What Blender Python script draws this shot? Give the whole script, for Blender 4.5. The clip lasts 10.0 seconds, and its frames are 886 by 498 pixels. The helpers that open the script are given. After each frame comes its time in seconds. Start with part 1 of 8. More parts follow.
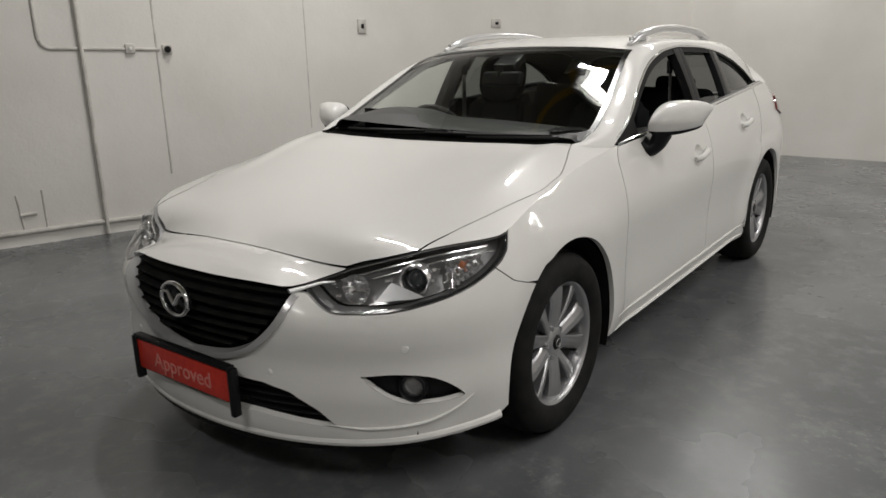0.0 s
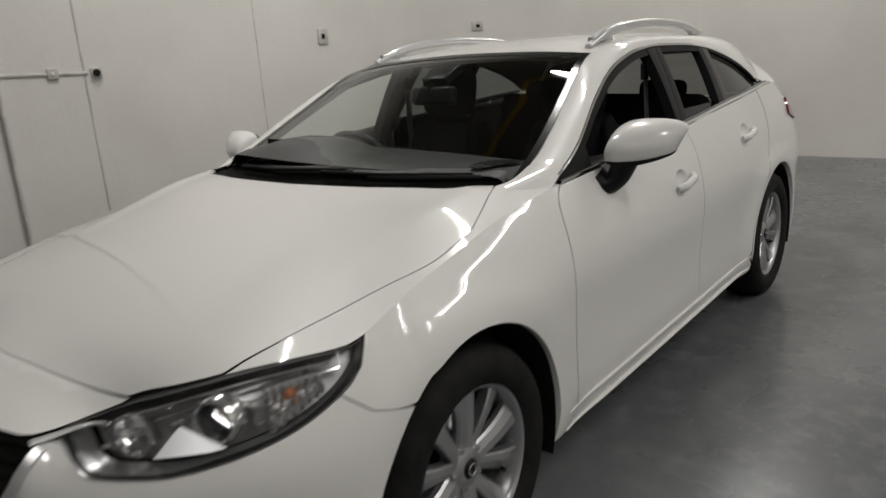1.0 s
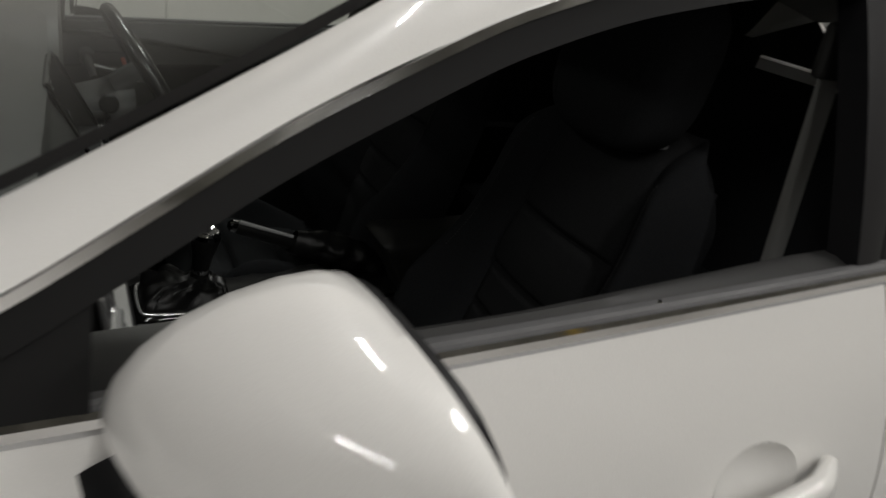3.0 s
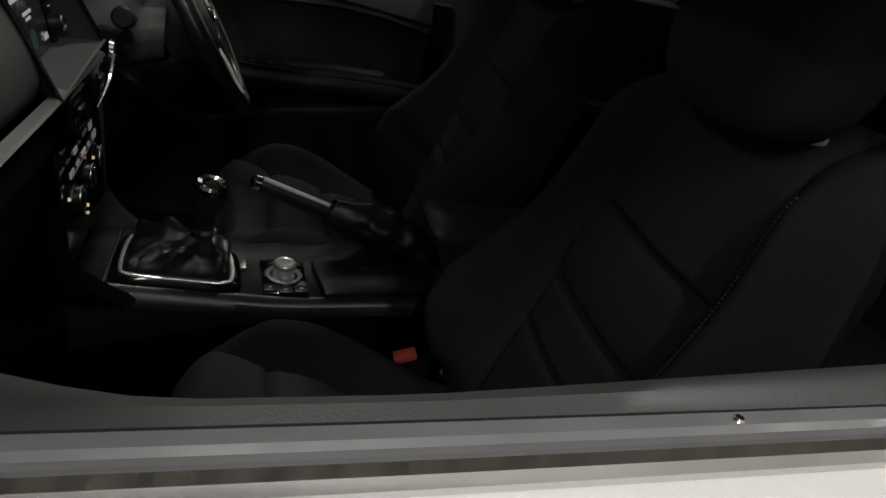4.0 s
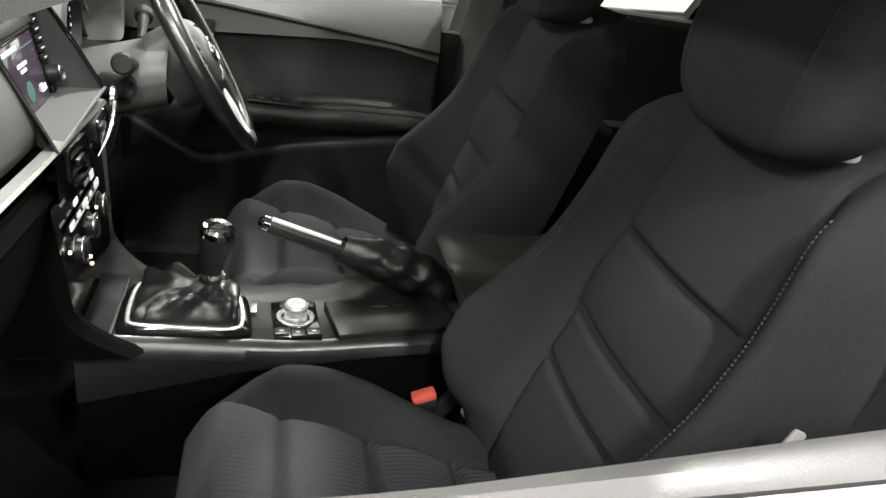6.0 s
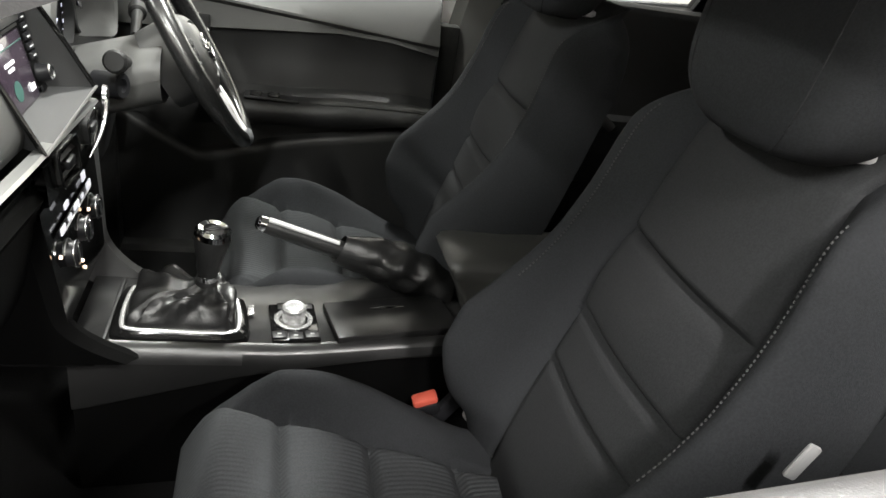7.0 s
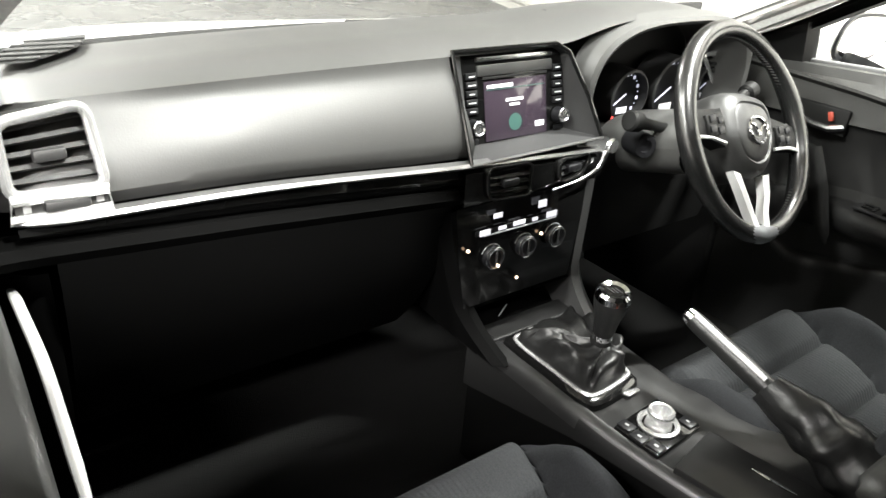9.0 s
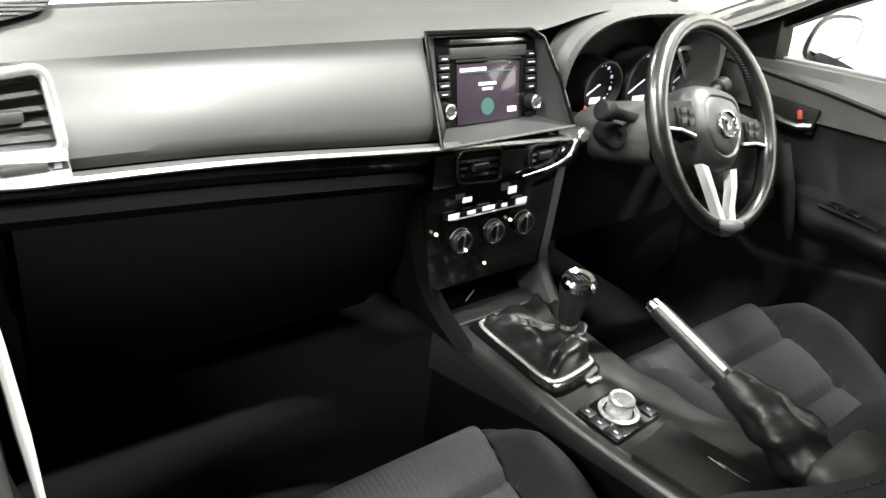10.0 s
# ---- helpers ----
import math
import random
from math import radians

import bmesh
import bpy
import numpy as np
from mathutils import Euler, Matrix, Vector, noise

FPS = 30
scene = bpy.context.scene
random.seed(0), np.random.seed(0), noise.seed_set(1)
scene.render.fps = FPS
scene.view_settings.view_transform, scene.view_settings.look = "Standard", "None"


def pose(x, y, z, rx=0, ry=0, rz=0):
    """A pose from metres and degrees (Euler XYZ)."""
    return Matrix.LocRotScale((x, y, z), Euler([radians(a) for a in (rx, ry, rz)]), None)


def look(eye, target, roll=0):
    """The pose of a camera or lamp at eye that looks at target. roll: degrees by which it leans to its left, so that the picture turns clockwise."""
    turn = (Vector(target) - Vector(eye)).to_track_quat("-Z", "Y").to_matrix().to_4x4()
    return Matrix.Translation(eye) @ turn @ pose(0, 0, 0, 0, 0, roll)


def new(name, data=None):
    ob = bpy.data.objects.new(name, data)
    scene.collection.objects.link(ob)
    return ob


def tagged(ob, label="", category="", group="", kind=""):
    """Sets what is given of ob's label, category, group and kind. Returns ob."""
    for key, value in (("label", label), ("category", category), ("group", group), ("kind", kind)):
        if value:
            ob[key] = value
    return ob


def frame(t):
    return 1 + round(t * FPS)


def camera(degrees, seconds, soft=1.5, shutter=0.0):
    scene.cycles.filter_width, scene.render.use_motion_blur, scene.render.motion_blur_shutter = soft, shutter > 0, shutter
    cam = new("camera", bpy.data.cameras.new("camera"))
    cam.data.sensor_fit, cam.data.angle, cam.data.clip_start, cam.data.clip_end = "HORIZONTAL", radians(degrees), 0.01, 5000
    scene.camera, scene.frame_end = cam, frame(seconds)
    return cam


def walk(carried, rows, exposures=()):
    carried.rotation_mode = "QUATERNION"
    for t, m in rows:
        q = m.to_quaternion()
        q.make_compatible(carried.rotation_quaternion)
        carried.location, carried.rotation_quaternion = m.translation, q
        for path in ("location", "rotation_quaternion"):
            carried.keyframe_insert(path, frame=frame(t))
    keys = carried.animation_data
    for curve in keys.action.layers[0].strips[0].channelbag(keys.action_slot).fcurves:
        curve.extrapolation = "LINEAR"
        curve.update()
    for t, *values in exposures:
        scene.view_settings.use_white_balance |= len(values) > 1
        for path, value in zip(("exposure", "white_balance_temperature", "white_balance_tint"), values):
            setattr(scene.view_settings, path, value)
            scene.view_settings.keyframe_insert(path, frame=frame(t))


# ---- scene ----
cam = camera(63.5, 10.0, 1.5, 0.35)
PATH = [
    (0, (1.997, -1.207, 1.340), (0.835, 0.337, 0.824), -1.5),
    (0.5, (1.978, -0.903, 1.325), (0.789, 0.622, 0.813), -2.6),
    (1, (1.888, -0.337, 1.355), (0.665, 1.164, 0.854), -4.1),
    (1.5, (1.811, 0.256, 1.366), (0.470, 1.648, 0.850), -2.2),
    (2, (1.600, 0.870, 1.365), (0.201, 2.166, 0.763), 1.5),
    (2.5, (1.442, 1.398, 1.352), (-0.062, 2.521, 0.663), 5.4),
    (3.8, (1.034, 1.970, 1.238), (-0.633, 2.586, 0.320), 13.9),
    (4, (1.032, 1.992, 1.228), (-0.651, 2.560, 0.302), 13.9),
    (4.5, (1.030, 2.002, 1.224), (-0.667, 2.530, 0.307), 14.7),
    (5, (1.006, 2.011, 1.226), (-0.709, 2.517, 0.330), 12.5),
    (5.5, (1.004, 2.015, 1.227), (-0.726, 2.509, 0.354), 10.4),
    (7, (0.965, 2.022, 1.229), (-0.748, 2.519, 0.330), 10.0),
    (7.5, (0.971, 2.177, 1.222), (-0.824, 2.193, 0.340), 3.1),
    (8, (0.961, 2.354, 1.228), (-0.740, 1.661, 0.430), 4.8),
    (8.5, (0.795, 2.473, 1.285), (-0.429, 1.223, 0.321), -0.1),
    (9, (0.741, 2.502, 1.243), (-0.360, 1.110, 0.322), 4.6),
    (9.5, (0.733, 2.508, 1.233), (-0.380, 1.126, 0.313), 6.6),
    (10, (0.732, 2.512, 1.233), (-0.416, 1.172, 0.296), 7.4),
]
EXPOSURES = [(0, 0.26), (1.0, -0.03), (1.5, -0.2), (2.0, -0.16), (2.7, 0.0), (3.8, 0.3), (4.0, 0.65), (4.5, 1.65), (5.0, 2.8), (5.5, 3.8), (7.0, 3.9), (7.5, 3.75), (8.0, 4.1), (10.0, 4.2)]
# the cabin leans a little against the body, about the passenger's window sill
CABIN = Matrix.Translation((0.80, 0.0, 1.02)) @ Matrix.Rotation(radians(1.8), 4, "Y") @ Matrix.Translation((-0.80, 0.0, -1.02))
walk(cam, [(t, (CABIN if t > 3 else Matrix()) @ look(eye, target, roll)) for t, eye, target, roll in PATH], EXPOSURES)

# ---- world and light ----
world = bpy.data.worlds.new("hall_dark")
scene.world = world
world.use_nodes = True
world.node_tree.nodes["Background"].inputs[0].default_value = (0.02, 0.02, 0.02, 1)
world.node_tree.nodes["Background"].inputs[1].default_value = 0.3

WALL_DIR = Vector((0.305, 0.952, 0.0)).normalized()
CEIL = 4.6
TUBES = [(-0.4, 3.5, 75, 0.6), (-3.25, 3.95, 72, 0.45), (-1.9, 2.1, 72, 0.9), (-0.3, 7.6, 72, 1.8), (3.4, 5.4, 72, 1.8), (3.7, 1.9, 72, 1.8), (1.4, -2.8, 72, 1.8), (5.0, -0.8, 72, 1.8), (5.2, 3.8, 72, 1.8)]
for tx, ty, turn, length in TUBES:
    lamp = bpy.data.lights.new("tube_light", "AREA")
    lamp.shape, lamp.size, lamp.size_y = "RECTANGLE", 0.07, length
    lamp.energy, lamp.color = 44, (1.0, 0.975, 0.945)
    ob = new("tube_light", lamp)
    ob.matrix_world = Matrix.Translation((tx, ty, CEIL - 0.36)) @ pose(0, 0, 0, 0, 0, turn)


# ---- materials ----
def material(name, colour, rough=0.5, metal=0.0, **more):
    m = bpy.data.materials.new(name)
    m.use_nodes = True
    b = m.node_tree.nodes["Principled BSDF"]
    b.inputs["Base Color"].default_value = (*colour, 1)
    b.inputs["Roughness"].default_value = rough
    b.inputs["Metallic"].default_value = metal
    for key, value in more.items():
        b.inputs[key.replace("_", " ")].default_value = value
    return m


def link(m, a, ao, b, bi):
    m.node_tree.links.new(a.outputs[ao], b.inputs[bi])


def node(m, kind, **values):
    n = m.node_tree.nodes.new(kind)
    for key, value in values.items():
        n.inputs[key.replace("_", " ")].default_value = value
    return n


def vary(m, scale, low, high, detail=6.0, target="Base Color", at=(0.35, 0.65), stretch=None):
    """Noise between two values, on colour (tuples) or a number."""
    co = m.node_tree.nodes.new("ShaderNodeTexCoord")
    n = node(m, "ShaderNodeTexNoise", Scale=scale, Detail=detail)
    if stretch:
        mp = m.node_tree.nodes.new("ShaderNodeMapping")
        mp.inputs["Scale"].default_value = stretch
        link(m, co, "Object", mp, "Vector")
        link(m, mp, "Vector", n, "Vector")
    else:
        link(m, co, "Object", n, "Vector")
    r = m.node_tree.nodes.new("ShaderNodeValToRGB")
    r.color_ramp.elements[0].position, r.color_ramp.elements[1].position = at
    pick = (lambda v: (*v, 1)) if isinstance(low, tuple) else (lambda v: (v, v, v, 1))
    r.color_ramp.elements[0].color, r.color_ramp.elements[1].color = pick(low), pick(high)
    link(m, n, "Fac", r, "Fac")
    link(m, r, "Color", m.node_tree.nodes["Principled BSDF"], target)
    return r


def bump(m, scale, strength, distance=0.002, detail=6.0, kind="ShaderNodeTexNoise", stretch=None):
    co = m.node_tree.nodes.new("ShaderNodeTexCoord")
    n = m.node_tree.nodes.new(kind)
    n.inputs["Scale"].default_value = scale
    if kind == "ShaderNodeTexNoise":
        n.inputs["Detail"].default_value = detail
    mp = m.node_tree.nodes.new("ShaderNodeMapping")
    mp.inputs["Scale"].default_value = stretch or (1, 1, 1)
    link(m, co, "Object", mp, "Vector")
    link(m, mp, "Vector", n, "Vector")
    b = node(m, "ShaderNodeBump", Strength=strength, Distance=distance)
    link(m, n, "Distance" if kind == "ShaderNodeTexVoronoi" else "Fac", b, "Height")
    old = m.node_tree.nodes["Principled BSDF"].inputs["Normal"]
    if old.is_linked:
        m.node_tree.links.new(old.links[0].from_socket, b.inputs["Normal"])
    link(m, b, "Normal", m.node_tree.nodes["Principled BSDF"], "Normal")


PAINT = material("pearl_white_paint", (0.80, 0.785, 0.758), 0.40, 0.0, Specular_IOR_Level=0.28, Coat_Weight=1.0, Coat_Roughness=0.03)
vary(PAINT, 900, (0.765, 0.755, 0.73), (0.80, 0.79, 0.765), 2.0)
BLACK_GLOSS = material("gloss_black_trim", (0.006, 0.006, 0.007), 0.12)
BLACK_SATIN = material("satin_black_trim", (0.008, 0.008, 0.009), 0.40, Specular_IOR_Level=0.2)
BLACK_MATT = material("matt_black_plastic", (0.008, 0.008, 0.008), 0.7, Specular_IOR_Level=0.2)
bump(BLACK_MATT, 900, 0.25, 0.0006)
CHROME = material("chrome", (0.78, 0.78, 0.79), 0.07, 1.0)
SATIN_METAL = material("satin_silver", (0.62, 0.62, 0.63), 0.25, 1.0)
ALLOY = material("silver_alloy", (0.40, 0.40, 0.41), 0.27, 0.75, Coat_Weight=0.4, Coat_Roughness=0.08)
vary(ALLOY, 25, 0.29, 0.35, 3.0, target="Roughness")
TYRE = material("tyre_rubber", (0.009, 0.009, 0.009), 0.75, Specular_IOR_Level=0.2)
vary(TYRE, 18, (0.007, 0.007, 0.007), (0.014, 0.0135, 0.013))
bump(TYRE, 300, 0.3, 0.0008)
RUBBER = material("window_rubber", (0.01, 0.01, 0.01), 0.6)
SEAL = material("satin_window_seal", (0.11, 0.11, 0.112), 0.36)
vary(SEAL, 30, 0.30, 0.46, target="Roughness")
DARK = material("underbody_dark", (0.008, 0.008, 0.008), 0.9, Specular_IOR_Level=0.15)
vary(DARK, 20, (0.006, 0.006, 0.006), (0.012, 0.012, 0.011))
PLATE_RED = material("red_plate", (0.62, 0.035, 0.02), 0.35)
vary(PLATE_RED, 40, (0.58, 0.03, 0.018), (0.66, 0.045, 0.026))
PLATE_GREY = material("pale_lettering", (0.70, 0.27, 0.23), 0.45)
RED_LENS = material("red_lamp_lens", (0.10, 0.008, 0.008), 0.1, 0.0, Coat_Weight=1.0)
ORANGE_LENS = material("amber_bulb", (0.45, 0.17, 0.09), 0.2)


def thin_glass(name, tint, gloss=0.035):
    """Thin pane: a clear sheet with a mirror-like coat that grows at grazing angles."""
    m = bpy.data.materials.new(name)
    m.use_nodes = True
    t = m.node_tree
    t.nodes.clear()
    out = t.nodes.new("ShaderNodeOutputMaterial")
    mix = t.nodes.new("ShaderNodeMixShader")
    clear = t.nodes.new("ShaderNodeBsdfTransparent")
    clear.inputs[0].default_value = (*tint, 1)
    shine = t.nodes.new("ShaderNodeBsdfGlossy")
    shine.inputs["Roughness"].default_value = 0.01
    shine.inputs["Color"].default_value = (1, 1, 1, 1)
    # gloss from 4 per cent face on to a full mirror at grazing angles
    facing = t.nodes.new("ShaderNodeLayerWeight")
    power = t.nodes.new("ShaderNodeMath")
    power.operation = "POWER"
    power.inputs[1].default_value = 5.0
    scale = t.nodes.new("ShaderNodeMath")
    scale.operation = "MULTIPLY_ADD"
    scale.inputs[1].default_value, scale.inputs[2].default_value = 0.8, gloss
    t.links.new(facing.outputs["Facing"], power.inputs[0])
    t.links.new(power.outputs[0], scale.inputs[0])
    t.links.new(scale.outputs[0], mix.inputs[0])
    t.links.new(clear.outputs[0], mix.inputs[1])
    t.links.new(shine.outputs[0], mix.inputs[2])
    t.links.new(mix.outputs[0], out.inputs[0])
    return m


SCREEN_GLASS = thin_glass("windscreen_glass", (0.82, 0.85, 0.83), 0.04)
SIDE_GLASS = thin_glass("side_glass", (0.83, 0.86, 0.84))
REAR_GLASS = thin_glass("tinted_rear_glass", (0.24, 0.25, 0.245))
LAMP_GLASS = thin_glass("lamp_lens", (0.95, 0.95, 0.95))

# hall surfaces
CONCRETE = material("painted_concrete_floor", (0.12, 0.125, 0.13), 0.3)
WALL_PAINT = material("white_wall_paint", (0.72, 0.70, 0.66), 0.6)
vary(WALL_PAINT, 0.9, (0.66, 0.64, 0.60), (0.75, 0.73, 0.695), 8.0)
bump(WALL_PAINT, 45, 0.25, 0.004)
bump(WALL_PAINT, 3.0, 0.3, 0.02)
PIPE_PAINT = material("painted_conduit", (0.62, 0.60, 0.56), 0.5)
vary(PIPE_PAINT, 9, (0.46, 0.44, 0.41), (0.62, 0.60, 0.56))
ROOF_SHEET = material("weathered_tan_roof_sheet", (0.2, 0.19, 0.15), 0.5)
vary(ROOF_SHEET, 2, (0.150, 0.142, 0.118), (0.235, 0.225, 0.190))
LIGHT_ON = material("lit_tube", (1, 1, 1), 0.4, 0.0, Emission_Color=(1, 0.97, 0.92, 1), Emission_Strength=14.0)
WHITE_ENAMEL = material("white_enamel", (0.75, 0.75, 0.73), 0.4)
YELLOW_STEEL = material("yellow_painted_steel", (0.62, 0.40, 0.03), 0.5)
vary(YELLOW_STEEL, 5, (0.55, 0.34, 0.02), (0.66, 0.44, 0.05))
RED_DEBRIS = material("reddish_scrap", (0.20, 0.10, 0.07), 0.8)


def concrete_nodes():
    m = CONCRETE
    b = m.node_tree.nodes["Principled BSDF"]
    big = vary(m, 0.7, (0.095, 0.100, 0.104), (0.160, 0.166, 0.170), 9.0)
    co = m.node_tree.nodes.new("ShaderNodeTexCoord")
    fleck = node(m, "ShaderNodeTexNoise", Scale=7.0, Detail=9.0, Roughness=0.7)
    link(m, co, "Object", fleck, "Vector")
    r = m.node_tree.nodes.new("ShaderNodeValToRGB")
    r.color_ramp.elements[0].position, r.color_ramp.elements[1].position = 0.48, 0.86
    link(m, fleck, "Fac", r, "Fac")
    mix = m.node_tree.nodes.new("ShaderNodeMix")
    mix.data_type = "RGBA"
    mix.inputs[7].default_value = (0.21, 0.215, 0.215, 1)
    link(m, r, "Color", mix, 0)
    link(m, big, "Color", mix, 6)
    # small pale scuffs
    scuff = node(m, "ShaderNodeTexNoise", Scale=30.0, Detail=5.0, Roughness=0.65)
    link(m, co, "Object", scuff, "Vector")
    patch = node(m, "ShaderNodeTexNoise", Scale=1.1, Detail=3.0)
    link(m, co, "Object", patch, "Vector")
    both = m.node_tree.nodes.new("ShaderNodeMath")
    both.operation = "MULTIPLY"
    link(m, scuff, "Fac", both, 0)
    link(m, patch, "Fac", both, 1)
    r2 = m.node_tree.nodes.new("ShaderNodeValToRGB")
    r2.color_ramp.elements[0].position, r2.color_ramp.elements[1].position = 0.34, 0.54
    link(m, both, 0, r2, "Fac")
    mix2 = m.node_tree.nodes.new("ShaderNodeMix")
    mix2.data_type = "RGBA"
    mix2.inputs[7].default_value = (0.27, 0.272, 0.268, 1)
    link(m, r2, "Color", mix2, 0)
    link(m, mix, 2, mix2, 6)
    link(m, mix2, 2, b, "Base Color")
    vary(m, 1.6, 0.19, 0.34, 4.0, target="Roughness", at=(0.2, 0.8))
    bump(m, 16, 0.12, 0.004)
    bump(m, 160, 0.12, 0.001)


concrete_nodes()


# ---- mesh helpers ----
def finish(name, bm, mat, parent=None, label="", smooth=True, angle=35):
    me = bpy.data.meshes.new(name)
    bmesh.ops.recalc_face_normals(bm, faces=bm.faces) if len(bm.faces) < 60000 else None
    for e in bm.edges:
        e.smooth = not (len(e.link_faces) == 2 and e.calc_face_angle(0) > radians(angle))
    for f in bm.faces:
        f.smooth = smooth
    bm.to_mesh(me)
    bm.free()
    mats = mat if isinstance(mat, (list, tuple)) else [mat]
    for one in mats:
        me.materials.append(one)
    ob = new(name, me)
    if parent is not None:
        while parent.parent and parent.parent.parent:
            parent = parent.parent
        ob.parent = parent
    if label:
        tagged(ob, label)
    return ob


part = finish


def box(bm, centre, size, turn=None, bevel=0.0, segments=2, mat=0):
    m = Matrix.Translation(centre) @ (turn or Matrix()) @ Matrix.Diagonal((*size, 1))
    got = bmesh.ops.create_cube(bm, size=1.0, matrix=m)
    if bevel:
        edges = list({e for v in got["verts"] for e in v.link_edges})
        faces_before = set(bm.faces)
        bmesh.ops.bevel(bm, geom=edges, offset=bevel, segments=segments, affect="EDGES", profile=0.5, clamp_overlap=True)
    for v in got["verts"]:
        if v.is_valid:
            for f in v.link_faces:
                f.material_index = mat
    return bm


def tube(bm, pts, radius, sides=10, closed=False, cap=True, flat=1.0, up=None):
    """A swept tube along points; radius may be a list. flat squashes it along up."""
    pts = [Vector(p) for p in pts]
    n = len(pts)
    rings = []
    for i, p in enumerate(pts):
        a = pts[(i - 1) % n] if (closed or i > 0) else p
        b = pts[(i + 1) % n] if (closed or i < n - 1) else p
        d = (b - a).normalized()
        ref = Vector(up) if up else (Vector((0, 0, 1)) if abs(d.z) < 0.9 else Vector((1, 0, 0)))
        side = d.cross(ref).normalized()
        top = side.cross(d).normalized()
        r = radius[i] if isinstance(radius, (list, tuple)) else radius
        rings.append([bm.verts.new(p + side * (math.cos(k * 2 * math.pi / sides) * r) + top * (math.sin(k * 2 * math.pi / sides) * r * flat)) for k in range(sides)])
    for i in range(n if closed else n - 1):
        a, b = rings[i], rings[(i + 1) % n]
        for k in range(sides):
            bm.faces.new((a[k], a[(k + 1) % sides], b[(k + 1) % sides], b[k]))
    if cap and not closed:
        bm.faces.new(rings[0][::-1])
        bm.faces.new(rings[-1])
    return bm


def lathe(bm, profile, axis="x", centre=(0, 0, 0), sides=48, closed=False, start=0.0, sweep=2 * math.pi, matrix=None):
    """Profile of (radius, along) turned about an axis."""
    full = abs(sweep - 2 * math.pi) < 1e-6
    count = sides if full else sides + 1
    rings = []
    for k in range(count):
        a = start + sweep * k / sides
        ring = []
        for r, h in profile:
            c, s = r * math.cos(a), r * math.sin(a)
            p = {"x": (h, c, s), "y": (c, h, s), "z": (c, s, h)}[axis]
            v = Vector(p) + Vector(centre)
            if matrix:
                v = matrix @ v
            ring.append(bm.verts.new(v))
        rings.append(ring)
    m = len(profile)
    for k in range(sides):
        a, b = rings[k], rings[(k + 1) % count]
        for i in range(m if closed else m - 1):
            j = (i + 1) % m
            bm.faces.new((a[i], a[j], b[j], b[i]))
    if not closed:
        bmesh.ops.remove_doubles(bm, verts=bm.verts, dist=1e-6)
    return bm


def curve_at(keys, t):
    """Smooth value through (t, v) keys: monotone cubic."""
    ts = [k[0] for k in keys]
    vs = [k[1] for k in keys]
    if t <= ts[0]:
        return vs[0]
    if t >= ts[-1]:
        return vs[-1]
    i = max(j for j in range(len(ts) - 1) if ts[j] <= t)
    d = [(vs[j + 1] - vs[j]) / (ts[j + 1] - ts[j]) for j in range(len(ts) - 1)]

    def slope(j):
        if j == 0:
            return d[0]
        if j == len(ts) - 1:
            return d[-1]
        return 0.0 if d[j - 1] * d[j] <= 0 else 2 * d[j - 1] * d[j] / (d[j - 1] + d[j])

    h = ts[i + 1] - ts[i]
    u = (t - ts[i]) / h
    return ((2 * u**3 - 3 * u**2 + 1) * vs[i] + (u**3 - 2 * u**2 + u) * h * slope(i)
            + (-2 * u**3 + 3 * u**2) * vs[i + 1] + (u**3 - u**2) * h * slope(i + 1))


def path_at(points, t):
    """A point at t in 0..1 along a smooth curve through points of any dimension, by their order."""
    n = len(points)
    keys = [i / (n - 1) for i in range(n)]
    return tuple(curve_at(list(zip(keys, [p[d] for p in points])), t) for d in range(len(points[0])))


def smooth_line(points, count):
    return [path_at(points, i / (count - 1)) for i in range(count)]


def inside(p, poly):
    x, y = p
    hit = False
    for (x1, y1), (x2, y2) in zip(poly, poly[1:] + poly[:1]):
        if (y1 > y) != (y2 > y) and x < (x2 - x1) * (y - y1) / (y2 - y1) + x1:
            hit = not hit
    return hit


def dense(poly, step):
    out = []
    for (x1, y1), (x2, y2) in zip(poly, poly[1:] + poly[:1]):
        n = max(1, int(math.hypot(x2 - x1, y2 - y1) / step))
        out += [(x1 + (x2 - x1) * k / n, y1 + (y2 - y1) * k / n) for k in range(n)]
    return out


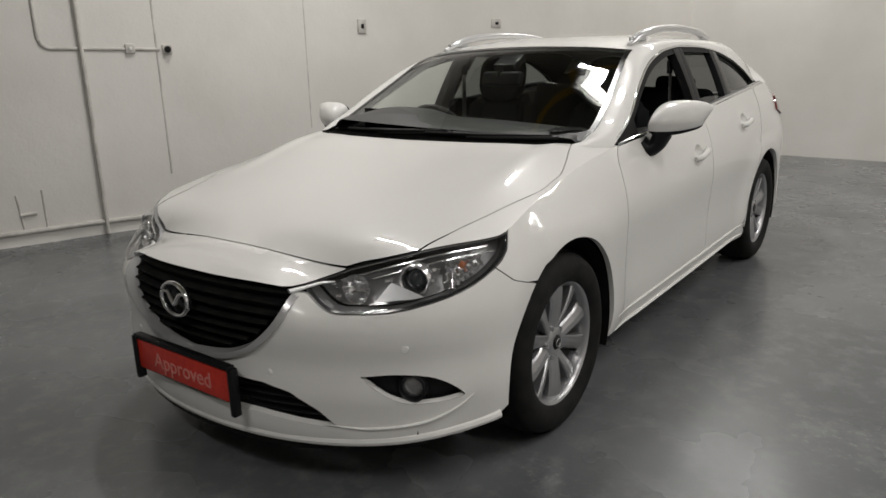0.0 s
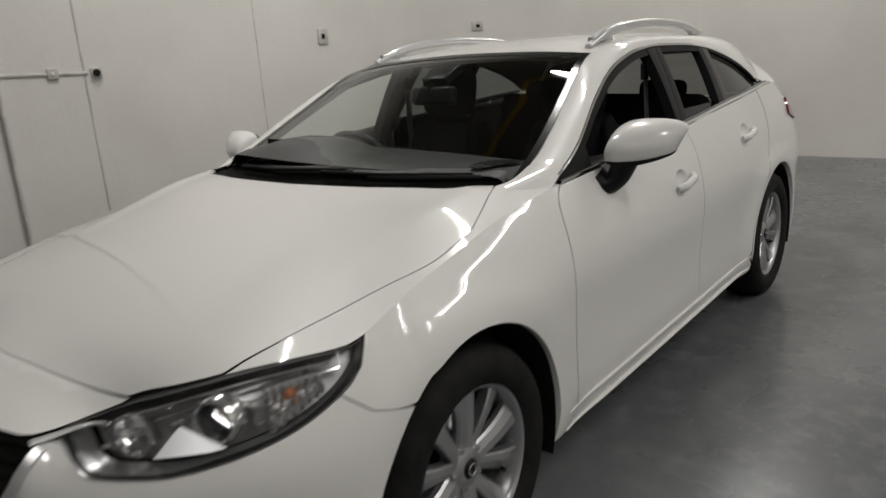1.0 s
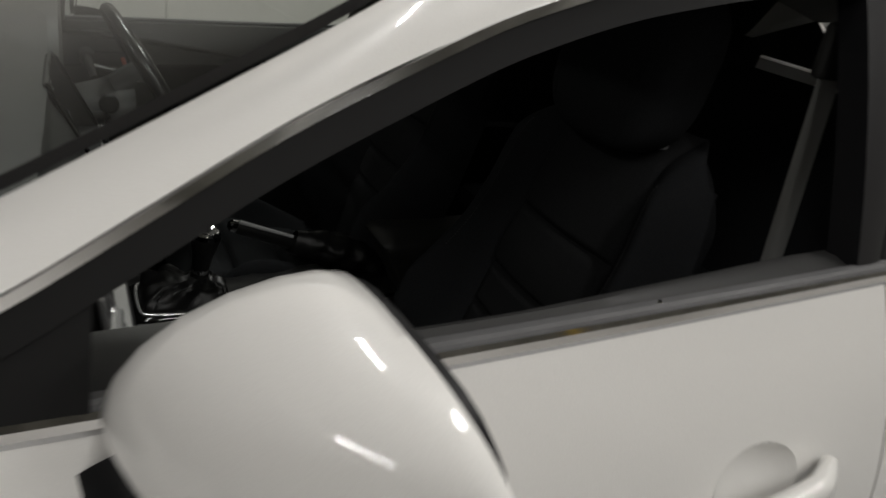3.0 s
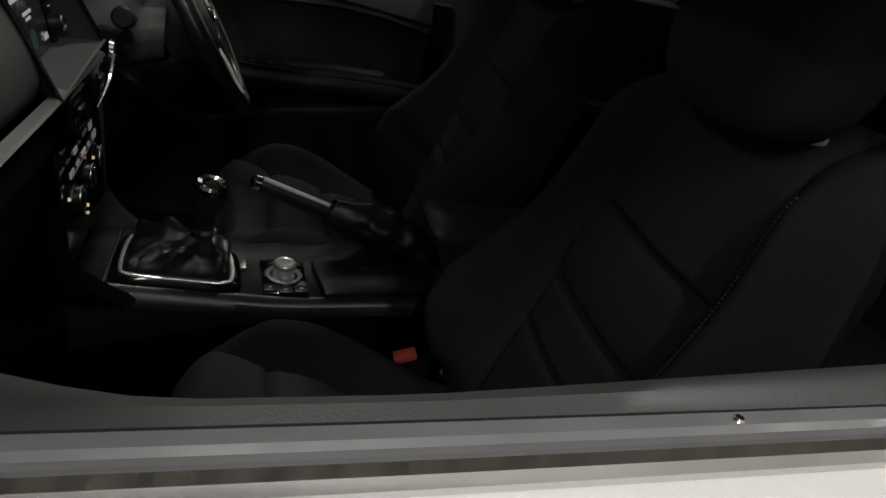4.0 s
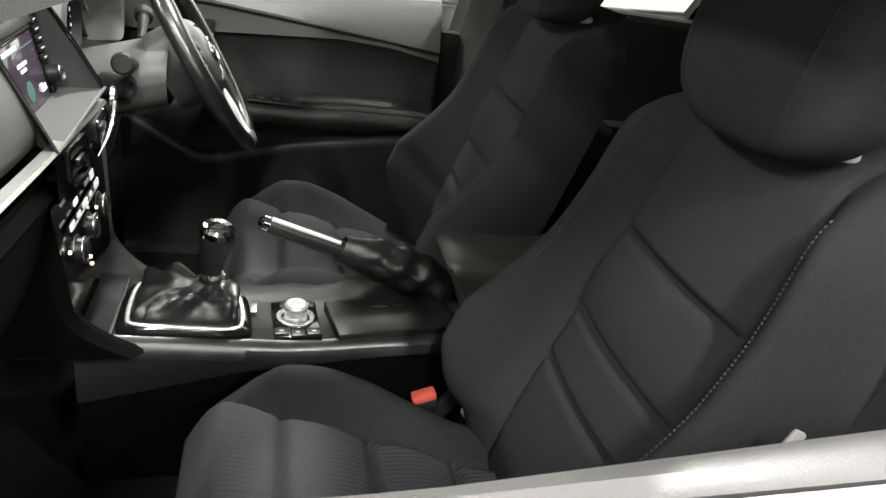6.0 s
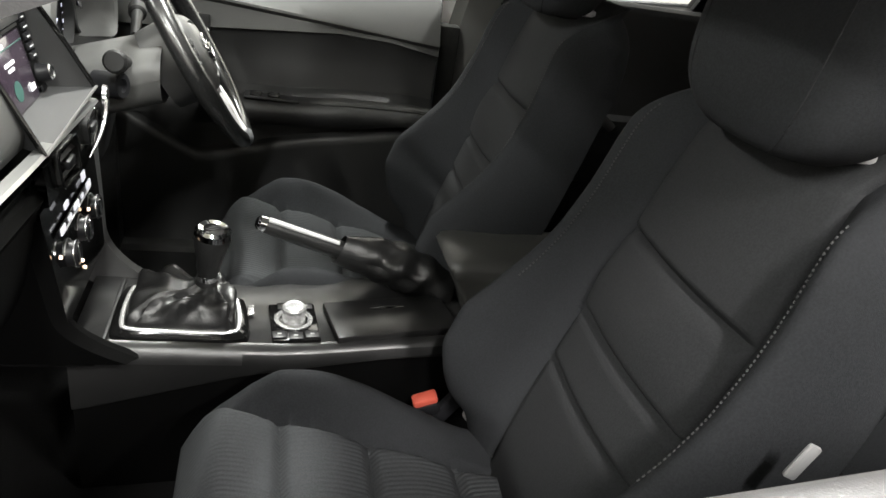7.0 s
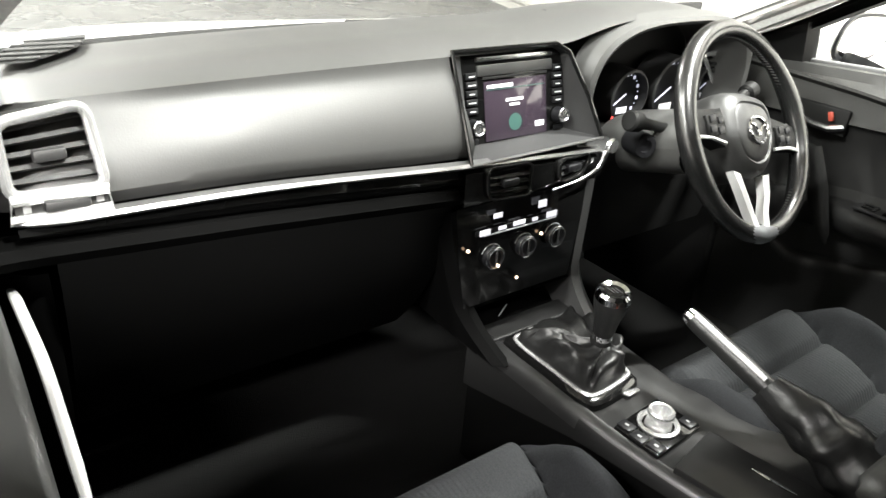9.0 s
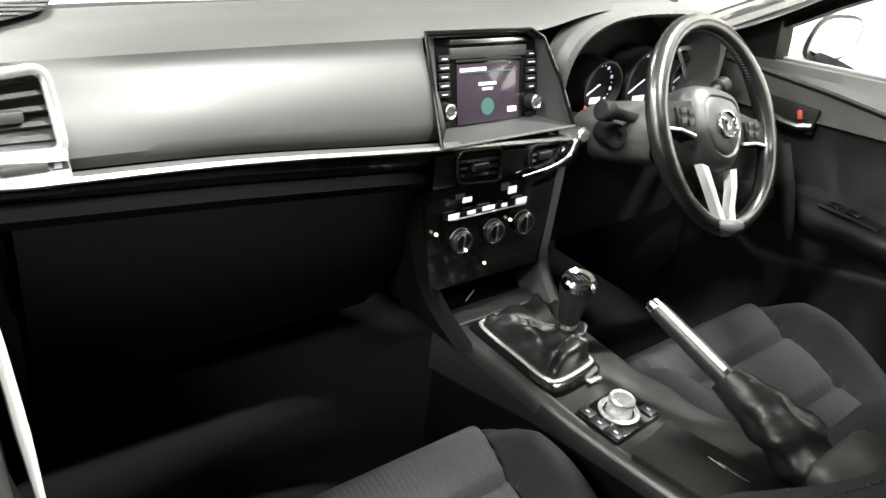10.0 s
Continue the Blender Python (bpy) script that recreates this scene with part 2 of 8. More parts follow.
def skin(bm, outer, holes, to3d, step=0.03, lip=0.012, mat=0):
    """A panel cut from a surface: outline and holes in the surface's own plane, with returned edges of depth lip."""
    from_geo = bm
    outer = dense(outer, step)
    holes = [dense(h, step) for h in holes]
    pts, edges = list(outer), [(i, (i + 1) % len(outer)) for i in range(len(outer))]
    for h in holes:
        base = len(pts)
        pts += h
        edges += [(base + i, base + (i + 1) % len(h)) for i in range(len(h))]
    ring = np.array(pts)
    lo, hi = ring.min(0), ring.max(0)
    gx = np.arange(lo[0] + step * 0.5, hi[0], step)
    gy = np.arange(lo[1] + step * 0.5, hi[1], step)
    for a in gx:
        near = ring[np.abs(ring[:, 0] - a) < step * 0.5]
        for b in gy:
            if len(near) and (np.hypot(near[:, 0] - a, near[:, 1] - b) < step * 0.45).any():
                continue
            if inside((a, b), outer) and not any(inside((a, b), h) for h in holes):
                pts.append((float(a), float(b)))
    from mathutils.geometry import delaunay_2d_cdt
    v2, _, tris, *_ = delaunay_2d_cdt([Vector(p) for p in pts], edges, [], 0, 1e-6)
    keep = []
    for t in tris:
        c = ((v2[t[0]].x + v2[t[1]].x + v2[t[2]].x) / 3, (v2[t[0]].y + v2[t[1]].y + v2[t[2]].y) / 3)
        if inside(c, outer) and not any(inside(c, h) for h in holes):
            keep.append(t)
    verts = [bm.verts.new(to3d(v.x, v.y)) for v in v2]
    made = []
    for t in keep:
        try:
            f = bm.faces.new([verts[i] for i in t])
            f.material_index = mat
            made.append(f)
        except ValueError:
            pass
    for v in verts:
        if not v.link_faces:
            bm.verts.remove(v)
    bm.normal_update()
    if lip:
        rim = [e for f in made for e in f.edges if len(e.link_faces) == 1]
        rim = list(set(rim))
        normals = {v: v.normal.copy() for e in rim for v in e.verts}
        got = bmesh.ops.extrude_edge_only(bm, edges=rim)
        new_verts = [g for g in got["geom"] if isinstance(g, bmesh.types.BMVert)]
        old = list(normals)
        where = {tuple(round(c, 6) for c in v.co): v for v in old}
        for v in new_verts:
            src = where[tuple(round(c, 6) for c in v.co)]
            v.co = v.co + toward(src.co) * lip
    return bm


def toward(p):
    """Into the car from a point of its outside."""
    c = Vector((0, min(max(p.y, 1.2), 3.8), 0.6))
    return (c - Vector(p)).normalized()


def flipped(ob, name, parent):
    """The same part on the other side of the car."""
    me = ob.data.copy()
    me.transform(Matrix.Diagonal((-1, 1, 1, 1)))
    me.flip_normals()
    other = new(name, me)
    other.parent = parent
    if "label" in ob:
        other["label"] = ob["label"]
    return other


# ---- hall ----
WALL_N = Vector((WALL_DIR.y, -WALL_DIR.x, 0))
WALL_O = Vector((-3.96, 1.05, 0))
BACK_A, BACK_B = Vector((-1.36, 9.02, 0)), Vector((7.6, 8.3, 0))


def slab(name, a, b, height, thick, mat, outward, label, z0=0.0):
    """An upright wall from a to b, its inner face on that line."""
    bm = bmesh.new()
    d = (b - a).normalized()
    n = Vector((d.y, -d.x, 0)) * outward
    low = [a, b, b + n * thick, a + n * thick]
    vs = [bm.verts.new((p.x, p.y, z)) for z in (z0, height) for p in low]
    for q in ((0, 1, 5, 4), (1, 2, 6, 5), (2, 3, 7, 6), (3, 0, 4, 7), (4, 5, 6, 7), (3, 2, 1, 0)):
        bm.faces.new([vs[i] for i in q])
    return tagged(part(name, bm, mat, smooth=False), label, "wall", kind="structure")


wall_start = WALL_O - WALL_DIR * 9.5
wall_end = Vector((-1.36, 9.02, 0))
front_a = wall_start
wall_west = slab("wall_west", wall_start, wall_end, CEIL + 0.2, 0.25, WALL_PAINT, -1, "white painted blockwork hall wall with conduits")
wall_north = slab("wall_north", BACK_A, BACK_B, CEIL + 0.2, 0.25, WALL_PAINT, -1, "plain white painted hall end wall")
wall_east = slab("wall_east", Vector((7.6, 8.3, 0)), Vector((6.4, -8.6, 0)), CEIL + 0.2, 0.25, WALL_PAINT, -1, "white painted hall wall")
wall_south = slab("wall_south", Vector((6.4, -8.6, 0)), wall_start, CEIL + 0.2, 0.25, WALL_PAINT, -1, "white painted hall wall")

bm = bmesh.new()
box(bm, (0.5, 0.5, -0.06), (22, 22, 0.12))
tagged(part("floor", bm, CONCRETE, smooth=False), "grey painted concrete floor with scuffs and flecks", "floor", kind="structure")

# corrugated roof sheets
bm = bmesh.new()
rows = []
count = 300
for i in range(count + 1):
    u = -11 + 22 * i / count
    z = CEIL + 0.035 * max(-1, min(1, 1.7 * math.sin(u * 2 * math.pi / 0.30)))
    rows.append([bm.verts.new(WALL_DIR * u + WALL_N * w + Vector((0.5, 0.5, z))) for w in (-12, 12)])
for a, b in zip(rows, rows[1:]):
    bm.faces.new((a[0], b[0], b[1], a[1]))
roof_top = bmesh.ops.duplicate(bm, geom=list(bm.verts) + list(bm.edges) + list(bm.faces))
for g in roof_top["geom"]:
    if isinstance(g, bmesh.types.BMVert):
        g.co.z += 0.1
tagged(part("ceiling", bm, ROOF_SHEET), "corrugated metal roof sheeting above the hall", "ceiling", kind="structure")


def tube_fitting(x, y, turn, length):
    """Batten with one lit tube."""
    top = new("strip_light")
    top.matrix_world = Matrix.Translation((x, y, CEIL - 0.08)) @ pose(0, 0, 0, 0, 0, turn)
    bm = bmesh.new()
    box(bm, (0, 0, -0.10), (0.10, length + 0.1, 0.07), bevel=0.012)
    part("housing", bm, WHITE_ENAMEL, top)
    for w in (-0.3 * length, 0.3 * length):
        bm = bmesh.new()
        tube(bm, [(0, w, -0.07), (0, w, 0.12)], 0.006, 8)
        part("hanger", bm, SATIN_METAL, top)
    bm = bmesh.new()
    tube(bm, [(0, -length / 2, -0.175), (0, length / 2, -0.175)], 0.02, 12)
    part("lamp_tube", bm, LIGHT_ON, top, "glowing white tube")
    for w in (-length / 2 - 0.01, length / 2 + 0.01):
        bm = bmesh.new()
        box(bm, (0, w, -0.165), (0.04, 0.03, 0.08), bevel=0.006)
        part("end_cap", bm, WHITE_ENAMEL, top)
    tagged(top, "lit fluorescent strip light under the metal roof", "strip light", "roof strip lights")


for tx, ty, turn, length in TUBES:
    tube_fitting(tx, ty, turn, length)


bm = bmesh.new()
tube(bm, smooth_line([(0.9, 4.25, CEIL - 0.10), (-0.25, 3.78, CEIL - 0.10), (-0.80, 3.56, CEIL - 0.10), (-1.00, 3.44, CEIL - 0.10), (-1.12, 3.20, CEIL - 0.10), (-1.25, 2.4, CEIL - 0.10)], 40), 0.035, 12)
tagged(part("roof_pipe", bm, YELLOW_STEEL), "yellow painted steel pipe bent under the metal roof", "pipe")


def on_wall(s, z, out=0.0):
    """A point of the long wall: metres along it, height, distance off it."""
    return WALL_O + WALL_DIR * s + WALL_N * out + Vector((0, 0, z))


def conduit(name, pts, r, label):
    bm = bmesh.new()
    tube(bm, [on_wall(*p) for p in pts], r, 10)
    return tagged(part(name, bm, PIPE_PAINT), label, "conduit", "wall conduits")


def bent(points, r=0.09):
    """Round the corners of a polyline of (s, z, out)."""
    out = [points[0]]
    for a, b, c in zip(points, points[1:], points[2:]):
        a, b, c = Vector(a), Vector(b), Vector(c)
        p, q = b + (a - b).normalized() * r, b + (c - b).normalized() * r
        for k in range(7):
            t = k / 6
            out.append(tuple(p * (1 - t) ** 2 + b * 2 * t * (1 - t) + q * t * t))
    return out + [points[-1]]


# ---- car: surfaces ----
# Plan outline of the body: nose ellipse, straight sides, rounded tail.
HALF, NOSE_Y, NOSE_L, TAIL_Y, TAIL_L = 0.915, 0.025, 0.64, 4.78, 0.80
ang = np.linspace(0, math.pi / 2, 160)
px = list(HALF * np.sin(ang) ** (2 / 2.05))
py = list(NOSE_Y + NOSE_L * (1 - np.cos(ang) ** (2 / 2.05)))
side_y = np.linspace(NOSE_Y + NOSE_L, TAIL_Y - TAIL_L, 200)[1:-1]
px += [HALF + 0.006 * math.sin((y - 0.66) / 3.3 * math.pi) for y in side_y]
py += list(side_y)
px += list(HALF * np.cos(ang) ** (2 / 2.6))
py += list(TAIL_Y - TAIL_L * (1 - np.sin(ang) ** (2 / 2.6)))
PX, PY = np.array(px), np.array(py)
PS = np.concatenate([[0], np.cumsum(np.hypot(np.diff(PX), np.diff(PY)))])
S_END = float(PS[-1])
N_FRONT = 160
GX, GY = np.gradient(PX, PS), np.gradient(PY, PS)


def s_x(x):
    """Outline position of a nose point at x."""
    return float(np.interp(x, PX[:N_FRONT], PS[:N_FRONT]))


def s_y(y):
    """Outline position of a side point at y."""
    return float(np.interp(y, PY, PS))


CREST = [(0.0, 0.705), (s_x(0.30), 0.700), (s_x(0.44), 0.692), (s_x(0.60), 0.728), (s_x(0.74), 0.768), (s_x(0.83), 0.79), (s_y(0.60), 0.807),
         (s_y(0.80), 0.852), (s_y(0.97), 0.884), (s_y(1.25), 0.940), (s_y(1.50), 0.975), (s_y(1.8), 0.998), (s_y(2.1), 1.016), (s_y(2.55), 1.046), (s_y(3.4), 1.106),
         (s_y(3.9), 1.13), (s_y(4.4), 1.09), (S_END, 1.0)]
INSET = [(0.0, 0.045), (s_x(0.40), 0.045), (s_x(0.50), 0.145), (s_x(0.58), 0.165), (s_x(0.70), 0.14), (s_y(0.47), 0.10), (s_y(0.62), 0.062), (s_y(0.9), 0.09), (s_y(1.25), 0.105), (s_y(1.50), 0.095),
         (s_y(1.9), 0.082), (s_y(3.2), 0.082), (s_y(4.0), 0.12), (s_y(4.4), 0.16), (S_END, 0.12)]
SIDE = [(0.15, 0.10), (0.20, 0.055), (0.25, 0.032), (0.34, 0.017), (0.48, 0.013), (0.62, 0.006), (0.72, 0.0), (0.80, 0.0)]
NOSE = [(0.15, 0.07), (0.18, 0.035), (0.22, 0.016), (0.30, 0.010), (0.36, 0.004), (0.46, 0.012), (0.55, 0.0), (0.64, 0.0), (0.80, 0.0)]


def crest(s):
    return curve_at(CREST, abs(s))


def body(s, z):
    """The painted side surface at outline position s (negative on the driver's side) and height z."""
    a = abs(s)
    x, y = float(np.interp(a, PS, PX)), float(np.interp(a, PS, PY))
    nx, ny = float(np.interp(a, PS, GY)), -float(np.interp(a, PS, GX))
    top = crest(a)
    start = 0.66 if y > 0.8 else 0.58
    t = max(0.0, (z - start) / (top - start))
    blend = min(1.0, max(0.0, (y - 0.25) / 0.5))
    off = curve_at(INSET, a) * t ** (1.8 if y < 0.5 else 1.8 + 0.6 * min(1, (y - 0.5) / 0.3)) + curve_at(SIDE, z) * blend + curve_at(NOSE, z) * (1 - blend)
    # crease along the doors and flares round the wheels
    off += 0.005 * math.exp(-(((z - 0.50 - 0.03 * (y - 1.4)) / 0.14) ** 2)) * min(1, max(0, (y - 1.3) / 0.3)) * min(1, max(0, (3.4 - y) / 0.3))
    for wy in (0.965, 3.715):
        r = math.hypot(y - wy, z - 0.335)
        off -= 0.014 * math.exp(-(((r - 0.42) / 0.10) ** 2)) * (1 if z < 0.8 else 0)
    sign = 1 if s >= 0 else -1
    return Vector((sign * max(0.0, x - nx * off) if a > 1e-6 else 0.0, y - ny * off, z))


def crest_point(s):
    return body(s, crest(s))


# crest as x over y, for the bonnet
CR = [crest_point(s) for s in np.linspace(0, s_y(1.75), 260)]
CRX, CRY, CRZ = (np.array([p[i] for p in CR]) for i in range(3))
KEEL = [(0.07, 0.705), (0.12, 0.722), (0.24, 0.757), (0.50, 0.836), (0.80, 0.914), (1.00, 0.960), (1.20, 1.000), (1.40, 1.018), (1.8, 1.03)]


def bonnet(x, y):
    """The top surface ahead of the windscreen."""
    xk = float(np.interp(y, CRY, CRX))
    zk = float(np.interp(y, CRY, CRZ))
    w = min(1.0, abs(x) / max(xk, 0.02))
    zc = curve_at(KEEL, y)
    zc_front = min(zc, zk + 0.2)
    rear = min(1.0, max(0.0, (y - 0.75) / 0.5))
    z = zc_front + (zk - zc_front) * w ** (2.2 + 2.8 * rear * rear * (3 - 2 * rear))
    # raised line beside the bonnet edge
    z += 0.010 * math.exp(-(((abs(x) - 0.60 - 0.05 * y) / 0.05) ** 2)) * min(1, max(0, (y - 0.7) / 0.4))
    return Vector((x, y, z))


def glass_side(y, z):
    """The side of the cabin above the waist."""
    t = (z - 1.0) / 0.36
    x = 0.836 - 0.135 * t - 0.045 * t * t
    x -= 0.09 * max(0.0, (y - 3.3) / 0.9) ** 2
    x -= 0.03 * max(0.0, (1.9 - y) / 0.4) ** 2
    return Vector((x, y, z))


ARCH = 0.392


def arch(yc, a0, a1, n=18, r=ARCH):
    """Wheel-arch edge in the side view, angles from the rear horizontal."""
    return [(yc + r * math.cos(radians(a0 + (a1 - a0) * i / (n - 1))), 0.335 + r * math.sin(radians(a0 + (a1 - a0) * i / (n - 1)))) for i in range(n)]


def side_poly(points):
    """Points (y, z) of the side view, as outline positions."""
    return [(s_y(y), z) for y, z in points]


car = tagged(new("car"), "white estate car with open passenger window parked on the hall floor", "car")
car_parts = {}


def lamp_edge():
    """Headlamp outline on the nose: upper edge follows the crest, lower edge bows down."""
    top = [(s, crest(s) - 0.004) for s in np.linspace(s_x(0.455), s_y(0.635), 22)]
    low = smooth_line([(s_y(0.635), crest(s_y(0.635)) - 0.004), (s_y(0.60), 0.765), (s_y(0.52), 0.712), (s_y(0.40), 0.668), (s_x(0.68), 0.630), (s_x(0.575), 0.628), (s_x(0.51), 0.648), (s_x(0.455), 0.680)], 30)
    return top, low


TOP_EDGE, LOW_EDGE = lamp_edge()
HEADLAMP = TOP_EDGE + LOW_EDGE[1:-1]

GRILLE_SIDE = smooth_line([(s_x(0.435), 0.678), (s_x(0.40), 0.610), (s_x(0.335), 0.540), (s_x(0.26), 0.490), (s_x(0.16), 0.458), (0.0, 0.442)], 26)
FOG = smooth_line([(s_x(0.625), 0.432), (s_x(0.70), 0.437), (s_x(0.775), 0.425), (s_x(0.82), 0.395), (s_x(0.848), 0.350), (s_x(0.80), 0.338), (s_x(0.75), 0.340), (s_x(0.70), 0.362), (s_x(0.66), 0.395)], 34)
INTAKE = [(s_x(0.56), 0.262), (s_x(0.50), 0.322), (s_x(0.42), 0.372), (s_x(0.33), 0.392), (s_x(0.2), 0.398), (0.0, 0.40)]
INTAKE_LOW = [(0.0, 0.292), (s_x(0.3), 0.284), (s_x(0.45), 0.270)]


def neg(points):
    return [(-a, b) for a, b in reversed(points)]


CORNER = s_x(0.56)
LAMP_SHUT = next(s for s in np.linspace(s_x(0.6), s_y(0.62), 200) if crest_point(s).x > 0.69)


def front_bumper():
    half = [(0.0, 0.188)] + [(s_x(x), 0.189 + 0.03 * (x / 0.8) ** 3) for x in (0.2, 0.4, 0.6, 0.75, 0.84)] + [(s_y(0.545), 0.246)]
    half += [(s_y(y), z) for y, z in reversed(arch(0.965, 130, 196, 14))][1:]
    half += [(s_y(0.66), 0.652), (s_y(0.60), 0.672), (s_y(0.545), 0.718)]
    low = [p for p in LOW_EDGE if p[0] < s_y(0.53)]
    half += [(s, z - 0.005) for s, z in low[:-1]] + [(s_x(0.45), 0.672)]
    half += GRILLE_SIDE
    right = half[:-1]
    outer = right + [half[-1]] + [(-a, b) for a, b in reversed(right[1:])]
    intake = INTAKE[:-1] + [INTAKE[-1]] + [(-a, b) for a, b in reversed(INTAKE[:-1])] + [(-a, b) for a, b in reversed(INTAKE_LOW[1:])] + INTAKE_LOW
    bm = bmesh.new()
    skin(bm, outer, [FOG, neg(FOG), intake], body, 0.026, 0.02)
    # top strip between the grille and the bonnet edge
    corner = crest_point(CORNER)
    edge = [(x, 0.240 + (corner.y - 0.236) * (x / corner.x) ** 2) for x in np.linspace(0, corner.x, 14)]
    low_edge = [(crest_point(s).x, crest_point(s).y + 0.002) for s in np.linspace(CORNER, 0.0, 24)]
    half2 = edge + low_edge
    top = half2[:-1] + [half2[-1]] + [(-a, b) for a, b in reversed(half2[1:-1])]
    skin(bm, top, [], bonnet, 0.026, 0.015)
    return part("front_bumper", bm, PAINT, car)


front_bumper()

# black lip below the bumper
bm = bmesh.new()
line = [body(s, 0.19) + Vector((0, 0.016, -0.008)) for s in np.linspace(-s_x(0.56), s_x(0.56), 60)]
tube(bm, line, [0.016 * min(1.0, 0.2 + min(i, 59 - i) / 10) for i in range(60)], 8, flat=1.3)
part("front_splitter", bm, BLACK_MATT, car, "matt black lip under the bumper")
bm = bmesh.new()
line = [body(s, 0.205 + 0.035 * (abs(s) / s_y(0.5)) ** 3) + Vector((0, 0.012, 0)) for s in np.linspace(-s_y(0.53), s_y(0.53), 90)]
tube(bm, line, 0.017, 10)
part("lower_valance", bm, PAINT, car)
for sg in (1, -1):
    bm = bmesh.new()
    rows = [[bm.verts.new(body(sg * s, z) + Vector((-sg * 0.006, 0.010, 0))) for z in np.linspace(0.20, 0.30, 5)] for s in np.linspace(s_x(0.64), s_y(0.42), 14)]
    for a, b in zip(rows, rows[1:]):
        for k in range(4):
            bm.faces.new((a[k], a[k + 1], b[k + 1], b[k]))
    part("corner_backing", bm, PAINT, car)


def shut_line(shift, n):
    """Bonnet shut line: beside the wing crest, then curving in to the rear corner of the bonnet."""
    line = smooth_line([(0.722, 0.60), (0.770, 0.80), (0.800, 0.97), (0.796, 1.09), (0.763, 1.21), (0.724, 1.31), (0.701, 1.376)], n)
    return [(min(x, float(np.interp(y, CRY, CRX)) - 0.022) + shift, y) for x, y in line]


def bonnet_panel():
    corner = crest_point(CORNER)
    front = [(x, 0.246 + (corner.y - 0.234) * (x / corner.x) ** 2) for x in np.linspace(0, corner.x, 14)]
    lamp_side = [(crest_point(s).x - 0.005, crest_point(s).y + 0.007) for s in np.linspace(CORNER + 0.02, LAMP_SHUT - 0.006, 16)]
    last = lamp_side[-1]
    shut = [(last[0] + 0.004, last[1] + 0.012)] + shut_line(0.0, 22)
    rear = smooth_line([(0.66, 1.335), (0.61, 1.300), (0.48, 1.255), (0.30, 1.217), (0.0, 1.20)], 14)
    half = front + lamp_side + shut + rear
    outer = half[1:] + [(-a, b) for a, b in reversed(half)][1:-1] + [half[0]]
    # keep one closed ring: right side, rear, left side, front centre
    bm = bmesh.new()
    skin(bm, outer, [], bonnet, 0.034, 0.02)
    return part("bonnet", bm, PAINT, car)


bonnet_panel()

# painted gutters under the bonnet edges and pillar feet
for sg in (1, -1):
    bm = bmesh.new()
    line = [(0.716, 0.55)] + shut_line(0.0015, 40)
    rows = [[bm.verts.new((sg * (x + d), y, bonnet(x, y).z - 0.0075)) for d in (-0.016, 0.016)] for x, y in line]
    for a, b in zip(rows, rows[1:]):
        bm.faces.new((a[0], a[1], b[1], b[0]))
    part("bonnet_gutter", bm, PAINT, car)
    bm = bmesh.new()
    rows = [[bm.verts.new((sg * x, y, bonnet(x, y).z - 0.012)) for x in np.linspace(0.724, 0.83, 8)] for y in np.linspace(1.39, 1.55, 8)]
    for a, b in zip(rows, rows[1:]):
        for k in range(7):
            bm.faces.new((a[k], a[k + 1], b[k + 1], b[k]))
    part("pillar_foot", bm, PAINT, car)


def fender():
    bm = bmesh.new()
    ring = [(s_y(y), z) for y, z in arch(0.965, 128, -14, 30)]
    ring += side_poly([(1.345, 0.232), (1.468, 0.232), (1.468, 0.30)])
    ring += side_poly(smooth_line([(1.478, 0.34), (1.468, 0.6), (1.457, 0.72), (1.464, 0.85), (1.482, 0.922), (1.508, 0.955)], 14))
    ring += [(s_y(1.540), crest(s_y(1.540)))]
    ring += [(s, crest(s)) for s in np.linspace(s_y(1.50), s_y(0.655), 28)]
    ring += [(s_y(0.642), crest(s_y(0.642)) - 0.012)] + side_poly([(0.61, 0.762), (0.575, 0.735), (0.548, 0.7205), (0.603, 0.6745), (0.662, 0.6545)])
    skin(bm, ring, [], body, 0.03, 0.02)
    outer = [(crest_point(s).x, crest_point(s).y) for s in np.linspace(s_y(0.60), s_y(1.540), 26)]
    first = crest_point(LAMP_SHUT)
    inner = [(first.x + 0.003, first.y + 0.012)] + shut_line(0.0032, 22)
    lamp = [(crest_point(s).x, crest_point(s).y + 0.004) for s in np.linspace(LAMP_SHUT, s_y(0.60), 10)][:-1]
    ring2 = outer + [(0.785, 1.535), (0.728, 1.480), (0.711, 1.425)] + inner[::-1] + lamp
    skin(bm, ring2, [], bonnet, 0.03, 0.0)
    bmesh.ops.remove_doubles(bm, verts=bm.verts, dist=0.0008)
    ob = part("front_wing", bm, PAINT, car, angle=50)
    flipped(ob, "front_wing", car)


fender()


def belt_edge(y0, y1, n=12, drop=0.0):
    return [(s_y(y), crest(s_y(y)) - drop) for y in np.linspace(y0, y1, n)]


